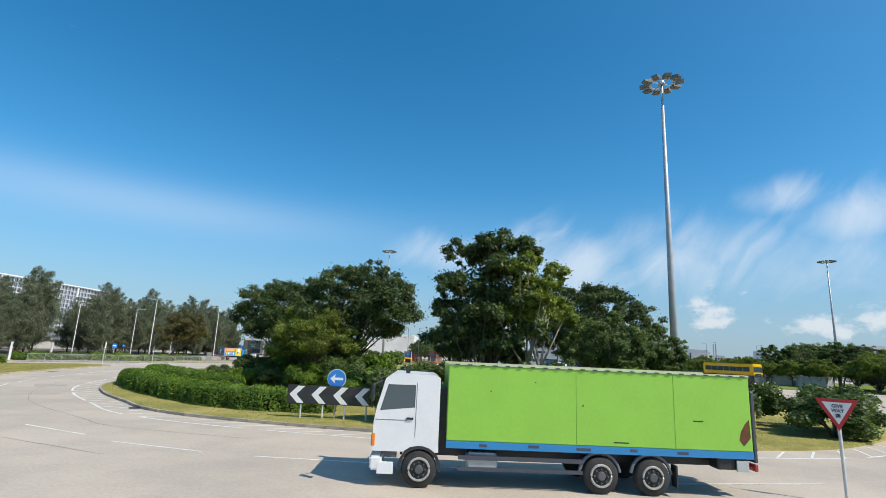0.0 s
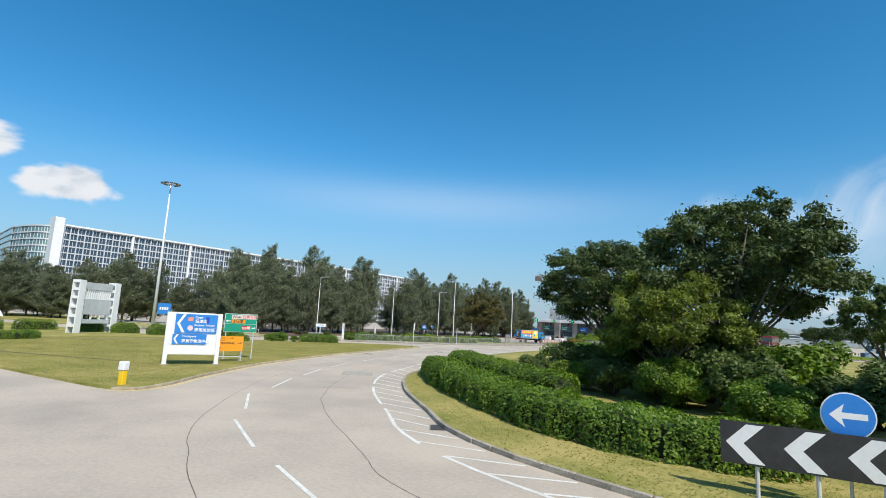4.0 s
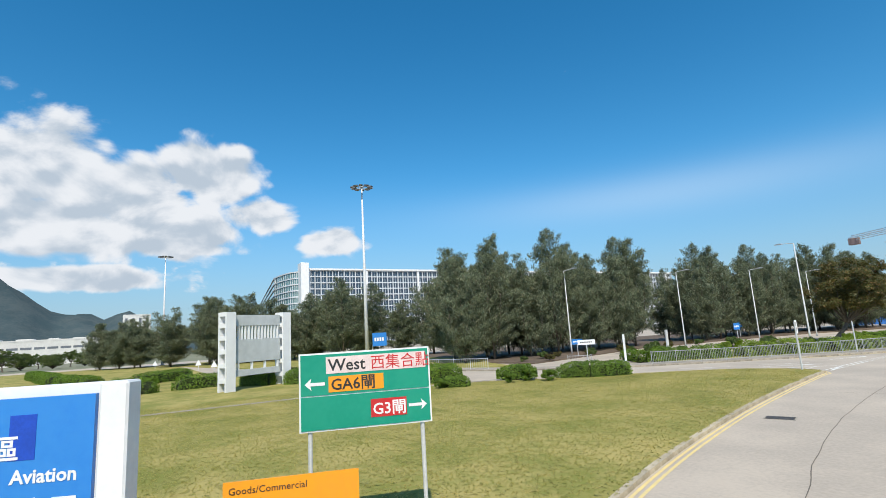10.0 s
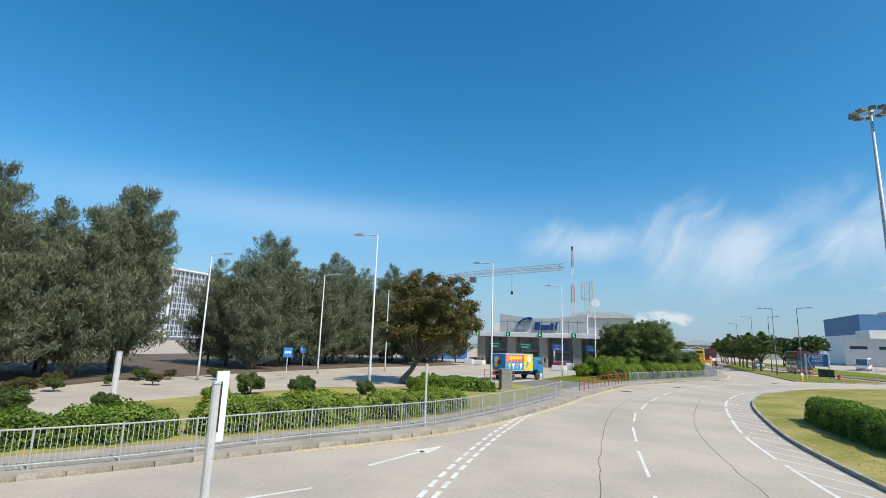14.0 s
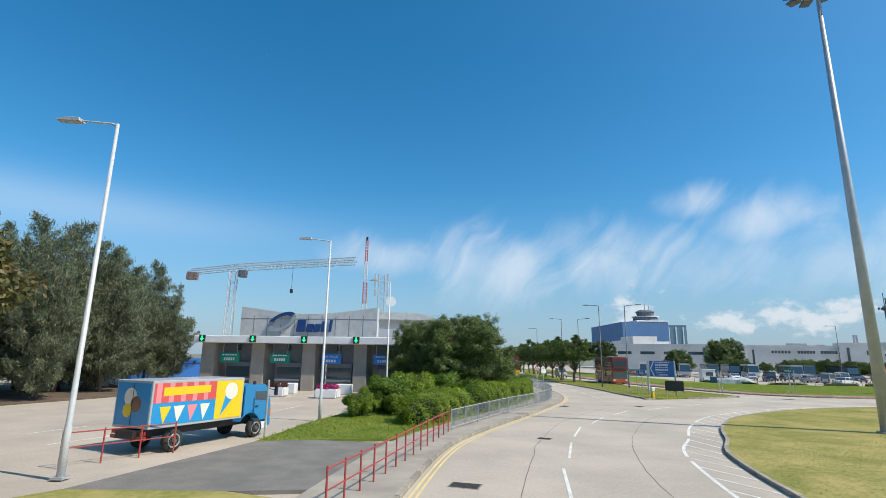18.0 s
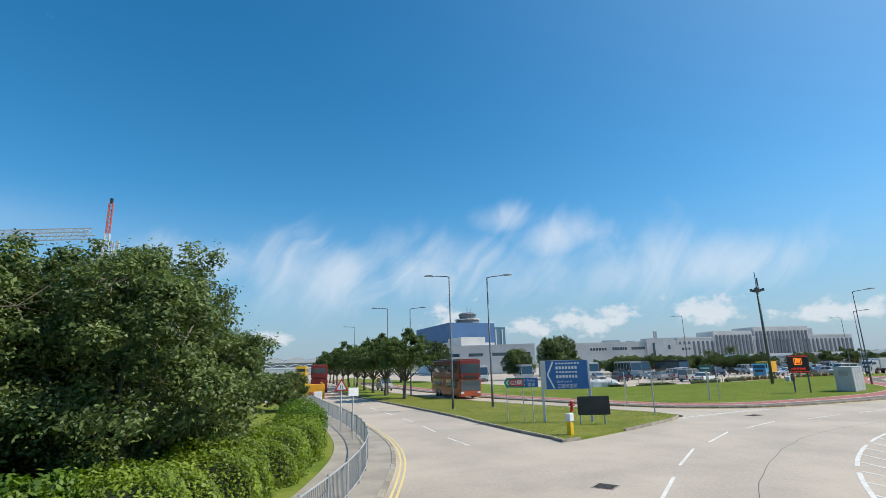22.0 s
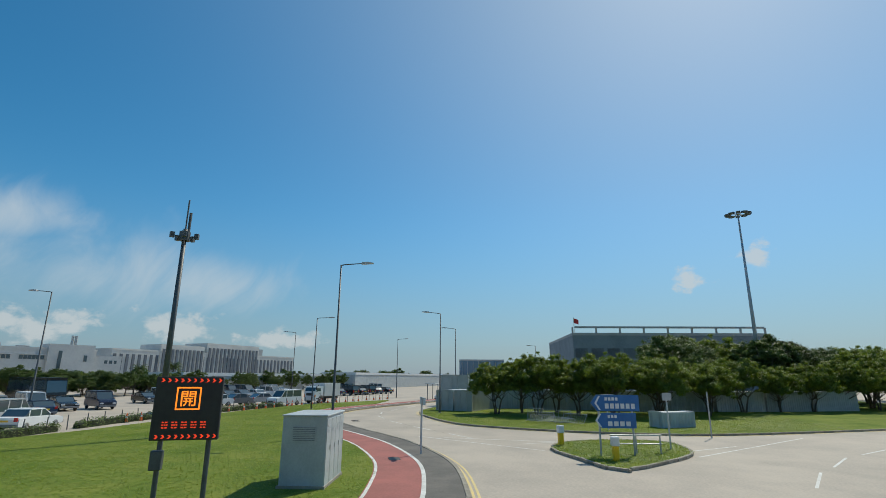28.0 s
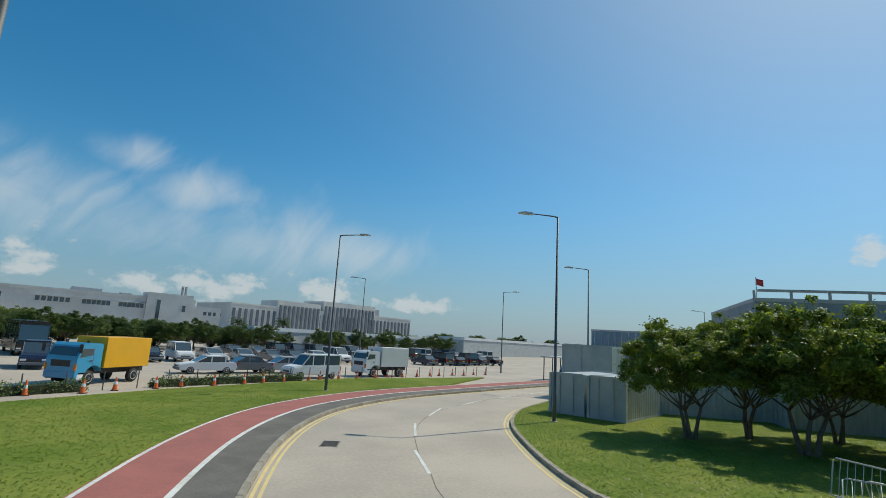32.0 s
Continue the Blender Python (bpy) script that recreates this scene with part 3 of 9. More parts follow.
structure("pavement_east", g, surface("worn_asphalt_footway", (0.19, 0.17, 0.145), (0.125, 0.115, 0.10), 0.9, scale=0.8, fine=20, bump=0.25, stain=0.4), "narrow worn brown-grey pavement", "pavement")
structure("cycle_path", Geo().ribbon(fk, 1.4, 3.45, 0.118, 0.1), RED_PATH, "brick-red painted cycle path", "path")
structure("cycle_path_lines", Geo().ribbon(fk, 1.36, 1.52, 0.124).ribbon(fk[58:], 3.26, 3.38, 0.124), LINE_WHITE, "white edge lines of the cycle path", "line")
ev = curve(EAST_VERGE, 1.0, True)
lawn("grass_east", ev[:-1], LAWN, "shaded grass verge under a row of trees", 0.12)
kerb(ev[:160], "kerb_east", "concrete kerb of the tree-lined verge", limit=160)
se = curve(SPLIT_EAST, 0.7, True)
lawn("grass_splitter", se[:-1], LAWN, "small grass traffic island", 0.12)
kerb(se, "kerb_splitter", "concrete kerb of a small traffic island", limit=60)
sw = curve(SOUTH_WEST, 1.0, True)
structure("pavement_south_west", Geo().prism(sw[:-1], -0.05, 0.12), surface("brown_worn_paving", (0.30, 0.255, 0.205), (0.21, 0.18, 0.15), 0.9, scale=0.5, fine=14, bump=0.2, stain=0.4), "brown-grey pavement behind a pedestrian railing", "pavement")
kerb(sw[:70], "kerb_south_west", "concrete kerb under a railing", limit=80)
structure("pavement_north_west", Geo().ribbon(nw, 0.06, 2.6, 0.12, 0.1), PAVE, "grey concrete footway behind a railing", "pavement")
back = offset(nw, 2.62)
strip = [p for p in back if 72 < p[1] < 112]
lawn("grass_planting", [p for p in strip if p[1] < 110] + [(-53, 110.3), (-57.4, 110.5), (-60.2, 107), (-63.5, 101), (-67.5, 97), (-70, 88), (-71, 82), (-66.5, 74)], GRASS, "planted verge between footway and lorry lane")
paved = [p for p in back if 109.5 < p[1] < 119.5]
structure("pavement_link", Geo().prism([(-57.4, 110.52), (-53, 110.32)] + paved + [(-52.4, 119.18), (-54.6, 118.68)], -0.05, 0.112), surface("worn_asphalt_path", (0.22, 0.205, 0.18), (0.16, 0.15, 0.135), 0.9, scale=0.8, fine=20, bump=0.25, stain=0.4), "worn grey footpath crossing to the lorry lane", "pavement")
strip = [p for p in back if 118.8 < p[1] < 182]
lawn("grass_bend", [(-54.6, 118.7), (-52.4, 119.2)] + strip + [(-40, 186), (-46, 160), (-50.5, 140), (-52, 131), (-53.6, 125)], LAWN, "rough grass verge under a round tree")
lawn("grass_roadside", [(-41, 184), (-33, 184), (-29, 206), (-23, 240), (-15, 290), (-70, 290), (-68, 226), (-42, 224)], GRASS, "grass strip beside the northern road", 0.1)
structure("soil", Geo().prism([(-83.6, 66.6), (-76.5, 67.5), (-78.5, 76), (-83, 92), (-82, 108), (-79.5, 126), (-72, 146), (-84, 160), (-120, 158), (-124, 72), (-90, 70.6)], -0.05, 0.14), SOIL, "bare brown soil under casuarinas", "soil")
structure("car_park_floor", Geo().prism([(-124, 66), (-120, 158), (-84, 160), (-100, 338), (-252, 338), (-252, 70)], -0.05, 0.06), CONCRETE, "pale concrete yard before the long building", "yard")
lawn("grass_north", [(-180, 34), (-110, 47.5), (-92, 54.6), (-80, 60.4), (-75.5, 64.2), (-83.5, 66.5), (-90, 70.5), (-116, 72), (-180, 74)], GRASS, "mown grass in front of the car park")

# ---- road markings ----
def dashes(path, on, off, w, z=0.005, start=0.0, o=0.0):
    g = Geo()
    p = offset(path, o) if o else path
    for x, y, a in walk_along(p, on + off, start):
        g.box((x + math.cos(radians(a)) * on / 2, y + math.sin(radians(a)) * on / 2, z), (on, w, 0.003), a)
    return g


LANE = [(3, 18), (-7, 17.9), (-11.1, 18.5), (-16.8, 20.5), (-21.5, 22.3), (-26.7, 25.8), (-29.3, 28.6), (-32.5, 33), (-36.4, 39.5), (-39.3, 46.5), (-42, 56), (-44.7, 69), (-45.8, 78), (-46.1, 89.9), (-45.5, 98), (-43.6, 109),
        (-41, 117.5), (-39, 122.6), (-36.1, 127.7), (-32.3, 132.9), (-28.2, 136.2), (-23.9, 139.4), (-18.5, 142.5), (-13, 144.6), (-6.9, 145.2), (-0.9, 145.4), (3.1, 145.2), (10, 143), (19.5, 139.2), (26, 135.6), (31.8, 131.1), (40, 121)]
EXIT_LANE = [(33, 152.4), (40, 158.2), (45.5, 162.0), (50.7, 164.3), (56.5, 165.1), (66, 164.4), (80, 162), (110, 156)]
NORTH_LANE = [(-28.5, 147.5), (-28.2, 151), (-27.3, 158), (-26.6, 168), (-25.6, 185), (-22.5, 212), (-16, 245), (-8, 290)]
lane_marks = dashes(curve(LANE, 1.0), 4.0, 2.0, 0.11, start=0.4)
for q in (EXIT_LANE, NORTH_LANE):
    d2 = dashes(curve(q, 1.0), 3.0, 2.6, 0.11)
    lane_marks.add(d2.v, d2.f)
# broken double line where the side road joins
for o2 in (-0.22, 0.22):
    d2 = dashes(curve([(-50.5, 69.6), (-51.0, 74), (-51.4, 79), (-51.6, 84.5), (-51.5, 91.5)], 1.0), 0.68, 0.3, 0.14, o=o2 * 0.8)
    lane_marks.add(d2.v, d2.f)
    d2 = dashes(curve([(-12.3, 149.8), (-7, 150.2), (-3.5, 150.3)], 1.0), 0.6, 0.35, 0.2, o=o2 * 0.7)
    lane_marks.add(d2.v, d2.f)
for p, q in (((-61.7, 62.2), (-58.2, 64.9)), ((-58.3, 64.3), (-57.8, 65.0)), ((-57.2, 65.4), (-57.0, 66.3)), ((-57.0, 66.3), (-54.5, 69.0)), ((-54.5, 69.0), (-54.5, 67.5)), ((-55.8, 66.3), (-55.7, 67.5)), ((-53.3, 68.6), (-53.3, 70.6)), ((-53.3, 70.6), (-51.1, 73.5)), ((-52.0, 70.0), (-52.2, 72.1)), ((-59.5, 67.5), (-57.2, 70.3)), ((-56.0, 71.9), (-54.0, 75.0)), ((-64.4, 65.7), (-62.2, 67.6)), ((-50.4, 69.9), (-51.2, 73.6)), ((33.3, 156.1), (28.5, 147.9)), ((32.9, 154.2), (32.5, 147.1)), ((31.0, 149.1), (32.5, 147.1)), ((29.9, 140.6), (33.0, 137.1)), ((28.1, 140.4), (38.6, 131.3)), ((6.5, 17.5), (11.8, 18.8)), ((15, 17.0), (20, 18.4))):
    lane_marks.ribbon([p, q], -0.06, 0.06, 0.006)


def road_arrow(g, x, y, a, l=4.0):
    for u0, v0, u1, v1, u2, v2, u3, v3 in ((-l / 2, -0.08, l * 0.2, -0.08, l * 0.2, 0.08, -l / 2, 0.08), (l * 0.15, -0.35, l / 2, 0, l / 2, 0, l * 0.15, 0.35)):
        c, s = math.cos(radians(a)), math.sin(radians(a))
        g.add([(x + u * c - v * s, y + u * s + v * c, 0.007) for u, v in ((u0, v0), (u1, v1), (u2, v2), (u3, v3))], [(0, 1, 2, 3)])


for x, y, a in ((-53.9, 72.6, 52), (-53.3, 79.6, 75), (-12.4, 153.7, -52), (-65, 112, 62), (-67, 118, 62), (-62, 120, 62)):
    road_arrow(lane_marks, x, y, a)
for p, q in (((-68.5, 111.4), (-67.4, 114.3)), ((-67.4, 116.7), (-66, 119.7)), ((-65.8, 121.2), (-64.7, 123.9)), ((-71.9, 117.3), (-71, 120.5)), ((-64.7, 106), (-64.2, 107.1)), ((-59.6, 135.8), (-58.7, 137.8)), ((-57.7, 130.3), (-56.2, 136.2))):
    lane_marks.ribbon([p, q], -0.06, 0.06, 0.006)
structure("lane_line", lane_marks, LINE_WHITE, "broken white lane line round the roundabout", "line")
edge = offset(isl, 1.7)
g = Geo()
g2 = Geo()
for i in range(0, len(edge) - 1):
    if i % 6 < 5:
        g2.ribbon(edge[i:i + 2], -0.07, 0.07, 0.006)
structure("edge_line", g2, LINE_WHITE, "white edge line of the hatched margin", "line")
for x, y, a in walk_along(offset(isl, 0.92), 1.72, 0.4):
    g.box((x, y, 0.006), (2.2, 0.1, 0.003), a + 39)
structure("hatching", g, LINE_WHITE, "white diagonal hatching beside the island's kerb", "line")
CRACK_IN = [(-9, 21), (-15.3, 22), (-18.3, 23.7), (-24.3, 27.7), (-28.1, 31.5), (-31.6, 36.4), (-34.8, 42.7), (-38, 52), (-42, 70), (-43.1, 80), (-43.2, 92), (-41, 107), (-38.7, 116.1), (-35.4, 123.5), (-30, 131.5), (-22, 137.5), (-12, 141.5), (0, 142)]
CRACK_OUT = [(-12, 16.8), (-18.1, 18.8), (-21.4, 20.4), (-25.2, 22.9), (-30.7, 28.5), (-33.9, 32.7), (-39, 42), (-43, 53), (-46.3, 68.8), (-47.3, 80), (-47.2, 95), (-45.5, 107), (-42.8, 116.6), (-41.5, 120.4), (-38, 128), (-32, 136.5)]
jt = Geo()


def wander(path, amount, seed):
    return [(p[0] + amount * noise.noise(Vector((i * 0.35, seed, 0))), p[1] + amount * noise.noise(Vector((i * 0.35, seed, 7)))) for i, p in enumerate(path)]


for k, q in enumerate((CRACK_IN, CRACK_OUT, EXIT_LANE)):
    jt.ribbon(wander(curve(q, 0.6), 0.09, k), -0.011, 0.011, 0.004)
for k, (p, q) in enumerate((((-39.5, 132.6), (-24.5, 127.2)), ((36.5, 160.2), (42, 155.2)), ((-47.5, 76), (-39, 75.2)), ((-29, 31), (-24.5, 36.5)), ((-30.5, 158), (-24, 158)), ((-30, 175), (-23.6, 175)), ((-52, 97), (-38.6, 97.5)), ((-46, 60), (-36.4, 62.5)))):
    jt.ribbon(wander(curve([p, ((p[0] + q[0]) / 2, (p[1] + q[1]) / 2), q], 0.5), 0.05, 20 + k), -0.012, 0.012, 0.0045)
structure("slab_joint", jt, JOINT, "dark tarred joints between concrete road slabs", "joint")
swk = curve(SOUTH_WEST, 1.0, True)[:70]
yl = Geo().ribbon(nw[nw0:], -0.31, -0.23, 0.006).ribbon(nw[nw0:], -0.49, -0.41, 0.006)
for p in (wl[:58], fk[95:], ev[20:110]):
    s = 1 if p[0] == ev[20] else -1
    yl.ribbon(p, s * 0.24, s * 0.15, 0.006).ribbon(p, s * 0.42, s * 0.33, 0.006)
yl.ribbon(swk, -1.15, -0.78, 0.006)
structure("yellow_band_edge", Geo().ribbon(swk, -0.75, -0.62, 0.006), LINE_WHITE, "white line beside a broad yellow one", "line")
structure("yellow_lines", yl, LINE_YELLOW, "double yellow no-stopping lines along the kerbs", "line")


# ---- trees ----
def broad_tree(seed, height, spread, trunk, leaf, bark, count=9000, size=0.19, lobes=11, squash=0.72, stems=1, lean=0.0, low=-0.4, rise=0.0, open_=0.0):
    """A broad-leaved tree as a hidden pattern: limbs that end in lobes, lobes made of small leafy pads. Returns (wood mesh, crown mesh)."""
    rng = np.random.default_rng(seed)
    cz, hz = trunk + (height - trunk) * 0.5, (height - trunk) * 0.5
    g = Geo()
    tops = []
    r0 = 0.026 * height / (1 + 0.3 * (stems - 1))
    for s in range(stems):
        a0 = 6.28 * s / stems + rng.random()
        bx, by = 0.28 * min(s, 1) * math.cos(a0), 0.28 * min(s, 1) * math.sin(a0)
        fork = trunk * (0.75 + 0.4 * rng.random()) + rise
        top = (bx * 3 + lean * 0.5, by * 3 + rng.normal() * 0.2, fork)
        g.tube([(bx, by, -0.1), (bx * 1.2, by * 1.2, 0.25), ((bx + top[0]) / 2 + 0.08, (by + top[1]) / 2, fork * 0.55), top], [r0 * 1.5, r0 * 1.1, r0 * 0.9, r0 * 0.72], 9)
        tops.append(top)
    cs, rs = [], []
    golden = math.pi * (3 - math.sqrt(5))
    for i in range(lobes):
        uz = low + (1 - low) * (i + 0.5) / lobes
        a = i * golden + rng.random() * 0.7
        q = (0.58 + 0.16 * rng.random()) * (1.0 if i < lobes - 1 else 1.12)
        ur = math.sqrt(max(0.0, 1 - uz * uz))
        c = np.array((lean + math.cos(a) * ur * spread * q * 1.1, math.sin(a) * ur * spread * q * 1.1, cz + uz * hz * (0.72 + 0.2 * rng.random())))
        lr = spread * (0.27 + 0.13 * rng.random()) * (1 - open_ * 0.35)
        top = tops[i % stems]
        mid = np.array(top) * 0.55 + c * 0.45 + np.array((0, 0, -0.25 * rng.random()))
        g.tube([top, tuple(mid), tuple(c)], [r0 * 0.5, r0 * 0.3, r0 * 0.1], 6)
        n = 15
        for k in range(n):
            v = rng.normal(size=3)
            v /= np.linalg.norm(v)
            if v[2] < -0.35:
                v[2] *= -0.5
            out = lr * (0.55 + 0.55 * rng.random())
            pc = c + v * np.array((out, out, out * 0.8))
            cs.append(tuple(pc)), rs.append(lr * (0.2 + 0.2 * rng.random()))
            if k % 3 == 0:
                g.tube([tuple(c), tuple(pc)], [r0 * 0.09, r0 * 0.03], 3, False)
    main = int(count * 0.86)
    p, a, b = scatter(rng, cs, rs, main, size, squash, 0.25, 0.2)
    # loose leaves that fill the inside and stray past the outline
    big = [(lean, 0, cz)]
    p2, a2, b2 = scatter(rng, big, [min(spread, hz) * 0.62], int(count * 0.09), size * 1.2, hz / min(spread, hz), 0.3, 0.1)
    p3, a3, b3 = scatter(rng, cs, [r * 1.7 for r in rs], count - main - int(count * 0.09), size * 0.9, squash, 0.4, 0.6)
    p, a, b = np.concatenate([p, p2, p3]), np.concatenate([a, a2, a3]), np.concatenate([b, b2, b3])
    p[:, 2] = np.maximum(p[:, 2], 0.12)
    return g.mesh("trunk", bark, True), leaves("crown", p, a, b * 0.5, leaf)


def casuarina(seed, height, spread, count=9000):
    """A tall feathery tree: leaders that end in thin spires, rising boughs of fine needles from the ground up."""
    rng = np.random.default_rng(seed)
    g = Geo()
    leaders = [((0, 0, 0.3), (rng.normal() * 0.3, rng.normal() * 0.3, height), 1.0)]
    for i in range(6):
        a, r = i * 1.05 + rng.random() * 0.6, spread * (0.3 + 0.34 * rng.random())
        leaders.append(((math.cos(a) * r * 0.25, math.sin(a) * r * 0.25, height * (0.04 + 0.12 * rng.random())), (math.cos(a) * r, math.sin(a) * r, height * (0.6 + 0.34 * rng.random())), 0.9))
    g.tube([(0, 0, -0.1), (0.1, 0, height * 0.3), (-0.1, 0.1, height * 0.65), (*leaders[0][1][:2], height * 0.97)], [0.17, 0.14, 0.09, 0.02], 8)
    ends, roots = [], []
    for k, (lo, hi, wide) in enumerate(leaders):
        lo, hi = np.array(lo), np.array(hi)
        if k:
            g.tube([lo, lo + (hi - lo) * np.array([0.75, 0.75, 0.45]), hi], [0.08, 0.05, 0.012], 5, False)
        for j in range(60 if k == 0 else 34):
            f = rng.random() ** 0.85
            root = lo + (hi - lo) * np.array([f ** 0.6, f ** 0.6, f])
            reach = spread * 0.62 * wide * (1 - f) ** 0.5 * (0.45 + 0.65 * rng.random()) + 0.16
            a = rng.random() * 6.28
            roots.append(root)
            ends.append(root + np.array([math.cos(a) * reach, math.sin(a) * reach, reach * (0.2 + 0.9 * rng.random()) + 0.55 * f]))
    roots, ends = np.array(roots), np.array(ends)
    for r, e in zip(roots[::3], ends[::3]):
        g.tube([r, r * 0.5 + e * 0.5 - np.array([0, 0, 0.1]), e], [0.03, 0.018, 0.006], 3, False)
    ln = np.linalg.norm(ends - roots, axis=1)
    pick = rng.choice(len(ends), count, p=ln / ln.sum())
    t = rng.random(count) ** 0.7
    axis = (ends - roots)[pick]
    loose = 0.3 * (1.15 - 0.8 * t) + 0.04
    p = roots[pick] + axis * (0.08 + 1.0 * t)[:, None] + rng.normal(size=(count, 3)) * loose[:, None]
    p[:, 2] = np.maximum(p[:, 2], 0.35)
    a = axis / np.linalg.norm(axis, axis=1)[:, None] * 0.7 + rng.normal(size=(count, 3)) * 0.5
    a[:, 2] += np.where(rng.random(count) < 0.6, 0.6, -0.9)
    a /= np.linalg.norm(a, axis=1)[:, None]
    b = np.cross(a, rng.normal(size=(count, 3)))
    b /= np.linalg.norm(b, axis=1)[:, None] + 1e-6
    s = 0.19 * (0.6 + 0.8 * rng.random(count))
    return g.mesh("trunk", BARK, True), leaves("crown", p, a * s[:, None], b * (s * 0.17)[:, None], LEAF_CASUARINA)


def shrub(seed, height, spread, leaf, count=2600, size=0.11):
    rng = np.random.default_rng(seed)
    g = Geo()
    for k in range(6):
        a = rng.random() * 6.28
        g.tube([(0, 0, -0.05), (math.cos(a) * spread * 0.3, math.sin(a) * spread * 0.3, height * 0.4), (math.cos(a) * spread * 0.6, math.sin(a) * spread * 0.6, height * 0.8)], [0.035, 0.025, 0.008], 5)
    cs, rs = [], []
    for i in range(22):
        u = rng.normal(size=3)
        u /= np.linalg.norm(u)
        q = 0.35 + 0.5 * rng.random()
        cs.append((u[0] * spread * q, u[1] * spread * q, height * 0.52 + u[2] * height * 0.46 * q))
        rs.append(min(spread, height) * (0.2 + 0.15 * rng.random()))
    p, a, b = scatter(rng, cs, rs, count, size, 0.85, 0.2, 0.4)
    p[:, 2] = np.maximum(p[:, 2], 0.04)
    b *= 0.6
    return g.mesh("stem", BARK, True), leaves("foliage", p, a, b, leaf)


def plant(meshes, name, x, y, z, turn, scale, label, category, group="", parts=("trunk", "crown"), wide=1.0):
    base = thing(name, x, y, z, turn, label, category, group)
    base.scale = (scale * wide, scale * wide, scale)
    for me, nm in zip(meshes, parts):
        part(nm, me, None, base)
    return base


def hedge(path, width, height, label, leaf=None, seed=1, dens=150, size=0.07, z=0.1, wobble=0.12):
    """A clipped hedge along a line: twiggy core coloured near-black for its shade, and a coat of leaves on its sides
    and top.
    """
    rng = np.random.default_rng(seed)
    leaf = leaf or LEAF_HEDGE
    base = thing("hedge", path[0][0], path[0][1], z, 0, label, "hedge")
    loc = [(p[0] - path[0][0], p[1] - path[0][1]) for p in path]
    l, r = offset(loc, width * 0.28), offset(loc, -width * 0.28)
    n = len(loc)
    ct = [height * (0.4 if i in (0, n - 1) else 0.76) for i in range(n)]
    vs = [(*p, -0.12) for p in l] + [(*p, z1) for p, z1 in zip(l, ct)] + [(*p, z1) for p, z1 in zip(r, ct)] + [(*p, -0.12) for p in r]
    fs = []
    for i in range(n - 1):
        for k in range(3):
            fs.append((k * n + i, (k + 1) * n + i, (k + 1) * n + i + 1, k * n + i + 1))
    fs += [(0, 3 * n, 2 * n, n), (n - 1, 2 * n - 1, 3 * n - 1, 4 * n - 1)]
    part("core", Geo().add(vs, fs), TWIG_SHADE, base, "twiggy inside coloured near-black for its shade")
    a = np.array(loc)
    seg = np.linalg.norm(np.diff(a, axis=0), axis=1)
    total = seg.sum()
    count = int(1.3 * dens * (total * (width + 2 * height) + width * height * 3))
    s = rng.random(count) * (total + width * 0.5) - width * 0.25
    cum = np.concatenate([[0], np.cumsum(seg)])
    sc = np.clip(s, 0, total - 1e-3)
    i = np.clip(np.searchsorted(cum, sc, "right") - 1, 0, n - 2)
    t = (sc - cum[i]) / seg[i]
    d = (a[i + 1] - a[i]) / seg[i][:, None]
    nrm = np.stack([-d[:, 1], d[:, 0]], 1)
    c = a[i] + (a[i + 1] - a[i]) * t[:, None] + d * (s - sc)[:, None]
    # round the outline of the section, bulging unevenly
    per = rng.random(count) * (width + 2 * height)
    lump = 1 + wobble * (np.sin(s * 1.7 + seed) * 0.5 + np.sin(s * 4.3 + per * 2.1) * 0.5)
    ou = np.where(per < height, -width / 2, np.where(per > height + width, width / 2, per - height - width / 2))
    oz = np.where(per < height, per, np.where(per > height + width, 2 * height + width - per, height))
    # rounded shoulders, and ends that curve in
    corner = ((np.abs(ou) / (width / 2)) ** 4 + (oz / height) ** 4) ** 0.25
    ou, oz = ou / np.maximum(corner, 0.8), oz / np.maximum(corner, 0.8)
    tip = np.clip((np.minimum(s, total - s) + width * 0.25) / (width * 0.75), 0, 1)
    close = 0.3 + 0.7 * np.sqrt(1 - (1 - tip) ** 2)
    deep = 1 - 0.16 * rng.random(count) ** 2
    ou = ou * lump * close * deep + rng.normal(size=count) * 0.03
    oz = np.maximum(oz * (1 + (lump - 1) * 0.7) * (0.35 + 0.65 * close) * deep + rng.normal(size=count) * 0.03, 0.03)
    ends = (s < 0) | (s > total)
    ou = np.where(ends, ou * rng.random(count), ou)
    oz = np.where(ends, oz * rng.random(count) ** 0.4, oz)
    p = np.concatenate([c + nrm * ou[:, None], oz[:, None]], 1)
    face = rng.normal(size=(count, 3)) * 0.5 + np.concatenate([nrm * (ou / width)[:, None] * 1.6, (0.3 + 0.7 * oz / height)[:, None]], 1)
    al = np.cross(face, rng.normal(size=(count, 3)))
    al /= np.linalg.norm(al, axis=1)[:, None]
    ac = np.cross(al, face)
    ac /= np.linalg.norm(ac, axis=1)[:, None]
    sz = size * (0.6 + 0.8 * rng.random(count))
    part("leaves", leaves("leaves", p, al * sz[:, None], ac * sz[:, None] * 0.6, leaf), None, base)
    return base


BROAD_A = broad_tree(11, 12.6, 4.3, 1.3, LEAF_DARK, BARK, 70000, 0.115, 22, stems=3, low=-0.85)
BROAD_B = broad_tree(12, 12.2, 6.2, 2.4, LEAF_DARK, BARK, 60000, 0.115, 19, squash=0.62, stems=2)
BROAD_C = broad_tree(13, 8.0, 3.6, 1.9, LEAF_MID, BARK, 30000, 0.10, 12)
PALE_TREE = broad_tree(17, 11.2, 3.3, 3.0, LEAF_YELLOWISH, BARK_PALE, 30000, 0.10, 13, stems=3, rise=0.4, open_=0.5)
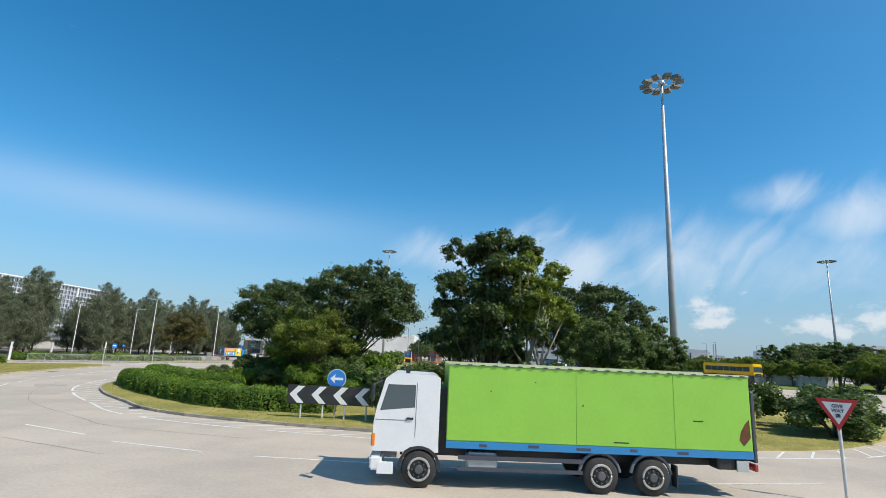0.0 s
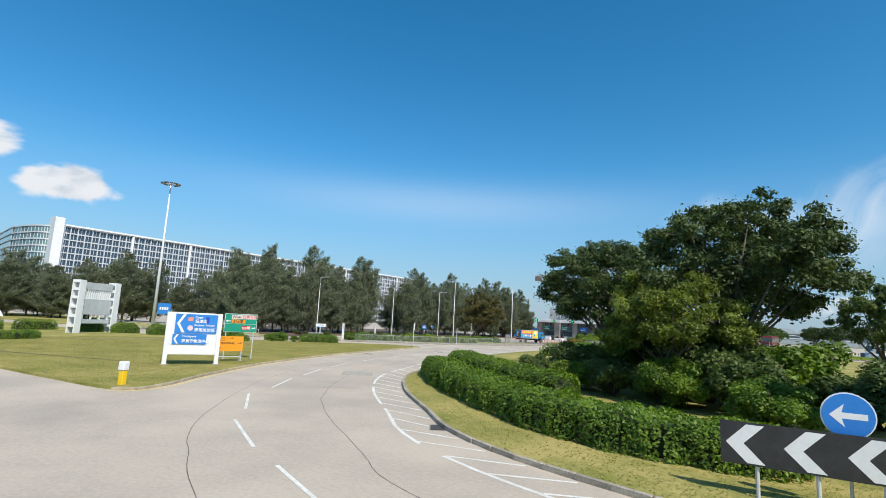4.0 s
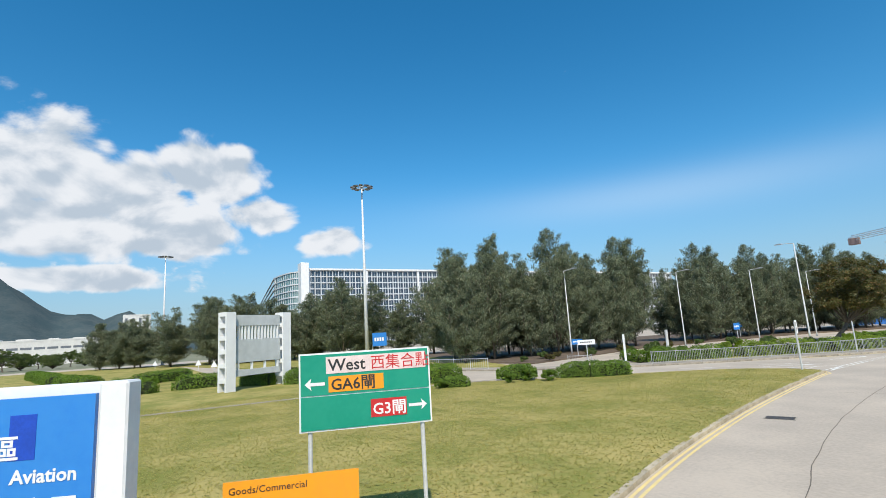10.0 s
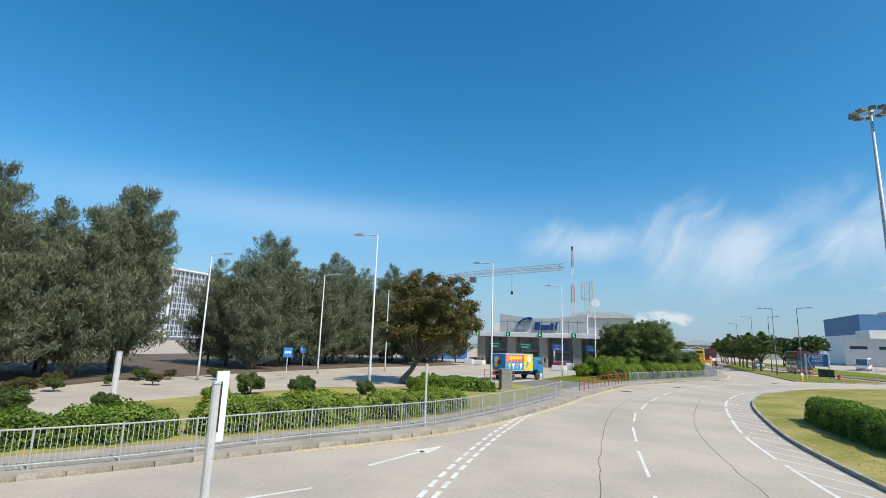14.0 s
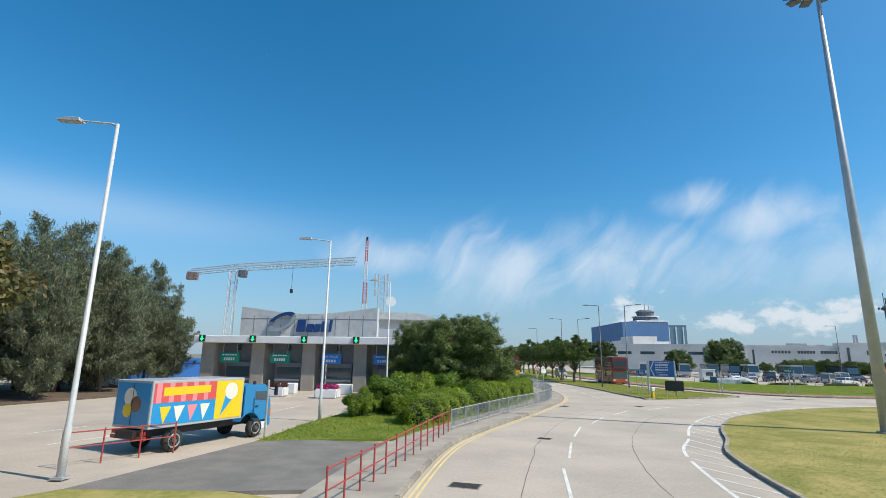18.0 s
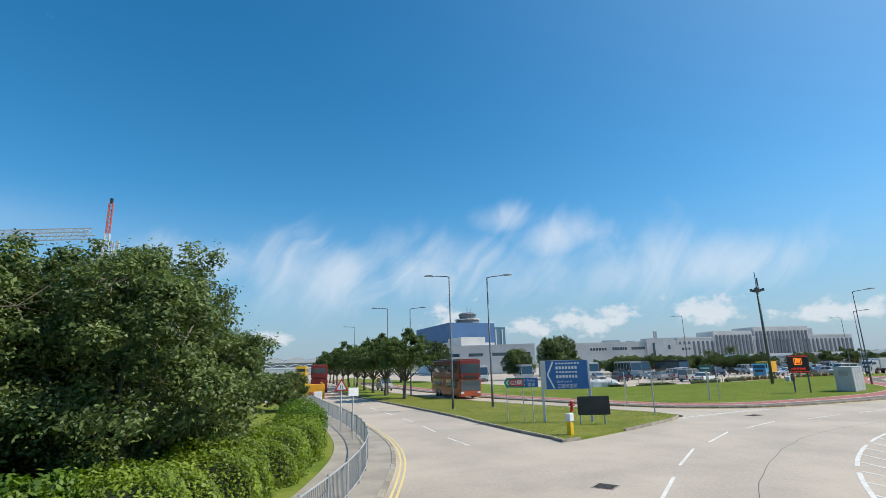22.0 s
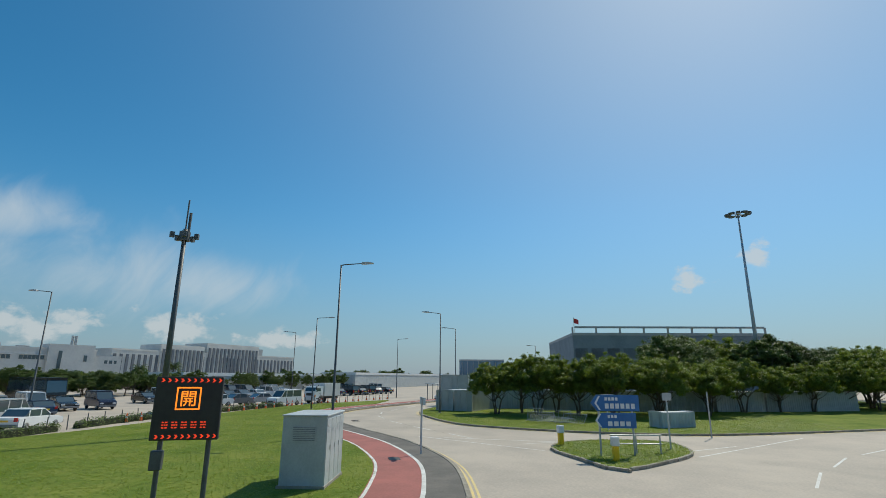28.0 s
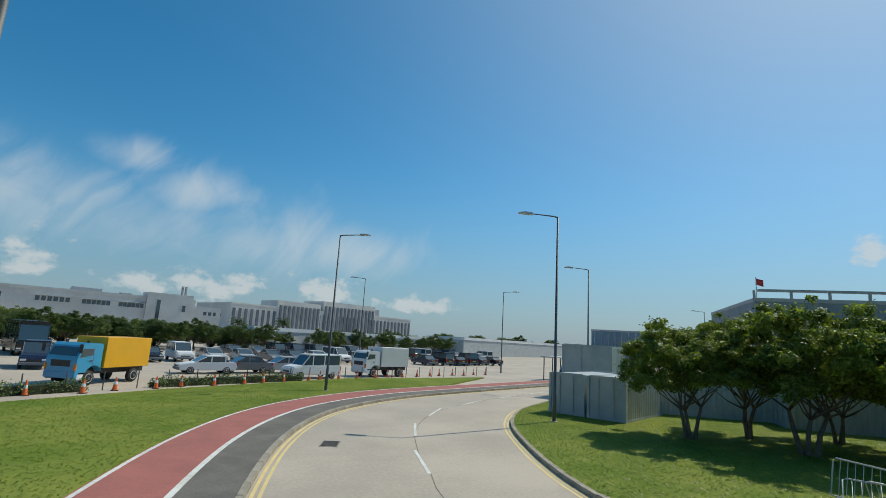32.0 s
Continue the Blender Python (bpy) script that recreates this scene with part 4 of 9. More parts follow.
STREET = broad_tree(16, 7.2, 4.0, 1.9, LEAF_STREET, BARK, 46000, 0.095, 17, squash=0.75, stems=3, low=-0.7)
ROUND = broad_tree(14, 7.2, 4.1, 0.3, LEAF_ROUND, BARK, 125000, 0.062, 30, squash=0.85, low=-0.8)
AUTUMN = broad_tree(15, 8.6, 4.3, 1.7, LEAF_AUTUMN, BARK, 44000, 0.10, 20, lean=2.2, low=-0.75)
CASUARINAS = [casuarina(20 + i, 12.0 + i, 4.4 + 0.3 * i, 40000) for i in range(5)]
SHRUBS = [shrub(30 + i, 1.7, 1.2, (LEAF_MID, LEAF_HEDGE, LEAF_LIGHT, LEAF_AUTUMN)[i], 17000, 0.046) for i in range(4)]


# ---- lamp posts and masts ----
def lamp_post(height, arm, material, head=0.75):
    """A tapered street-lamp column with a bent arm along +x."""
    base = thing("street_lamp", 0, 0)
    g = Geo().tube([(0, 0, -0.1), (0, 0, 1.4), (0, 0, 1.45), (0, 0, height)], [0.11, 0.10, 0.085, 0.05], 12)
    part("pole", g, material, base, smooth=True)
    part("base_plate", Geo().box((0, 0, 0.03), (0.36, 0.36, 0.06)), STEEL, base)
    part("arm", Geo().tube([(0, 0, height - 0.06), (0.2, 0, height + 0.01), (arm, 0, height + 0.12)], [0.045, 0.04, 0.03], 8), material, base)
    h = Geo()
    h.extrude([(arm - 0.1, height + 0.06), (arm - 0.05, height + 0.19), (arm + head * 0.5, height + 0.22), (arm + head, height + 0.15), (arm + head * 0.95, height + 0.1), (arm + 0.1, height + 0.06)], -0.14, 0.14)
    part("lantern", bevel(h, 0.02, 1), POLE_GREY, base)
    return base


def put(base, x, y, z, rz, label, category, group=""):
    """Another of a thing at a place of its own."""
    ob = copy_thing(base, pose(x, y, z, 0, 0, rz))
    tagged(ob, label, category, group)
    return ob


def done(base):
    for o in list(base.children_recursive) + [base]:
        bpy.data.objects.remove(o)


def high_mast(height, material, heads=10):
    base = thing("high_mast_light", 0, 0)
    part("mast", Geo().tube([(0, 0, -0.1), (0, 0, height * 0.5), (0, 0, height)], [0.33, 0.22, 0.11], 14), material, base, smooth=True)
    part("base_flange", Geo().tube([(0, 0, 0), (0, 0, 0.12)], [0.5, 0.5], 14), STEEL, base)
    ring = [(0.95 * math.cos(i * math.pi / 8), 0.95 * math.sin(i * math.pi / 8), height + 0.02) for i in range(17)]
    part("carrier_ring", Geo().tube(ring, 0.06, 6, False).tube([(-0.95, 0, height), (0.95, 0, height)], 0.05, 6).tube([(0, -0.95, height), (0, 0.95, height)], 0.05, 6), POLE_GREY, base)
    part("cap", Geo().tube([(0, 0, height), (0, 0, height + 0.25), (0, 0, height + 0.4)], [0.3, 0.25, 0.05], 10), POLE_GREY, base)
    for i in range(heads):
        a = 2 * math.pi * i / heads
        g = Geo().extrude([(1.05, -0.12), (1.05, 0.12), (1.25, 0.17), (1.85, 0.02), (1.8, -0.10), (1.3, -0.16)], -0.27, 0.27)
        c, s = math.cos(a), math.sin(a)
        g.v = [(p[0] * c - p[1] * s, p[0] * s + p[1] * c, p[2] + height + 0.02) for p in g.v]
        part("floodlight", g, DARK_WALL, base)
    return base


POST = lamp_post(10.9, 1.3, POLE_WHITE)
POST_DARK = lamp_post(11.2, 1.5, POLE_DARK)
LAMPS = [(-83.6, 79.6, 10, 1.0), (-64.4, 98.2, 175, 1.08), (-79.5, 97.0, 10, 0.95), (-53.2, 126.6, 175, 1.0), (-76.6, 110.2, 10, 0.95), (-73.6, 120.2, 10, 0.9), (-58.4, 112.0, 175, 1.06), (-50, 142.4, 172, 0.98), (-104, 84, 10, 1.0)]
for x, y, rz, s in LAMPS:
    ob = put(POST, x, y, 0.05, rz, "pale grey street lamp with a single arm", "street lamp", "pale street lamps")
    ob.scale = (s, s, s)
for x, y, rz, s in [(-21.5, 164.7, 150, 1), (-18, 164.2, -30, 1), (30.9, 161.0, -77, 0.98), (55.3, 174.0, -62, 0.92), (53.9, 158.8, 112, 0.93), (73.2, 160.5, 110, 0.94), (92.8, 175, -60, 0.94), (-19.3, 190, 150, 1), (-16.2, 189.7, -30, 1), (-16, 222, 150, 1), (38.6, 193.3, 100, 1), (84, 191.5, 100, 1), (128, 150, 110, 1)]:
    ob = put(POST_DARK, x, y, 0.1, rz, "dark street lamp with a single arm", "street lamp", "dark street lamps")
    ob.scale = (s, s, s)
MAST = high_mast(27.9, POLE_GREY)
for x, y in [(15.9, 41.9), (-21.9, 122.2), (79.6, 118.1)]:
    put(MAST, x, y, 0.1, random.uniform(0, 40), "tall grey high mast with a ring of floodlights", "high mast light", "high masts")
MAST_PALE = high_mast(27.9, surface("white_mast_paint", (0.74, 0.75, 0.76), (0.64, 0.65, 0.66), 0.6, scale=1.2, fine=20, bump=0.02))
for x, y in [(-109, 61.4), (-183.9, 34.7)]:
    put(MAST_PALE, x, y, 0.1, random.uniform(0, 40), "tall white high mast with a ring of floodlights", "high mast light", "high masts")
for b in (POST, POST_DARK, MAST, MAST_PALE):
    done(b)


# ---- writing and signs ----
def lettering(body, size, material, parent, x, z, y=-0.03, align="LEFT", bold=0.0):
    """Raised letters on a face that looks along -y."""
    c = bpy.data.curves.new("lettering", "FONT")
    c.body, c.size, c.align_x, c.extrude, c.offset = body, size, align, 0.002, bold
    c.resolution_u = 2
    o = bpy.data.objects.new("lettering", c)
    scene.collection.objects.link(o)
    dg = bpy.context.evaluated_depsgraph_get()
    me = bpy.data.meshes.new_from_object(o.evaluated_get(dg))
    bpy.data.objects.remove(o)
    bpy.data.curves.remove(c)
    me.materials.clear()
    me.materials.append(material)
    ob = part("lettering", me, None, parent)
    ob.matrix_basis = pose(x, y, z, 90, 0, 0)
    return ob


def plate(name, parent, x, z, w, h, material, y=0.0, t=0.03, label="", r=0.0):
    """A sign plate, x and z from its centre, facing -y."""
    g = Geo().box((x, y, z), (w, t, h))
    if r:
        g = bevel(g, r, 2)
    return part(name, g, material, parent, label)


def shape(name, parent, pts, material, y=-0.03, t=0.004, label=""):
    return part(name, Geo().extrude(pts, y - t, y), material, parent, label)


def chevron(x, z, w, h, thick, left=True):
    s = -1 if left else 1
    return [(x, z + h / 2), (x + thick, z + h / 2), (x + thick + s * w, z), (x + thick, z - h / 2), (x, z - h / 2), (x + s * w, z)]


def arrow(x, z, l, h, left=True):
    s = -1 if left else 1
    return [(x + s * l / 2, z), (x + s * (l / 2 - h * 0.55), z + h / 2), (x + s * (l / 2 - h * 0.45), z + h * 0.13), (x - s * l / 2, z + h * 0.13), (x - s * l / 2, z - h * 0.13),
            (x + s * (l / 2 - h * 0.45), z - h * 0.13), (x + s * (l / 2 - h * 0.55), z - h / 2)]


def disc(x, z, r, n=28):
    return [(x + r * math.cos(2 * math.pi * i / n), z + r * math.sin(2 * math.pi * i / n)) for i in range(n)]


def post(parent, x, h, r=0.04, material=None, y=0.05, name="post", z0=-0.12):
    return part(name, Geo().tube([(x, y, z0), (x, y, h)], r, 10), material or STEEL, parent, smooth=False)


def bars(parent, x, z, w, h, n, material, y=-0.03):
    """Unreadable writing as a row of plain bars."""
    step = w / n
    for i in range(n):
        shape("bar", parent, [(x + i * step, z), (x + i * step + step * 0.72, z), (x + i * step + step * 0.72, z + h), (x + i * step, z + h)], material, y)


def blue_board():
    b = thing("direction_sign", -40.55, 31.01, 0.1, 66, "large white board with two blue direction panels on the lawn", "road sign")
    part("board", bevel(Geo().box((0, 0.02, 2.02), (2.8, 0.14, 2.7)), 0.01, 1), WHITE, b, "white painted board")
    for x in (-1.52, 1.52):
        part("post", bevel(Geo().box((x, 0.0, 1.62), (0.26, 0.26, 3.5)), 0.02, 1), WHITE, b)
        part("footing", Geo().box((x, 0, 0.03), (0.5, 0.5, 0.08)), PAVE, b)
    plate("panel", b, 0.1, 2.66, 2.5, 1.22, SIGN_BLUE, -0.08, 0.05, "blue panel with a white arrow border")
    shape("pointer", b, chevron(-0.72, 2.66, 0.33, 1.16, 0.17), WHITE, -0.105)
    shape("symbol", b, [(-0.42, 2.82), (-0.12, 2.82), (-0.12, 3.08), (-0.42, 3.08)], surface("salmon_sticker", (0.80, 0.30, 0.22), None, 0.5), -0.105, label="salmon square with a pale border")
    shape("symbol", b, disc(-0.25, 2.38, 0.17), surface("pink_sticker", (0.85, 0.60, 0.66), None, 0.5), -0.105, label="pale pink disc")
    shape("patch", b, [(0.62, 2.72), (0.85, 2.72), (0.85, 3.12), (0.62, 3.12)], surface("deep_blue_patch", (0.01, 0.07, 0.50), None, 0.5), -0.105, label="darker blue cover patch")
    for body, size, x, z in (("Cargo", 0.19, -0.02, 3.02), ("貨運區", 0.24, 0.0, 2.74), ("Business  Aviation", 0.17, -0.02, 2.52), ("商用航空區", 0.25, 0.0, 2.18)):
        lettering(body, size, WHITE, b, x, z, -0.11, bold=0.004)
    plate("panel", b, -0.22, 1.66, 2.0, 0.66, SIGN_BLUE, -0.08, 0.05, "smaller blue panel with a white arrow border")
    shape("pointer", b, chevron(-0.98, 1.66, 0.18, 0.6, 0.12), WHITE, -0.105)
    lettering("Tradeport", 0.2, WHITE, b, -0.68, 1.78, -0.11, bold=0.004)
    lettering("商貿港物流中心", 0.235, WHITE, b, -0.68, 1.46, -0.11, bold=0.004)


def green_board():
    b = thing("direction_sign", -43.1, 36.1, 0.1, 72, "green and white assembly-point sign on two thin posts", "road sign")
    for x in (-1.02, 1.02):
        post(b, x, 3.35, 0.04, POLE_WHITE)
        part("footing", Geo().box((x, 0.05, 0.02), (0.3, 0.3, 0.06)), PAVE, b)
    plate("border", b, 0, 2.72, 2.4, 1.38, WHITE, 0.0, 0.03)
    plate("panel", b, 0, 3.02, 2.34, 0.72, SIGN_GREEN, -0.018, 0.02)
    plate("panel", b, 0, 2.35, 2.34, 0.58, SIGN_GREEN, -0.018, 0.02)
    plate("cover", b, 0.2, 3.18, 1.84, 0.3, surface("pale_pink_cover", (0.80, 0.66, 0.64), None, 0.5), -0.03, 0.01)
    lettering("West", 0.3, BLACK, b, -0.68, 3.08, -0.037, bold=0.004)
    lettering("西集合點", 0.28, SIGN_RED, b, 0.08, 3.08, -0.037)
    plate("cover", b, -0.18, 2.84, 1.0, 0.28, SIGN_ORANGE, -0.03, 0.01)
    lettering("GA6閘", 0.28, BLACK, b, -0.64, 2.74, -0.037, bold=0.004)
    plate("cover", b, 0.4, 2.36, 0.66, 0.32, SIGN_RED, -0.03, 0.01)
    lettering("G3閘", 0.28, WHITE, b, 0.1, 2.25, -0.037, bold=0.004)
    shape("arrow", b, arrow(-0.92, 2.86, 0.36, 0.22), WHITE)
    shape("arrow", b, arrow(0.94, 2.36, 0.34, 0.2, False), WHITE)


def orange_board():
    b = thing("temporary_sign", -41.6, 34.4, 0.1, 72, "orange car-park sign on short steel legs", "road sign")
    plate("panel", b, 0, 1.28, 1.82, 1.05, SIGN_ORANGE, 0.0, 0.03)
    for x in (-0.83, 0.83):
        for y in (0.03, 0.3):
            post(b, x, 1.1 if y < 0.1 else 0.8, 0.045, POLE_WHITE, y)
    plate("strut", b, 0, 0.36, 1.7, 0.05, POLE_WHITE, 0.05, 0.04)
    lettering("Goods/Commercial", 0.13, BLACK, b, -0.84, 1.64, -0.02)
    lettering("Car Park", 0.13, BLACK, b, -0.84, 1.48, -0.02)
    lettering("商用停車場", 0.19, BLACK, b, -0.66, 1.24, -0.02)
    lettering("P", 0.26, BLACK, b, -0.76, 0.86, -0.02, bold=0.01)
    shape("arrow", b, arrow(0.66, 1.32, 0.28, 0.16, False), BLACK, -0.017)


def chevron_board():
    # four white chevrons on black, with a round blue arrow above
    b = thing("chevron_sign", -7.45, 27.0, 0.1, 5, "black board with four white chevrons on short posts", "road sign")
    plate("board", b, 0, 1.2, 4.5, 0.95, BLACK, 0.0, 0.05)
    for i in range(4):
        x = -1.72 + i * 1.14
        shape("chevron", b, chevron(x, 1.2, 0.42, 0.86, 0.36), WHITE, -0.027)
        post(b, x + 0.2, 1.2, 0.045, POLE_WHITE, 0.06)
    a = thing("keep_left_sign", -7.25, 27.2, 0.1, 5, "round blue sign with a white arrow on a post", "road sign")
    post(a, 0, 2.3, 0.035, STEEL, 0.05)
    shape("face", a, disc(0, 2.05, 0.47), SIGN_BLUE, 0.0, 0.02)
    shape("border", a, disc(0, 2.05, 0.5), WHITE, 0.02, 0.015)
    shape("arrow", a, arrow(0, 2.05, 0.68, 0.5), WHITE, -0.021)


def give_way():
    b = thing("give_way_sign", 10.75, 16.2, 0.0, -33, "red and white triangular give-way sign on a white post", "road sign")
    post(b, 0, 2.85, 0.045, POLE_WHITE, 0.06)
    shape("rim", b, [(-0.52, 2.9), (0.52, 2.9), (0.0, 2.0)], SIGN_RED, 0.02, 0.02)
    shape("face", b, [(-0.36, 2.81), (0.36, 2.81), (0.0, 2.18)], WHITE, -0.0, 0.008)
    lettering("GIVE", 0.13, BLACK, b, 0, 2.66, -0.011, "CENTER", 0.004)
    lettering("WAY", 0.13, BLACK, b, 0, 2.53, -0.011, "CENTER", 0.004)
    lettering("讓", 0.13, BLACK, b, 0, 2.38, -0.011, "CENTER", 0.002)


def bollard(x, y, rz=0, label="yellow and white plastic bollard on the lawn's tip"):
    b = thing("bollard", x, y, 0.1, rz, label, "bollard")
    b.scale = (0.88, 0.88, 0.88)
    part("base", bevel(Geo().box((0, 0, 0.36), (0.3, 0.3, 0.78)), 0.03, 1), SIGN_YELLOW, b, "yellow lower half")
    part("top", bevel(Geo().box((0, 0, 0.98), (0.38, 0.38, 0.46)), 0.04, 1), WHITE, b, "white upper half")
    return b


blue_board(), green_board(), orange_board(), chevron_board(), give_way()
bollard(-33.7, 24.0, 20), bollard(-23.0, 147.0, 10), bollard(30.1, 147.0, 30)
bollard(25.0, 144.7, 10, "orange traffic bollard on a small island")


def deep_board():
    # the three-line destination board; company names are plain bars
    b = thing("direction_sign", -19.7, 151.55, 0.1, -33, "faded blue direction board with a white arrow edge on posts", "road sign")
    b.scale = (0.88, 0.88, 0.93)
    for x in (-1.6, 1.62):
        part("post", bevel(Geo().box((x, 0.06, 1.95), (0.2, 0.16, 4.1)), 0.02, 1), POLE_WHITE, b)
    plate("backing", b, 0.0, 3.05, 3.2, 1.9, POLE_WHITE, 0.0, 0.05)
    plate("panel", b, 0.12, 3.05, 2.9, 1.84, SIGN_DEEP, -0.035, 0.02)
    shape("pointer", b, chevron(-0.85, 3.05, 0.42, 1.76, 0.12), WHITE, -0.046)
    z = 3.74
    for kind, s, n in ((0, 0.13, 8), (1, 0.24, 7), (0, 0.13, 7), (1, 0.24, 7)):
        bars(b, -0.62, z - (0.0 if not kind else 0.06), 0.19 * n + 0.2, s * 0.8, n, WHITE, -0.047)
        z -= 0.27 if not kind else 0.3
    lettering("Gatehouse 3", 0.2, WHITE, b, -0.6, 2.55, -0.05)
    lettering("三號檢查閘", 0.28, WHITE, b, -0.6, 2.22, -0.05)
    k = thing("covered_sign", -19.35, 149.65, 0.1, -28, "sign wrapped in black sheeting on two legs", "road sign")
    part("cover", bevel(Geo().box((0.08, 0, 1.08), (1.85, 0.12, 1.05)), 0.03, 2), BLACK, k, "wrinkled black plastic cover")
    for x in (-0.7, 0.7):
        post(k, x, 1.0, 0.05, STEEL, 0.1)
    h = thing("fire_hydrant", -15.5, 156.7, 0.1, 0, "red fire hydrant on the grass", "hydrant")
    part("barrel", Geo().tube([(0, 0, -0.05), (0, 0, 0.1), (0, 0, 0.12), (0, 0, 0.62), (0, 0, 0.72), (0, 0, 0.8)], [0.16, 0.16, 0.11, 0.11, 0.15, 0.05], 12), SIGN_RED, h)
    part("outlet", Geo().tube([(-0.24, 0, 0.5), (0.24, 0, 0.5)], 0.07, 10), SIGN_RED, h)
    g3 = thing("direction_sign", -22.15, 153.6, 0.1, -44, "small green and red gate sign on two posts", "road sign")
    for x in (-0.55, 0.5):
        post(g3, x, 2.6, 0.035)
    shape("panel", g3, [(-0.7, 2.4), (-0.5, 2.7), (0.62, 2.7), (0.62, 2.1), (-0.5, 2.1)], SIGN_GREEN, 0.0, 0.03)
    plate("cover", g3, 0.14, 2.4, 0.9, 0.44, SIGN_RED, -0.035, 0.01)
    lettering("G3閘", 0.36, WHITE, g3, 0.13, 2.28, -0.045, "CENTER", 0.004)
    shape("arrow", g3, chevron(-0.42, 2.4, 0.12, 0.3, 0.07), WHITE, -0.032)
    pc = thing("direction_sign", -21.4, 152.95, 0.1, -40, "small blue arrow-ended police sign on a post", "road sign")
    post(pc, 0.1, 2.6, 0.035)
    shape("panel", pc, [(-0.6, 2.4), (-0.4, 2.7), (0.5, 2.7), (0.5, 2.1), (-0.4, 2.1)], SIGN_DEEP, 0.0, 0.03)
    lettering("Police", 0.2, WHITE, pc, 0.08, 2.46, -0.035, "CENTER")
    lettering("警署", 0.24, WHITE, pc, 0.08, 2.18, -0.035, "CENTER")
    shape("arrow", pc, chevron(-0.36, 2.4, 0.12, 0.36, 0.07), WHITE, -0.032)


deep_board()


def east_sign():
    b = thing("direction_sign", 26.7, 144.35, 0.1, -78, "two stacked blue arrow signs on steel posts", "road sign")
    for x in (-0.85, 0.8):
        post(b, x, 2.85, 0.05)
    shape("panel", b, [(-1.25, 2.46), (-0.95, 2.85), (1.15, 2.85), (1.15, 2.08), (-0.95, 2.08)], SIGN_DEEP, 0.0, 0.04)
    shape("panel", b, [(-1.0, 1.64), (-0.75, 2.0), (0.95, 2.0), (0.95, 1.28), (-0.75, 1.28)], SIGN_DEEP, 0.0, 0.04)
    for z, h in ((2.46, 0.66), (1.64, 0.6)):
        shape("pointer", b, chevron(-0.86, z, 0.2, h, 0.1), WHITE, -0.042)
    bars(b, -0.55, 2.58, 0.7, 0.15, 4, WHITE, -0.043), bars(b, -0.55, 2.2, 1.55, 0.24, 6, WHITE, -0.043)
    bars(b, -0.45, 1.76, 0.5, 0.13, 3, WHITE, -0.043), bars(b, -0.45, 1.38, 1.2, 0.22, 4, WHITE, -0.043)
    f = thing("guard_rail", 27.0, 143.3, 0.1, -78, "low grey steel rail behind a sign", "rail")
    part("rail", Geo().tube([(-1.3, 0.5, 0.9), (1.3, 0.5, 0.9)], 0.035, 8).tube([(-1.3, 0.5, 0.5), (1.3, 0.5, 0.5)], 0.03, 8), STEEL, f)
    for x in (-1.2, 0, 1.2):
        post(f, x, 0.92, 0.035, STEEL, 0.5)


east_sign()


def led_board():
    b = thing("traffic_message_sign", 12.7, 157.6, 0.1, -64, "black roadside message board with glowing orange symbols", "road sign")
    post(b, -0.62, 3.4, 0.07, POLE_DARK, 0.12), post(b, 0.62, 3.4, 0.07, POLE_DARK, 0.12)
    part("housing", bevel(Geo().box((0, 0, 2.75), (1.75, 0.2, 1.7)), 0.02, 1), BLACK, b)
    part("control_box", bevel(Geo().box((-0.62, -0.06, 1.4), (0.3, 0.25, 0.5)), 0.02, 1), POLE_DARK, b)
    amber, red = glow("amber_leds", (1.0, 0.25, 0.02), 1.5), glow("red_leds", (1.0, 0.06, 0.02), 1.0)
    for z in (3.5, 2.0):
        for i in range(10):
            x = -0.75 + i * 0.165
            shape("led_mark", b, [(x, z - 0.05), (x + 0.05, z - 0.05), (x + 0.1, z), (x + 0.05, z + 0.05), (x, z + 0.05), (x + 0.05, z)], red, -0.102)
    ring = Geo()
    for x, z, w, h in ((0, 3.3, 0.6, 0.04), (0, 2.72, 0.6, 0.04), (-0.3, 3.01, 0.04, 0.6), (0.3, 3.01, 0.04, 0.6)):
        ring.box((x, -0.104, z), (w, 0.006, h))
    part("led_frame", ring, amber, b, "square glowing orange frame")
    lettering("開", 0.46, amber, b, 0, 2.84, -0.106, "CENTER", 0.004)
    for i in range(5):
        bars(b, -0.6 + i * 0.245, 2.36, 0.17, 0.03, 2, red, -0.104), bars(b, -0.6 + i * 0.245, 2.29, 0.17, 0.03, 3, red, -0.104), bars(b, -0.6 + i * 0.245, 2.22, 0.17, 0.03, 2, red, -0.104)


led_board()


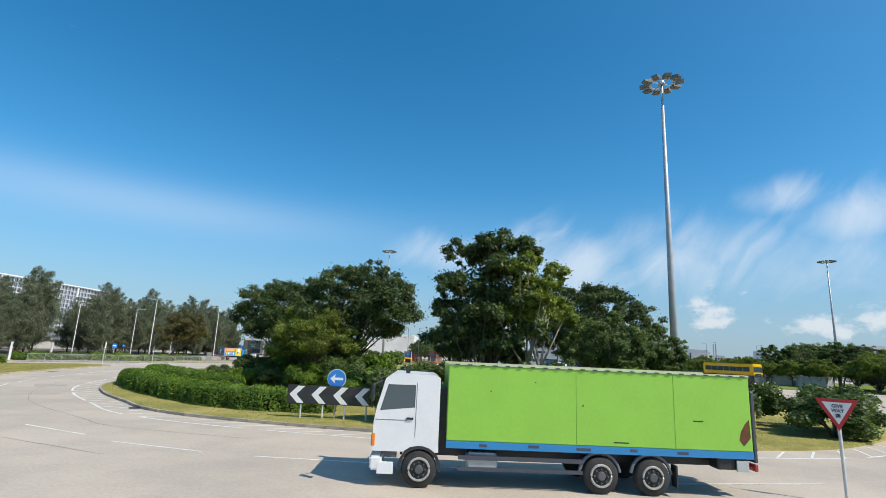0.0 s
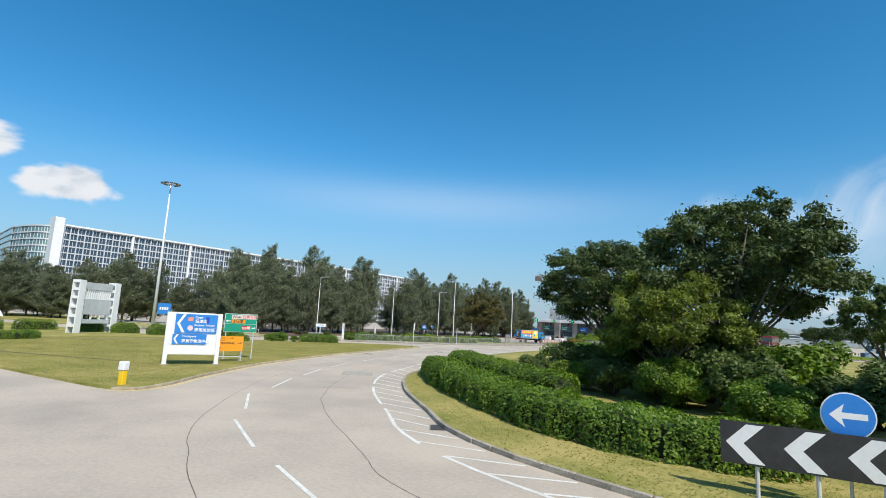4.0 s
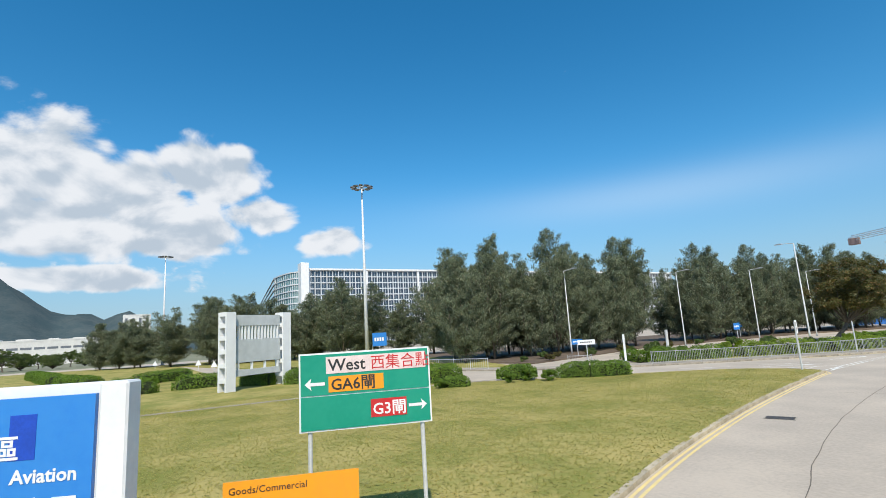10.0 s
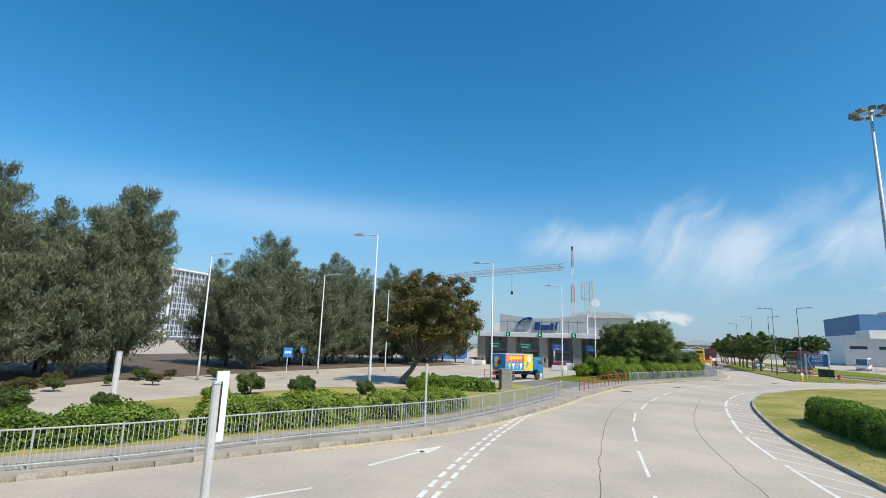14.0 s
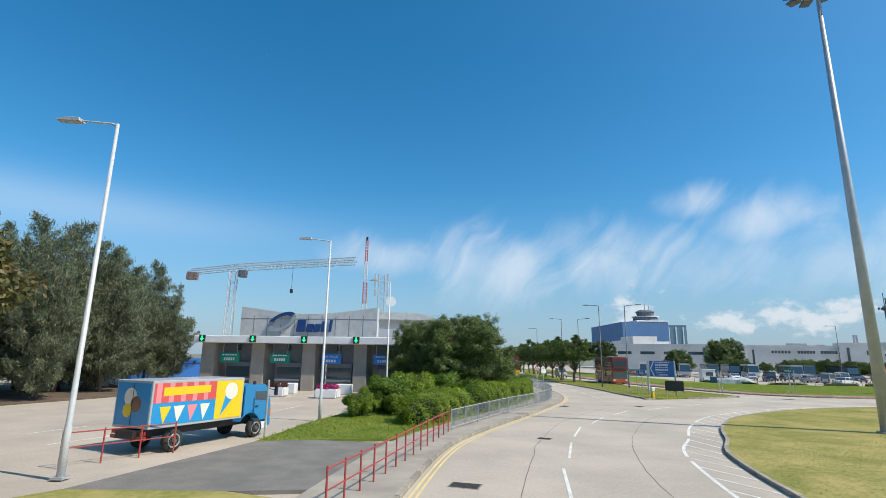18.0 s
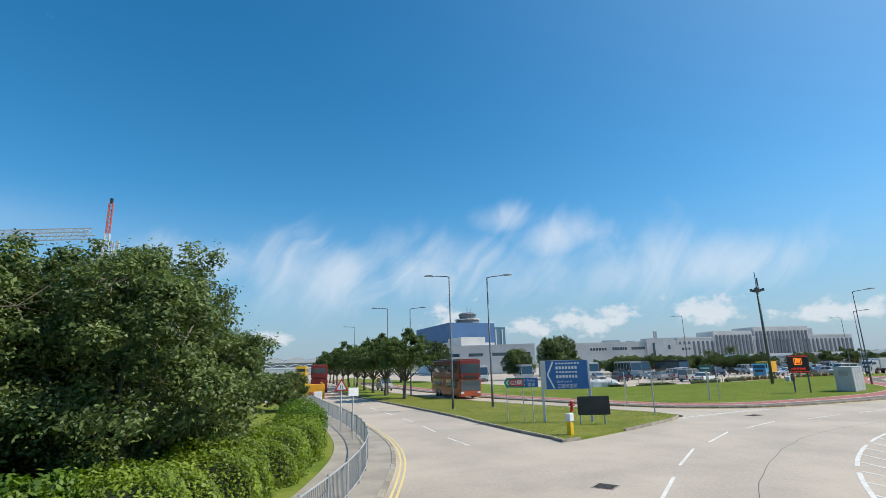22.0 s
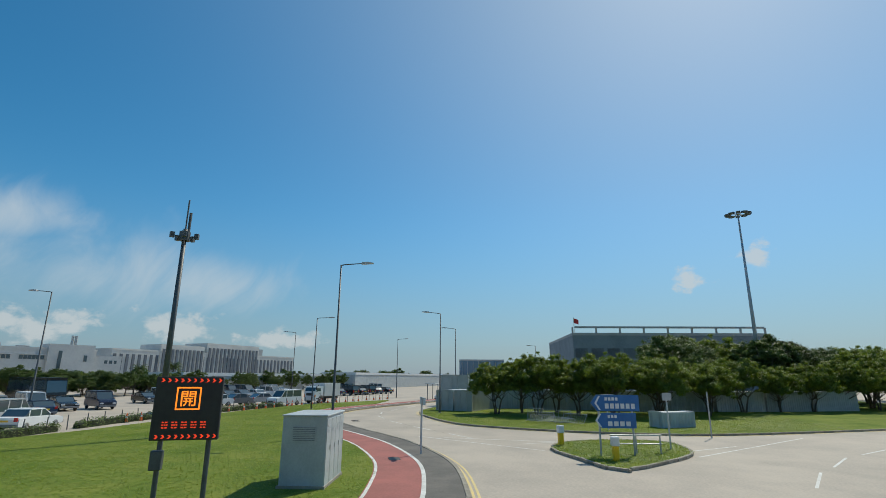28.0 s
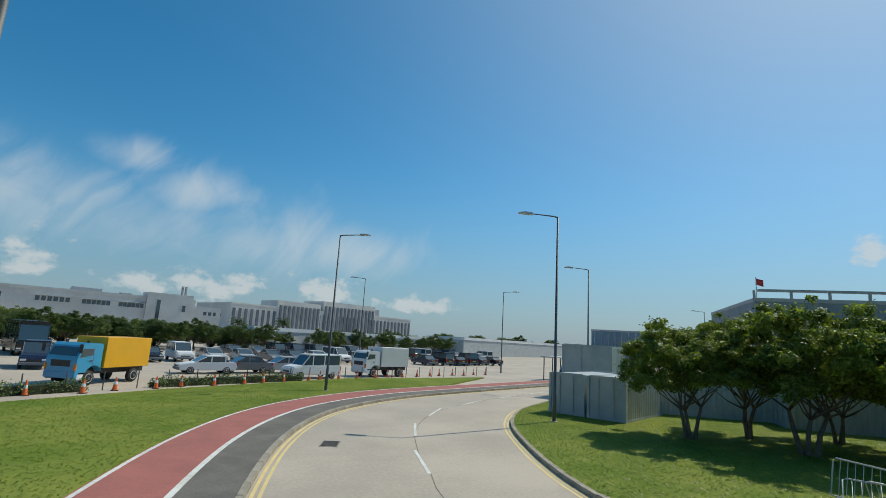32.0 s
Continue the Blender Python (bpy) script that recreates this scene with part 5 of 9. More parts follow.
def cabinet(x, y, rz, w, d, h, label, material):
    b = thing("control_cabinet", x, y, 0.1, rz, label, "cabinet")
    part("body", bevel(Geo().box((0, 0, h / 2), (w, d, h)), 0.015, 1), material, b)
    part("roof", bevel(Geo().box((0, 0, h + 0.03), (w + 0.08, d + 0.08, 0.06)), 0.015, 1), material, b)
    part("plinth", Geo().box((0, 0, 0.04), (w + 0.12, d + 0.12, 0.16)), PAVE, b)
    n = 4 if w > 2 else 2 if w > 0.8 else 1
    ev_ = part("end_vent", Geo().box((-w / 2 - 0.008, 0, h * 0.76), (0.016, d * 0.55, h * 0.2)), material, b)
    for k in range(8):
        part("vent_slat", Geo().box((-w / 2 - 0.022, 0, h * 0.67 + k * h * 0.025), (0.014, d * 0.5, 0.014)), DARK_WALL, ev_)
    for i in range(n):
        dx = (i - (n - 1) / 2) * w / n
        dr = part("door", Geo().box((dx, -d / 2 - 0.012, h / 2 + 0.02), (w / n - 0.04, 0.024, h - 0.2)), material, b)
        part("handle", Geo().box((dx + w / n * 0.32, -d / 2 - 0.035, h * 0.55), (0.03, 0.03, 0.16)), STEEL, dr)
        v = Geo()
        for k in range(7):
            v.box((dx, -d / 2 - 0.028, h * 0.78 + k * 0.035), (w / n * 0.5, 0.012, 0.016))
        part("louvre", v, material, dr)
    return b


PALE_GREY = surface("pale_grey_paint", (0.52, 0.55, 0.56), (0.42, 0.45, 0.46), 0.55, scale=1.2, fine=14, bump=0.03, stain=0.2)
cabinet(17.6, 156.0, 10, 2.6, 1.5, 2.3, "tall pale grey roadside cabinet on the grass", PALE_GREY)
cabinet(-55.4, 104.4, 40, 0.95, 0.5, 1.6, "weathered grey control cabinet beside a hedge", surface("drab_grey_paint", (0.26, 0.26, 0.24), (0.20, 0.20, 0.18), 0.6, stain=0.3))


def simple_post(x, y, h, label, category="post", r=0.05, material=None, z=0.1):
    b = thing("sign_post", x, y, z, 0, label, category)
    post(b, 0, h, r, material or POLE_WHITE, 0)
    part("cap", Geo().tube([(0, 0, h), (0, 0, h + 0.03)], [r * 1.2, r * 0.8], 10), STEEL, b)
    return b


simple_post(-12.8, 151.4, 2.7, "grey post of a traffic sign seen from behind", r=0.045, material=STEEL)
ep = simple_post(-51.4, 68.5, 3.0, "white steel post with a narrow sign seen edge-on", r=0.055)
part("sign_plate", bevel(Geo().box((0.03, 0.06, 2.72), (0.17, 0.04, 0.86), 75), 0.01, 1), WHITE, ep)
part("bracket", Geo().box((0.0, 0.03, 2.72), (0.07, 0.1, 0.6), 60), BLACK, ep)
simple_post(-54.7, 84.6, 2.6, "thin white post behind a railing")
simple_post(-72.9, 84.4, 2.5, "thick white marker post among shrubs", r=0.16)
simple_post(-54.6, 120.1, 2.5, "grey steel post at the grass verge", r=0.05, material=STEEL)
for x, y, h in ((0.1, 157.7, 3.0), (-0.1, 156.6, 2.8), (-8.9, 158.2, 2.6)):
    simple_post(x, y, h, "slim grey sign post on the green lawn", r=0.04, material=STEEL)


def plate_post(x, y, rz, h, w, hh, material, label, r=0.04, write=0):
    b = thing("small_sign", x, y, 0.1, rz, label, "road sign")
    post(b, 0, h, r, POLE_WHITE, 0.04)
    plate("panel", b, 0, h - hh / 2, w, hh, material, -0.01, 0.03)
    if write:
        bars(b, -w * 0.36, h - hh * 0.62, w * 0.72, hh * 0.26, write, WHITE if material is not WHITE else POLE_DARK, -0.026)
    return b


plate_post(0.0, 157.7, -60, 2.95, 1.05, 0.5, surface("teal_sign_face", (0.03, 0.20, 0.20), None, 0.5), "small teal sign on a slim post", write=4)
plate_post(-66.9, 65.6, 55, 2.35, 1.5, 0.42, WHITE, "white finger sign on a leaning post", write=6)
plate_post(-80.2, 77.4, 60, 2.0, 1.3, 0.62, SIGN_BLUE, "blue street sign on a lamp column", write=4)
plate_post(-76.7, 105, 60, 2.6, 0.9, 0.9, SIGN_BLUE, "square blue sign on a white post", write=3)
plate_post(-84.5, 119, 60, 2.6, 0.9, 0.9, SIGN_BLUE, "square blue sign near the tree row", write=3)
wt = thing("warning_sign", -32.75, 156.0, 0.15, -6, "red-rimmed triangular warning sign on a white post inside a railing", "road sign")
post(wt, 0, 2.75, 0.04, POLE_WHITE, 0.05)
shape("rim", wt, [(-0.42, 2.25), (0.42, 2.25), (0.0, 2.98)], SIGN_RED, 0.02, 0.02)
shape("face", wt, [(-0.29, 2.32), (0.29, 2.32), (0.0, 2.82)], WHITE, -0.0, 0.008)
part("arrow", Geo().box((-0.06, -0.012, 2.46), (0.03, 0.006, 0.22)).box((0.06, -0.012, 2.46), (0.03, 0.006, 0.22)), BLACK, wt)
plate_post(-32.98, 152.0, 20, 2.6, 0.62, 0.42, WHITE, "small pale plate on a white post inside a railing")
for x, y in ((-117, 40.5), (-131.5, 39.4), (-152, 33)):
    tb = thing("marker_sign", x, y, 0.1, 70, "small white triangular marker sign on the far lawn", "road sign")
    post(tb, 0, 1.0, 0.05, POLE_WHITE, 0.03)
    shape("plate", tb, [(-0.5, 0.75), (0.5, 0.75), (0.0, 1.7)], WHITE, 0.0, 0.03)
bd = plate_post(-112.6, 65.0, 70, 4.4, 2.3, 2.15, SIGN_BLUE, "blue direction board on two leaning posts near the casuarinas", r=0.06, write=4)
for x in (-1.0, 1.0):
    part("strut", Geo().tube([(x, 0.08, 3.6), (x - 0.3, 1.2, -0.1)], 0.06, 8), POLE_WHITE, bd)
plate_post(39.3, 143.4, -62, 2.5, 1.15, 0.32, WHITE, "white street-name plate on a post", write=6)
plate_post(29.8, 141.3, -60, 2.9, 0.6, 0.4, STEEL, "back of a small grey traffic sign")
plate_post(25.0, 153.75, 25, 2.65, 1.3, 0.34, WHITE, "white street-name plate beside the cycle path", r=0.05, write=8)
simple_post(37.2, 137.2, 2.8, "slim grey post at the edge of the verge", r=0.045, material=STEEL)
wf = thing("gate_frame", -66.8, 70.2, 0.1, 130, "white two-legged sign frame beside a hedge", "sign frame")
for x in (-0.9, 0.95):
    part("leg", bevel(Geo().box((x, 0, 1.25), (0.28, 0.16, 2.6)), 0.02, 1), WHITE, wf)
part("panel", Geo().box((0.05, 0.0, 2.15), (1.6, 0.08, 0.8)), PALE_GREY, wf)

# ---- vehicles: front towards +x, standing on z = 0 ----
def paint(name, c, rough=0.35, stain=0.0):
    return surface(name, c, None, rough, spread=0.04, scale=1.0, fine=12, bump=0.0, coat=0.3, stain=stain)


LENS_RED, LENS_AMBER = paint("red_lamp_lens", (0.45, 0.02, 0.02), 0.2), paint("amber_lamp_lens", (0.75, 0.22, 0.02), 0.2)
LENS_CLEAR = paint("clear_lamp_lens", (0.75, 0.76, 0.78), 0.15)
DARK_BODY = paint("dark_slate_paint", (0.055, 0.062, 0.085), 0.45)
HUB = surface("wheel_steel", (0.55, 0.54, 0.52), (0.38, 0.37, 0.36), 0.45, 0.4, scale=8, fine=40, bump=0.1)


def wheel(base, x, y, r=0.5, w=0.3, side=-1, lug=True):
    t = part("wheel", Geo().tube([(x, y - w / 2, r), (x, y - w / 2 + 0.04, r), (x, y + w / 2 - 0.04, r), (x, y + w / 2, r)], [r * 0.9, r, r, r * 0.9], 24), RUBBER, base, "black tyre", True)
    o = y + side * (w / 2 - 0.01)
    ring = [(x + r * 0.58 * math.cos(a), o + side * 0.015, r + r * 0.58 * math.sin(a)) for a in np.linspace(0, 2 * math.pi, 25)]
    part("rim", Geo().tube(ring, r * 0.07, 6, False), HUB, t)
    part("dish", Geo().tube([(x, o - side * 0.06, r), (x, o + side * 0.004, r)], [r * 0.5, r * 0.56], 20), POLE_DARK, t, "dark recessed wheel dish")
    g = Geo().tube([(x, o + side * 0.02, r), (x, o + side * 0.08, r)], [r * 0.26, r * 0.2], 12)
    if lug:
        for k in range(8):
            a = k * math.pi / 4
            g.tube([(x + r * 0.38 * math.cos(a), o + side * 0.02, r + r * 0.38 * math.sin(a)), (x + r * 0.38 * math.cos(a), o + side * 0.06, r + r * 0.38 * math.sin(a))], r * 0.05, 6)
    part("hub", g, POLE_DARK if lug else HUB, t)


def lorry_cab(base, x0, x1, w, z0, h, body, door=True):
    """A flat-nosed cab from x0 (back) to x1 (front)."""
    l = x1 - x0
    prof = [(x0, z0), (x0, h), (x0 + 0.15, h + 0.08), (x1 - 0.5, h + 0.1), (x1 - 0.28, h - 0.05), (x1 - 0.06, z0 + (h - z0) * 0.5), (x1, z0 + (h - z0) * 0.3), (x1, z0 - 0.25), (x1 - 0.45, z0 - 0.25),
            (x1 - 0.5, z0)]
    r = 0.62
    cx = x1 - 1.3
    arch = [(cx + r * math.cos(a), max(z0 - 0.25, 0.5 + r * math.sin(a))) for a in (0.35, 0.8, 1.2, 1.57, 1.95, 2.35, 2.8)]
    prof = prof[:-1] + arch + [(x0, z0)]
    part("cab", bevel(Geo().extrude(prof[1:], -w / 2, w / 2), 0.05, 2, 35), body, base, "painted cab")
    wz0, wz1 = z0 + (h - z0) * 0.5, h - 0.22
    for s in (-1, 1):
        y = s * (w / 2 + 0.004)
        g = Geo().add([(x0 + l * 0.38, y, wz0 + 0.06), (x1 - 0.16, y, wz0 - 0.05), (x1 - 0.36, y, wz1), (x0 + l * 0.38, y, wz1)], [(0, 1, 2, 3) if s < 0 else (3, 2, 1, 0)])
        part("side_window", g, GLASS, base)
        part("door_line", Geo().box((x0 + l * 0.36, y, (z0 + h) / 2), (0.015, 0.006, h - z0 - 0.3)).box((x1 - 0.5, y, z0 + 0.6), (0.9, 0.006, 0.015)), DARK_WALL, base)
        part("door_handle", bevel(Geo().box((x0 + l * 0.45, y + s * 0.02, wz0 - 0.25), (0.2, 0.04, 0.06)), 0.01, 1), BLACK, base)
        part("mirror", bevel(Geo().box((x1 + 0.05, s * (w / 2 + 0.22), wz0 + 0.45), (0.1, 0.2, 0.5)), 0.03, 1).tube([(x1 - 0.2, s * w / 2, wz1 + 0.1), (x1 + 0.05, s * (w / 2 + 0.22), wz1)], 0.02, 6), BLACK, base)
        part("corner_lamp", bevel(Geo().box((x1 - 0.02, s * (w / 2 - 0.06), z0 + 0.05), (0.12, 0.16, 0.36)), 0.03, 1), LENS_AMBER, base)
        part("step", Geo().box((cx + 0.9, s * (w / 2 - 0.05), 0.5), (0.45, 0.12, 0.3)), WHITE, base)
    d = Vector((x1 - 0.28 - (x1 - 0.06), 0, (h - 0.05) - wz0)).normalized()
    a, b = Vector((x1 - 0.058, 0, wz0 + 0.03)), Vector((x1 - 0.262, 0, h - 0.14))
    part("windscreen", Geo().add([(a.x + 0.015, -w / 2 + 0.1, a.z), (a.x + 0.015, w / 2 - 0.1, a.z), (b.x + 0.015, w / 2 - 0.16, b.z), (b.x + 0.015, -w / 2 + 0.16, b.z)], [(0, 1, 2, 3)]), GLASS, base)
    part("bumper", bevel(Geo().box((x1 - 0.12, 0, 0.62), (0.35, w, 0.38)), 0.05, 2), body, base)
    part("grille", Geo().box((x1 + 0.004, 0, z0 + 0.25), (0.02, w * 0.62, 0.35)), BLACK, base)
    for s in (-0.35, 0.35):
        part("roof_bracket", Geo().box((x1 - 0.9, s * w, h + 0.16), (0.12, 0.08, 0.16)), BLACK, base)


def green_lorry():
    b = thing("box_lorry", 2.59, 16.67, 0, 186, "white-cabbed lorry with a lime green box body on a concrete road", "lorry")
    lime, blue = paint("lime_green_panel", (0.27, 0.56, 0.06), 0.5, 0.05), paint("blue_skirt", (0.02, 0.22, 0.50), 0.5, 0.15)
    w = 2.44
    part("box_body", bevel(Geo().box((-1.02, 0, 2.36), (8.95, w, 2.12)), 0.02, 1), lime, b, "smooth lime green side panels")
    part("skirt", Geo().box((-1.02, 0, 1.2), (8.95, w + 0.01, 0.2)), blue, b, "scuffed blue lower band")
    trim_m = surface("cream_trim", (0.6, 0.6, 0.42), None, 0.5)
    for s in (-1, 1):
        part("roof_trim", Geo().box((-1.02, s * (w / 2 + 0.01), 3.44), (8.95, 0.03, 0.05)), trim_m, b, "cream edge trim of the roof")
    trim_d = Geo().box((0, 0, 0), (0.13, 0.05, 0.03)).mesh("trim_clip", DARK_BODY)
    for i in range(24):
        part("trim_clip", trim_d, None, b).location = (-5.3 + i * 0.37, w / 2 + 0.02, 3.425)
    part("panel_joint", Geo().box((-0.3, w / 2 + 0.003, 2.36), (0.012, 0.006, 2.1)).box((-3.2, w / 2 + 0.003, 2.36), (0.012, 0.006, 2.1)), paint("joint_green", (0.18, 0.42, 0.04), 0.6), b)
    rust = surface("rust", (0.16, 0.06, 0.025), (0.09, 0.04, 0.02), 0.95, scale=5)
    rs = [(-5.36, 1.6), (-5.22, 1.45), (-5.1, 1.62), (-5.16, 1.86), (-5.3, 2.08), (-5.42, 2.2), (-5.44, 1.7)]
    part("rust_patch", Geo().extrude(rs, w / 2 + 0.002, w / 2 + 0.006), rust, b, "brown rust patch at the rear corner")
    part("chassis", Geo().box((-0.8, 0.45, 0.92), (9.6, 0.12, 0.3)).box((-0.8, -0.45, 0.92), (9.6, 0.12, 0.3)), BLACK, b)
    for s in (-1, 1):
        part("side_guard", Geo().box((1.3, s * 1.12, 0.85), (3.6, 0.04, 0.12)).box((1.3, s * 1.12, 0.55), (3.6, 0.04, 0.1)), DARK_BODY, b)
        for x in (4.2, -1.0, -2.5):
            wheel(b, x, s * 1.05, 0.5, 0.3, s)
            if x < 0:
                arc = [(x + 0.6 * math.cos(a), s * 1.06, 0.5 + 0.6 * math.sin(a)) for a in np.linspace(0.15, 2.99, 9)]
                part("mudguard", Geo().tube(arc, 0.05, 6), DARK_WALL, b)
    for k, (px, pz, pl) in enumerate(((0.9, 3.0, 0.03), (-0.5, 2.4, 0.05), (-3.9, 2.1, 0.3), (-1.6, 1.42, 0.45), (2.2, 2.7, 0.04))):
        part("scuff", Geo().box((px, w / 2 + 0.004, pz), (pl, 0.006, 0.03)), BLACK, b)
        part("skirt_scuff", Geo().box((2.4 - k * 1.45, w / 2 + 0.009, 1.2 + 0.02 * (k % 2)), (0.22 + 0.1 * (k % 3), 0.006, 0.07)), DARK_BODY, b)
    part("mud_flap", Geo().box((-3.2, 1.05, 0.55), (0.04, 0.34, 0.6)), BLACK, b)
    part("rear_bracket", bevel(Geo().box((-4.9, 0.9, 0.95), (0.9, 0.5, 0.35)), 0.04, 1), BLACK, b)
    part("side_lamp", Geo().box((-5.15, 1.2, 0.9), (0.35, 0.05, 0.3)), STEEL, b)
    front = [(4.2 + 0.62 * math.cos(a), 0.5 + 0.62 * math.sin(a)) for a in np.linspace(-0.1, 3.2, 12)]
    inner = [(4.2 + 0.54 * math.cos(a), 0.5 + 0.54 * math.sin(a)) for a in np.linspace(3.2, -0.1, 12)]
    part("wheel_arch", Geo().extrude(front + inner, -1.2, -1.1), BLACK, b), part("wheel_arch", Geo().extrude(front + inner, 1.1, 1.2), BLACK, b)
    part("fuel_tank", bevel(Geo().box((2.4, 0.85, 0.72), (0.9, 0.45, 0.5)), 0.06, 2), STEEL, b)
    # black block filling the space behind the cab, in place of its shade
    part("cab_gap", Geo().box((3.55, 0, 1.9), (0.22, 1.6, 1.6)), BLACK, b)
    lorry_cab(b, 3.68, 5.55, 2.36, 1.2, 3.0, paint("white_cab_paint", (0.78, 0.79, 0.80), 0.3))
    # rear: dark tail lift with warning plates
    part("tail_lift", bevel(Geo().box((-5.58, 0, 2.0), (0.1, 2.4, 2.0)), 0.02, 1), DARK_BODY, b, "dark slate tail-lift platform")
    g = Geo()
    for z in (1.35, 1.75, 2.15, 2.55):
        g.box((-5.64, 0, z), (0.03, 1.3, 0.05)).box((-5.64, -0.95, z), (0.03, 0.45, 0.05)).box((-5.64, 0.95, z), (0.03, 0.45, 0.05))
    part("rib", g, DARK_BODY, b)
    for s in (-1, 1):
        part("warning_strip", Geo().box((-5.66, s * 0.72, 1.65), (0.02, 0.2, 0.85)), SIGN_ORANGE, b, "red and yellow striped plate")
        for k in range(3):
            part("stripe", Geo().box((-5.675, s * 0.72, 1.35 + k * 0.3), (0.01, 0.2, 0.13)), SIGN_RED, b)
        part("warning_plate", Geo().box((-5.66, s * 1.0, 2.2), (0.02, 0.34, 0.42)), SIGN_YELLOW, b, "yellow plate with dark stripes")
        part("tail_lamp", bevel(Geo().box((-5.6, s * 0.95, 0.85), (0.1, 0.42, 0.2)), 0.02, 1), LENS_RED, b)
        part("lift_arm", Geo().tube([(-5.0, s * 0.6, 0.8), (-5.7, s * 0.6, 1.0)], 0.06, 8), BLACK, b)
    part("label_plate", Geo().box((-5.66, 0, 2.5), (0.02, 0.8, 0.2)), SIGN_YELLOW, b, "yellow plate with a line of bars")
    part("badge", Geo().box((-5.67, 0, 1.7), (0.02, 0.55, 0.1)), SIGN_RED, b)
    part("rear_panel", bevel(Geo().box((-5.5, 0, 0.82), (0.12, 1.0, 0.4)), 0.02, 1), lime, b)
    part("number_plate", Geo().box((-5.67, 0, 1.45), (0.02, 0.36, 0.14)), WHITE, b)


green_lorry()


def delivery_lorry(x, y, rz, body, box, label, ads=False, l=6.6, h=2.75):
    b = thing("delivery_lorry", x, y, 0, rz, label, "lorry")
    w = 2.1
    part("box_body", bevel(Geo().box((-0.9, 0, (h + 0.95) / 2), (l - 2.0, w, h - 0.95)), 0.02, 1), box, b)
    part("chassis", Geo().box((-0.4, 0, 0.75), (l - 0.6, 1.0, 0.3)), BLACK, b)
    for s in (-1, 1):
        for wx in (l / 2 - 0.95, -l / 2 + 1.3):
            wheel(b, wx, s * (w / 2 - 0.14), 0.42, 0.26, s)
    lorry_cab(b, l / 2 - 1.75, l / 2, 2.0, 1.0, 2.3, body)
    if ads:
        y0 = -w / 2 - 0.004
        x0, x1 = -0.9 - (l - 2) / 2 + 0.08, -0.9 + (l - 2) / 2 - 0.08
        yel, red = paint("yellow_print", (0.85, 0.60, 0.02)), paint("red_print", (0.70, 0.10, 0.10))
        blu, pnk, crm = paint("blue_print", (0.02, 0.30, 0.62)), paint("pink_print", (0.80, 0.28, 0.30)), paint("cream_print", (0.85, 0.80, 0.68))
        for a, sgn in ((y0, 1), (-y0, -1)):
            q = lambda n, pts, m, d: part(n, Geo().extrude(pts, a - sgn * (0.003 + d) - 0.001, a - sgn * (0.003 + d) + 0.001), m, b)
            q("print_panel", [(x0, 1.05), (x1, 1.05), (x1, 2.65), (x0, 2.65)], blu, 0.0)
            q("print_panel", [(x1 - 1.5, 1.05), (x1, 1.05), (x1, 2.65), (x1 - 1.5, 2.65)], yel, 0.003)
            q("print_panel", [(x0, 1.9), (x1 - 1.5, 1.9), (x1 - 1.5, 2.65), (x0, 2.65)], red, 0.003)
            for i in range(5):
                q("print_stripe", [(x0 + 0.1 + i * 0.55, 1.9), (x0 + 0.32 + i * 0.55, 1.9), (x0 + 0.32 + i * 0.55, 2.65), (x0 + 0.1 + i * 0.55, 2.65)], pnk, 0.005)
            q("print_bar", [(x0 + 0.4, 2.15), (x1 - 1.8, 2.2), (x1 - 1.8, 2.5), (x0 + 0.4, 2.48)], yel, 0.007)
            for i in range(4):
                cx = x0 + 0.5 + i * 0.62
                q("print_cone", [(cx, 1.1), (cx + 0.3, 1.75), (cx - 0.2, 1.75)], (yel, crm, pnk, crm)[i], 0.005)
            q("print_cone", [(x1 - 1.2, 1.15), (x1 - 0.5, 1.95), (x1 - 0.95, 2.1)], blu, 0.006)
            q("print_disc", disc(x1 - 0.65, 2.2, 0.36), crm, 0.008)
        xr = -0.9 - (l - 2) / 2
        part("rear_print", Geo().box((xr - 0.006, 0, 1.85), (0.012, w - 0.16, 1.6)), blu, b, "pale blue printed rear doors")
        for k, (yy, zz, rr, m) in enumerate(((0.15, 2.1, 0.36, crm), (-0.2, 1.85, 0.3, paint("brown_print", (0.20, 0.09, 0.05))), (0.25, 1.6, 0.26, yel))):
            part("rear_shape", Geo().tube([(xr - 0.013 - 0.003 * k, yy, zz), (xr - 0.016 - 0.003 * k, yy, zz)], rr, 18), m, b)
        part("door_gap", Geo().box((xr - 0.024, 0, 1.85), (0.006, 0.03, 1.6)), BLACK, b)
        for sg in (-1, 1):
            part("tail_lamp", Geo().box((xr - 0.02, sg * 0.8, 0.8), (0.06, 0.3, 0.14)), LENS_RED, b)
        part("rear_bumper", bevel(Geo().box((xr - 0.02, 0, 0.62), (0.1, w - 0.1, 0.14)), 0.02, 1), paint("bumper_red", (0.35, 0.05, 0.03)), b)
    return b


delivery_lorry(-57.2, 119.0, 62, paint("bright_blue_cab", (0.03, 0.24, 0.50)), paint("grey_box_panel", (0.45, 0.46, 0.47), 0.5), "blue-cabbed delivery lorry with a bright printed box", True)
delivery_lorry(47.7, 185.35, 197, paint("sky_blue_cab", (0.06, 0.33, 0.55)), paint("orange_yellow_box", (0.78, 0.40, 0.01), 0.5, 0.1), "yellow box lorry with a blue cab parked on concrete", l=5.7)
delivery_lorry(70.6, 179.6, 165, WHITE, paint("white_box_panel", (0.66, 0.67, 0.67), 0.5, 0.1), "white box lorry parked in the open lot", l=5.6)


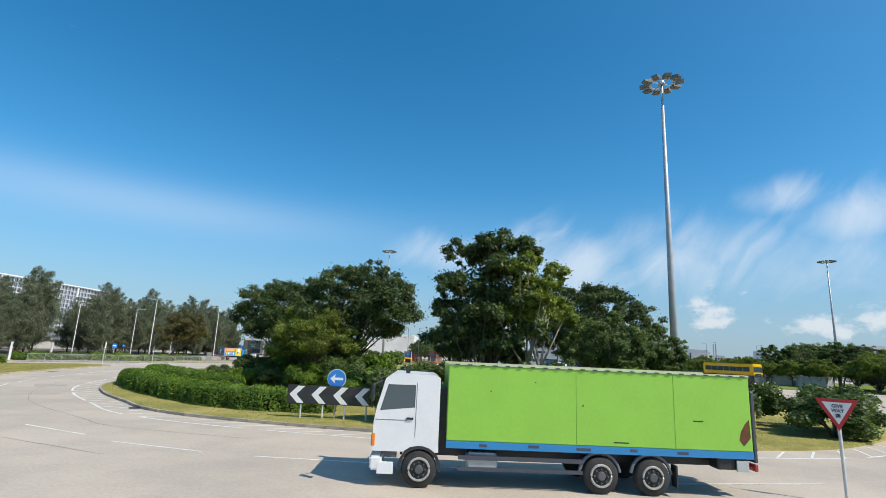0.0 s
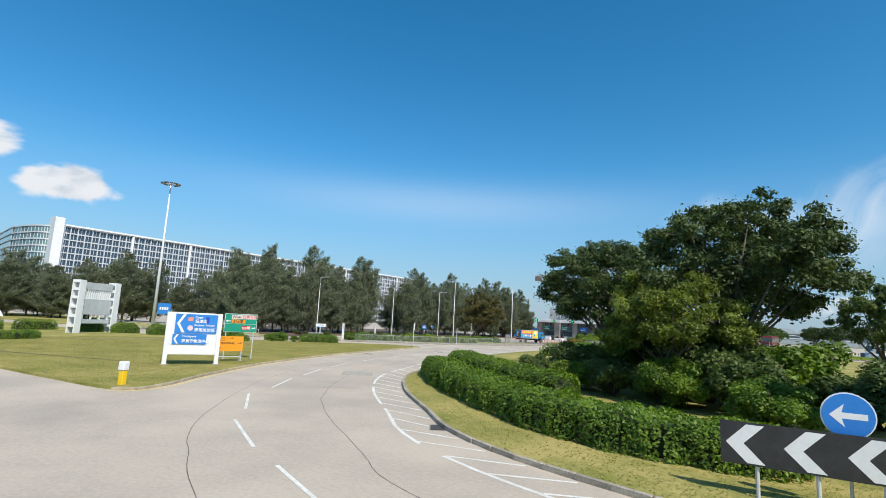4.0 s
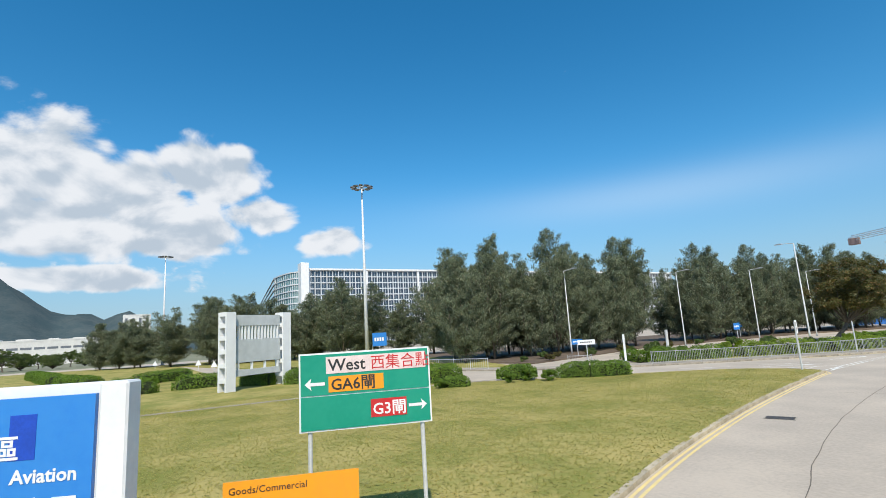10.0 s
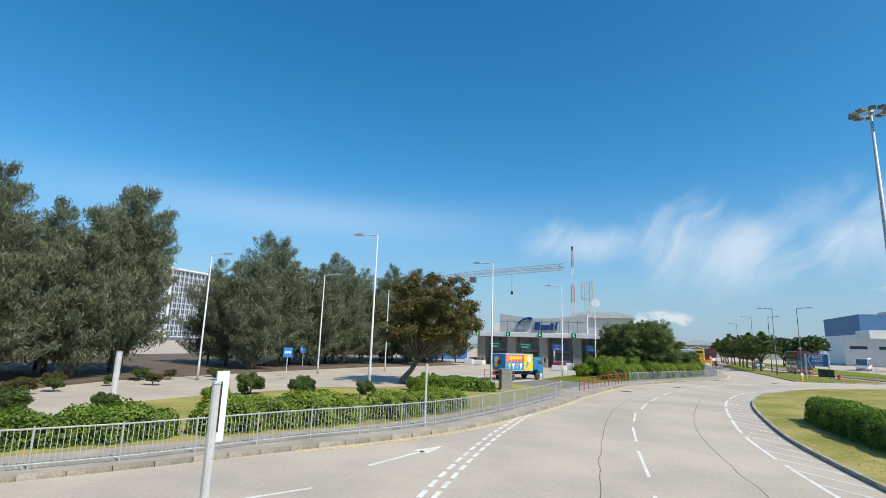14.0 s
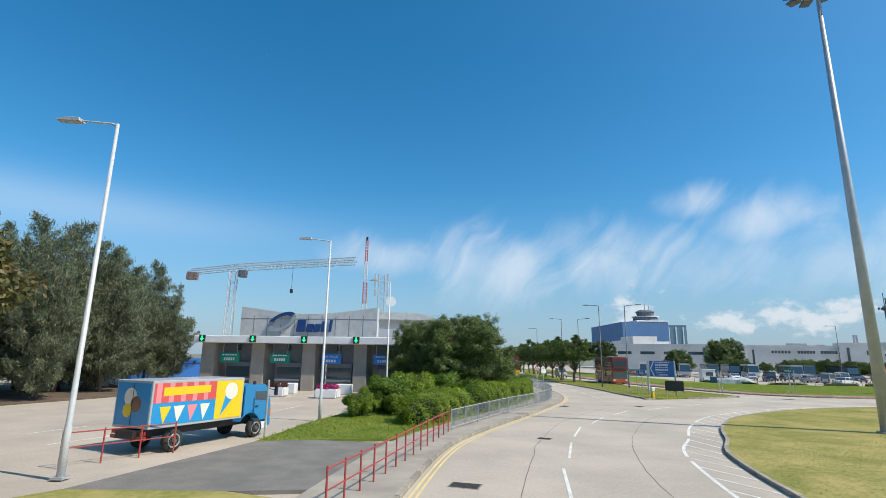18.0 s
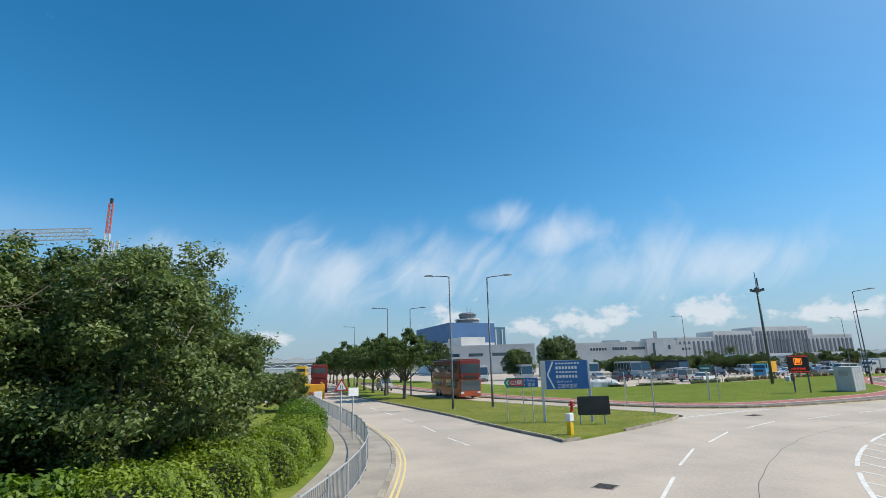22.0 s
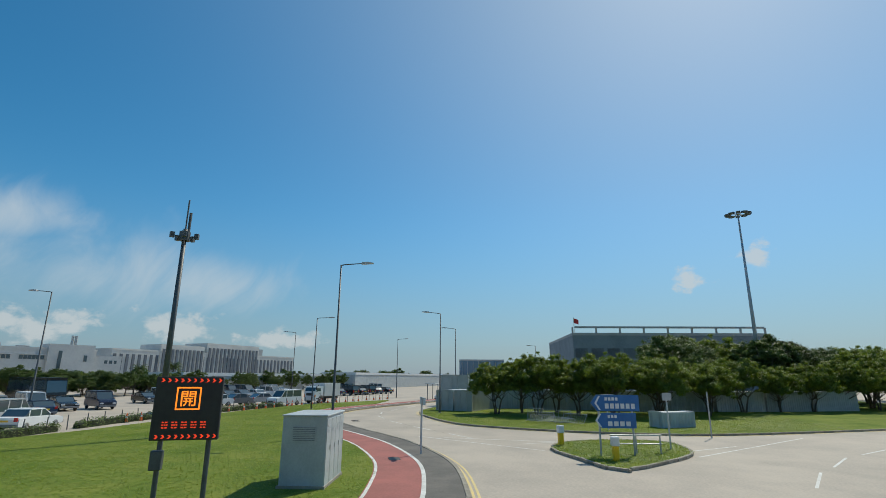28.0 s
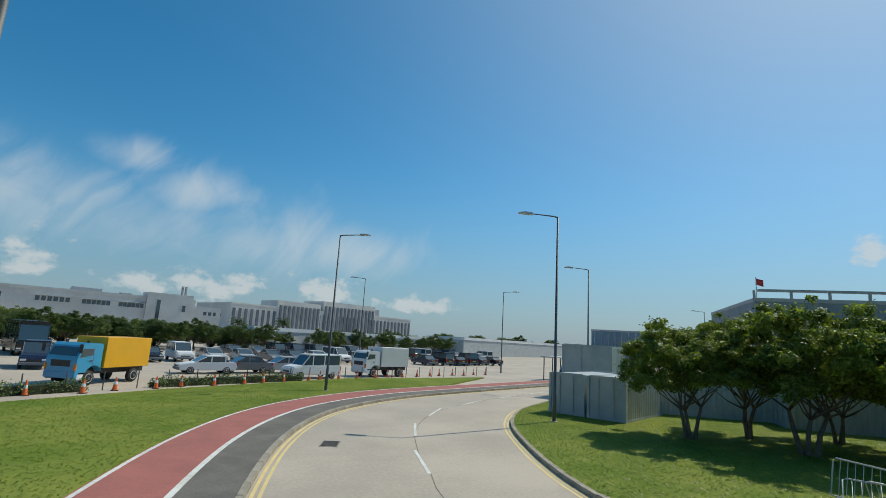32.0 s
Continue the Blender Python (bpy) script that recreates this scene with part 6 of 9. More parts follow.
def bus(x, y, rz, main, lower, label, l=11.5, h=4.3, split=0.5):
    """A double-decker."""
    b = thing("double_decker_bus", x, y, 0, rz, label, "bus")
    w = 2.5
    part("upper_body", bevel(Geo().box((0, 0, (h + h * split) / 2), (l, w, h * (1 - split))), 0.16, 3), main, b)
    part("lower_body", bevel(Geo().box((0, 0, (h * split + 0.32) / 2), (l, w, h * split - 0.32)), 0.1, 2), lower, b)
    for s in (-1, 1):
        y0 = s * (w / 2 + 0.004)
        n = 7
        for i in range(n):
            xw = -l / 2 + 0.7 + (i + 0.5) * (l - 1.4) / n
            part("upper_window", Geo().box((xw, y0, h * 0.76), ((l - 1.4) / n - 0.06, 0.01, 0.85)), GLASS, b)
            if i != 3:
                part("lower_window", Geo().box((xw, y0, h * 0.38), ((l - 1.4) / n - 0.06, 0.01, 0.9)), GLASS, b)
        for wx in (l / 2 - 2.6, -l / 2 + 2.2, -l / 2 + 3.5):
            wheel(b, wx, s * (w / 2 - 0.12), 0.48, 0.28, s, False)
    part("upper_windscreen", bevel(Geo().box((l / 2 + 0.003, 0, h * 0.76), (0.03, w - 0.3, 1.0)), 0.01, 1), GLASS, b)
    part("windscreen", bevel(Geo().box((l / 2 + 0.003, 0, h * 0.34), (0.03, w - 0.3, 1.1)), 0.01, 1), GLASS, b)
    part("rear_window", Geo().box((-l / 2 - 0.003, 0, h * 0.78), (0.03, w - 0.5, 0.7)), GLASS, b)
    part("blind", Geo().box((l / 2 + 0.02, 0, h * 0.55), (0.03, 1.5, 0.3)), BLACK, b)
    for s in (-1, 1):
        part("headlamp", Geo().box((l / 2 + 0.01, s * 0.95, 0.72), (0.04, 0.35, 0.2)), LENS_CLEAR, b)
        part("tail_lamp", Geo().box((-l / 2 - 0.01, s * 1.05, 0.9), (0.04, 0.2, 0.4)), LENS_RED, b)
    return b


RED_BUS, ORANGE_BUS, YELLOW_BUS = paint("bus_red", (0.20, 0.022, 0.02)), paint("bus_orange", (0.45, 0.08, 0.02)), paint("bus_yellow", (0.80, 0.48, 0.01))
DARK_BUS = paint("bus_dark", (0.03, 0.03, 0.035))
bus(-13.6, 181.5, -97, RED_BUS, ORANGE_BUS, "red double-decker bus on the opposite carriageway")
bus(-24.3, 212, 80, RED_BUS, RED_BUS, "dark red double-decker bus driving away")
bus(-20.5, 258, 78, YELLOW_BUS, YELLOW_BUS, "yellow double-decker bus far down the road", l=10.5)
bus(52, 108, -68, YELLOW_BUS, DARK_BUS, "yellow and black double-decker bus behind island bushes", l=12)


def car_pattern(kind):
    """A vehicle with its front towards +x: body, glasshouse, pillars and roof."""
    b = thing(kind, 0, 0)
    if kind == "van":
        l, w, h, belt = 4.8, 1.72, 1.98, 1.12
        prof = [(-l / 2, 0.32), (-l / 2 - 0.02, 0.7), (-l / 2 + 0.02, belt), (l / 2 - 1.0, belt), (l / 2 - 0.12, 0.98), (l / 2, 0.72), (l / 2, 0.32)]
        glass_prof = [(-l / 2 + 0.04, belt - 0.02), (-l / 2 + 0.12, h - 0.1), (l / 2 - 1.62, h - 0.1), (l / 2 - 0.98, belt - 0.02)]
        roof_x, posts, wheel_r = (-l / 2 + 0.08, l / 2 - 1.6), (-l / 2 + 0.1, -0.7, 0.45), 0.32
    elif kind == "coach":
        l, w, h, belt = 11.0, 2.45, 3.3, 1.45
        prof = [(-l / 2, 0.38), (-l / 2, belt), (l / 2 - 0.03, belt), (l / 2, 1.2), (l / 2, 0.38)]
        glass_prof = [(-l / 2 + 0.04, belt - 0.02), (-l / 2 + 0.1, h - 0.34), (l / 2 - 0.32, h - 0.34), (l / 2 - 0.06, belt - 0.02)]
        roof_x, posts, wheel_r = (-l / 2 + 0.02, l / 2 - 0.3), (-l / 2 + 0.3, -3.2, -1.2, 0.8, 2.8, 4.4), 0.48
    else:
        l, w, h, belt = 4.45, 1.76, 1.45, 0.93
        prof = [(-l / 2 + 0.05, 0.3), (-l / 2, 0.6), (-l / 2 + 0.06, 0.9), (-l / 2 + 0.6, 0.97), (l / 2 - 1.25, belt), (l / 2 - 0.25, 0.78), (l / 2 - 0.02, 0.62), (l / 2, 0.3)]
        glass_prof = [(-l / 2 + 0.55, belt - 0.02), (-l / 2 + 1.12, h - 0.06), (l / 2 - 1.98, h - 0.06), (l / 2 - 1.22, belt - 0.03)]
        roof_x, posts, wheel_r = (-l / 2 + 1.1, l / 2 - 1.95), (-l / 2 + 1.0, -0.15), 0.31
    wheels = (l / 2 - 0.85, -l / 2 + 0.85) if kind != "coach" else (l / 2 - 2.3, -l / 2 + 2.6)
    part("body", bevel(Geo().extrude(prof, -w / 2, w / 2), 0.09, 2, 20), WHITE, b)
    part("glasshouse", bevel(Geo().extrude(glass_prof, -w / 2 + 0.07, w / 2 - 0.07), 0.04, 1, 20), GLASS, b, "dark tinted windows")
    th = 0.12 if kind != "coach" else 0.36
    part("body_roof", bevel(Geo().box(((roof_x[0] + roof_x[1]) / 2, 0, h - th / 2), (roof_x[1] - roof_x[0], w - 0.12, th)), 0.05, 2), WHITE, b)
    top = h - th
    for s in (-1, 1):
        for px in posts:
            part("body_pillar", Geo().box((px, s * (w / 2 - 0.07), (belt + top) / 2), (0.09, 0.03, top - belt + 0.06)), WHITE, b)
        part("body_pillar", Geo().tube([(glass_prof[2][0], s * (w / 2 - 0.09), top + 0.02), (glass_prof[3][0], s * (w / 2 - 0.08), belt)], 0.035, 5), WHITE, b)
        for wx in wheels:
            wheel(b, wx, s * (w / 2 - 0.1), wheel_r, 0.2, s, False)
        part("headlamp", bevel(Geo().box((l / 2 - 0.05, s * (w / 2 - 0.25), 0.68), (0.12, 0.36, 0.15)), 0.02, 1), LENS_CLEAR, b)
        part("tail_lamp", bevel(Geo().box((-l / 2 + 0.01, s * (w / 2 - 0.16), 0.82), (0.1, 0.22, 0.24 if kind != "van" else 0.42)), 0.01, 1), LENS_RED, b)
        part("mirror", bevel(Geo().box((glass_prof[3][0] - 0.25, s * (w / 2 + 0.08), belt + 0.06), (0.12, 0.2, 0.13 if kind != "coach" else 0.5)), 0.03, 1), BLACK, b)
    for px in (l / 2 - 0.02, -l / 2 + 0.02):
        part("bumper", bevel(Geo().box((px, 0, 0.42), (0.14, w - 0.08, 0.2)), 0.03, 1), DARK_WALL, b)
    part("number_plate", Geo().box((-l / 2 - 0.02, 0, 0.72), (0.03, 0.5, 0.11)), SIGN_YELLOW, b)
    part("grille", Geo().box((l / 2 + 0.005, 0, 0.62), (0.03, w * 0.5, 0.12)), BLACK, b)
    return b


COATS = [("white", WHITE), ("silver", paint("silver_coat", (0.48, 0.49, 0.50), 0.3)), ("black", paint("black_coat", (0.015, 0.015, 0.017), 0.25)),
         ("dark blue", paint("navy_coat", (0.02, 0.035, 0.08), 0.3)), ("grey", paint("grey_coat", (0.18, 0.185, 0.19), 0.3))]
PATTERN = {k: car_pattern(k) for k in ("car", "van", "coach")}


def park(kind, x, y, rz, coat, where):
    colour, m = COATS[coat]
    ob = copy_thing(PATTERN[kind], pose(x, y, 0, 0, 0, rz))
    for c in ob.children:
        if c.name.startswith("body"):
            c.data = c.data.copy()
            c.data.materials[0] = m
    tagged(ob, "%s %s %s" % (colour, {"car": "saloon car", "van": "minivan", "coach": "tour coach"}[kind], where), kind, "parked vehicles")
    return ob


r = random.Random(8)
for i in range(8):
    park("coach", 14 + i * 6.2 + r.uniform(-0.6, 0.6), 224 + r.uniform(-3, 3) - i * 1.2, -112 + r.uniform(-4, 4), (0, 1, 4, 2)[i % 4], "parked at the back of the lot")
for row, (x0, y0, n, turn) in enumerate([(20, 205, 10, -115), (26, 197, 5, 65), (57.6, 188.2, 3, 160), (62, 202, 9, -110), (90, 190, 8, 60), (80, 210, 9, -110), (112, 200, 8, 70)]):
    for i in range(n):
        if r.random() < 0.14:
            continue
        park("van" if r.random() < 0.3 else "car", x0 + i * 3.3, y0 - i * 0.9 + r.uniform(-0.5, 0.5), turn + r.uniform(-5, 5), r.choice((0, 0, 1, 1, 2, 2, 3, 4)), "parked in the open lot")
park("van", 62.4, 181.2, 165, 0, "parked near the lot's edge")
park("van", 31, 186.5, 12, 1, "parked beside a yellow lorry")
park("car", 30, 183.0, 14, 0, "parked near traffic cones")
park("van", 82, 163.6, 165, 0, "driving along the bend")
park("van", -15.2, 205, -95, 1, "on the opposite carriageway")
for b0 in PATTERN.values():
    done(b0)


# ---- railings ----
def railing(path, label, material, height=1.05, panel=2.0, gap=0.13, single=False, simple=False):
    base = thing("railing", path[0][0], path[0][1], 0.1, 0, label, "railing")
    pg = Geo().tube([(0, 0, -0.12), (0, 0, height + 0.04)], 0.03, 8).mesh("post", material)
    rm = Geo().tube([(0, 0, height - 0.03), (panel, 0, height - 0.03)], 0.024, 6).mesh("top_rail", material)
    zl = height * 0.5 if simple else 0.14
    lm = Geo().tube([(0, 0, zl), (panel, 0, zl)], 0.021, 6).mesh("lower_rail", material)
    n = int(panel / gap)
    bm = Geo().box((0, 0, height / 2 + 0.06), (0.016, 0.016, height - 0.2)).mesh("baluster", material)
    joined = Geo()
    for k in range(1, n):
        joined.box((k * panel / n, 0, height / 2 + 0.06), (0.016, 0.016, height - 0.2))
    jm = joined.mesh("infill", material)
    pts = walk_along(path, panel)
    for (x, y, a), (x2, y2, _) in zip(pts, pts[1:] + [pts[-1]]):
        m = pose(x - path[0][0], y - path[0][1], 0, 0, 0, math.degrees(math.atan2(y2 - y, x2 - x)) if (x2, y2) != (x, y) else a)
        p = part("post", pg, None, base)
        p.matrix_basis = m
        if (x2, y2) == (x, y):
            break
        q = part("top_rail", rm, None, base)
        q.matrix_basis = m
        part("lower_rail", lm, None, base).matrix_basis = m
        if single:
            for k in range(1, n):
                s = part("baluster", bm, None, q)
                s.matrix_basis = pose(k * panel / n, 0, 0)
        elif not simple:
            s = part("infill", jm, None, q)
            tagged(s, kind="stuff")
    return base


RED_RAIL = surface("red_rail_paint", (0.42, 0.06, 0.05), (0.33, 0.06, 0.05), 0.5, scale=3, fine=30, bump=0.05)
railing(curve([(-63.6, 69.7), (-60.1, 74.3), (-57.7, 79.2), (-55.8, 82.2), (-54.2, 85.6), (-52.8, 91), (-51.4, 98), (-50.6, 104.5)], 1.0), "galvanised steel pedestrian railing with upright bars", STEEL, single=True)
railing([(-68.0, 64.3), (-66.0, 66.8)], "short galvanised railing panel at a path", STEEL)
railing(curve([(-49.9, 108.2), (-48.2, 114), (-46.7, 119.2), (-45.9, 122)], 1.0), "red painted tubular railing at a footpath", RED_RAIL, panel=1.1, simple=True)
railing([(-59.5, 113.6), (-56.3, 117.4)], "red tubular rail beside the lorry lane", RED_RAIL, panel=1.25, simple=True)
railing(curve([(-45.7, 122.6), (-41.2, 131), (-37.4, 137.3), (-34.6, 143.4), (-32.9, 150), (-32, 158), (-31.4, 170), (-30.2, 188)], 1.0), "galvanised pedestrian railing along the bend", STEEL)
railing(curve([(-31.6, 11.5), (-33.4, 14.8), (-35.6, 16.0), (-38, 16.3), (-41, 16.3), (-46.2, 15.7), (-50.9, 14.6), (-56, 12.7), (-64.4, 9.5), (-76, 4.6), (-90, -2.6)], 1.0)[::-1], "galvanised railing along a curved pavement", STEEL)
railing([p for p in offset(nw, 0.7) if -106 < p[0] < -73.5], "low white railing along the far side of the side road", POLE_WHITE, gap=0.24)

# ---- buildings ----
def block(name, outline, h, material, label, category="building", roof=None, z=0.0):
    xs, ys = [p[0] for p in outline], [p[1] for p in outline]
    cx, cy = sum(xs) / len(xs), sum(ys) / len(ys)
    b = thing(name, cx, cy, z, 0, label, category)
    loc = [(p[0] - cx, p[1] - cy) for p in outline]
    part("wall", Geo().prism(loc, -0.1, h), material, b)
    part("parapet", Geo().prism(loc, h, h + 0.02).ribbon(loc + [loc[0]], -0.15, 0.25, h + 0.7, 0.7), roof or material, b)
    return b, (cx, cy)


def windows(base, org, a, b, z0, z1, n, w, material, name="window", proud=0.06, frame=None):
    """A row of n upright or lying windows on the wall from a to b."""
    dx, dy = b[0] - a[0], b[1] - a[1]
    l, ang = math.hypot(dx, dy), math.degrees(math.atan2(dy, dx))
    nx, ny = dy / l, -dx / l
    for i in range(n):
        t = (i + 0.5) / n
        x, y = a[0] + dx * t + nx * proud * 0.5 - org[0], a[1] + dy * t + ny * proud * 0.5 - org[1]
        q = part(name, Geo().box((x, y, (z0 + z1) / 2), (w, proud, z1 - z0), ang), material, base)
        if frame:
            x += nx * proud * 0.3
            y += ny * proud * 0.3
            part("frame", Geo().box((x, y, z0 - 0.12), (w + 0.3, proud * 1.6, 0.2), ang).box((x, y, z1 + 0.12), (w + 0.3, proud * 1.6, 0.2), ang), frame, q)


def car_park():
    # glass-gridded hall with a rounded corner
    PALE_BAND = surface("pale_facade_metal", (0.60, 0.62, 0.65), (0.52, 0.54, 0.57), 0.5, scale=0.1, fine=2, bump=0.02)
    x0, y0, y1, h = -252.0, 90.5, 335.0, 34.4
    ox, oy = x0 - 30, 215
    b = thing("office_block", ox, oy, 0, 0, "huge long building with a white gridded glass facade", "building")
    part("core", Geo().box((-2.0, (y0 + y1) / 2 - oy, h / 2), (62, y1 - y0 - 2, h)), GREY_WALL, b)
    nf, nc = 12, 92
    fh, cw, my = (h - 2) / nf, (y1 - y0) / nc, (y0 + y1) / 2 - oy
    for k in range(nf):
        part("glazing", Geo().box((29.3, my, 2 + fh * (k + 0.5)), (0.5, y1 - y0 - 1, fh)), GLASS_DEEP, b)
    for k in range(nf + 1):
        part("floor_band", Geo().box((29.7, my, 2 + fh * k), (0.6, y1 - y0, 0.46)), PALE_BAND, b)
    mm = Geo().box((29.8, 0, 1 + h / 2), (0.7, 0.34, h - 1)).box((29.62, 1.33, 1 + h / 2), (0.3, 0.12, h - 1)).mesh("mullion", PALE_BAND)
    for i in range(nc + 1):
        ob = part("mullion", mm, None, b)
        ob.location.y = y0 - oy + i * cw
    for i in range(0, nc + 1, 10):
        part("pier", Geo().box((30.1, y0 - oy + i * cw, h / 2), (0.8, 1.0, h)), WHITE, b)
    part("cornice", Geo().box((28.6, my, h + 0.5), (4.4, y1 - y0 + 1, 0.7)), WHITE, b)
    part("stair_tower", bevel(Geo().box((30, y0 - oy - 2.4, (h + 3) / 2), (6, 3.4, h + 3)), 0.1, 1), WHITE, b)
    rx, ry, cy = 24, 5.5, y0 - oy - 4.0
    arc = [(28 - rx + rx * math.cos(a), cy - ry * math.sin(a)) for a in np.linspace(0, math.pi / 2, 13)]
    part("corner_core", Geo().prism(arc + [(28 - rx, cy)], 0, h - 0.6), GLASS_GREEN, b, "rounded green glass corner")
    for k in range(nf):
        part("floor_band", Geo().ribbon(arc, -0.25, 0.3, 2 + fh * (k + 0.9), 0.55), PALE_BAND, b)
    for p in arc:
        part("mullion", Geo().box((p[0], p[1], h / 2), (0.22, 0.22, h - 2)), PALE_BAND, b)
    # the side recedes along the glass corner
    sx, sy = 28 - rx, cy - ry
    part("side_wall", Geo().prism([(sx, sy), (sx, sy + 12), (sx - 150, sy + 32), (sx - 150, sy + 20)], 0, h - 1.2), GLASS_GREEN, b)
    for k in range(nf):
        part("floor_band", Geo().ribbon([(sx, sy), (sx - 150, sy + 20)], -0.3, 0.3, 2 + fh * (k + 0.9), 0.5), PALE_BAND, b)


car_park()


def round_office(x, y, rx, ry, h, turn):
    b = thing("office_tower", x, y, 0, turn, "rounded office tower with white bands and blue glass", "building", "office towers")
    storeys = 14
    fh = h / storeys
    for k in range(storeys):
        f = 0.86 + 0.14 * min(1.0, k / storeys * 1.3)
        ring = [(rx * f * math.cos(a), ry * f * math.sin(a)) for a in np.linspace(0, 2 * math.pi, 41)]
        part("glazing", Geo().prism(ring[:-1], k * fh, k * fh + fh), GLASS_DEEP, b)
        part("floor_band", Geo().ribbon(ring, -0.5, 0.2, k * fh + fh, 1.25), WHITE, b)
    part("roof", Geo().prism([(p[0] * 0.97, p[1] * 0.97) for p in ring[:-1]], h, h + 0.9), WHITE, b)


round_office(-315.5, -69, 13, 11.5, 41.2, 15)
round_office(-296, -95, 17, 14, 46, 10)
b, o = block("warehouse", [(-372, -56), (-378, 22), (-430, 26), (-424, -60)], 12.5, CREAM_WALL, "long white cargo warehouse below the hills", "building")
windows(b, o, (-372, -56), (-378, 22), 8.2, 9.4, 14, 4.6, DARK_WALL)
for i in range(5):
    part("roof_unit", Geo().box((-8 - i * 3, -28 + i * 13, 13.6), (7, 5 + i % 2 * 3, 2.4)), CREAM_WALL, b)


b, o = block("hotel_tower", [(-480, 12), (-480, 30), (-496, 30), (-496, 12)], 31, CREAM_WALL, "white tower block in the distance")
windows(b, o, (-480, 12), (-480, 30), 4, 29, 4, 1.6, DARK_WALL)


def pylon_gateway():
    # white pierced pylons with a panel between
    b = thing("gateway_monument", -80.6, 40.4, 0.1, 119, "white landmark frame of pierced pylons and slatted panels", "monument")
    for x in (-2.9, 2.9):
        for y in (-0.45, 0.45):
            part("pylon", Geo().box((x, y, 3.2), (0.9, 0.16, 6.4)), WHITE, b)
        g = Geo()
        for z in (0.9, 2.1, 3.2, 4.3, 5.3, 6.25):
            g.box((x, 0, z), (0.9, 0.74, 0.34))
        part("rung", g, WHITE, b)
    part("panel", Geo().box((0, 0, 5.75), (4.9, 0.3, 0.9)).box((0, 0, 3.2), (4.9, 0.3, 1.9)).box((0, 0, 1.4), (4.9, 0.3, 0.5)), PALE_GREY, b, "pale grey panel")
    for i in range(14):
        part("slat", Geo().box((-2.2 + i * 0.34, 0, 4.72), (0.1, 0.24, 1.15)), WHITE, b)
        if i % 4 == 1:
            part("slat", Geo().box((-2.2 + i * 0.34, 0, 1.95), (0.1, 0.24, 0.62)), WHITE, b)


pylon_gateway()


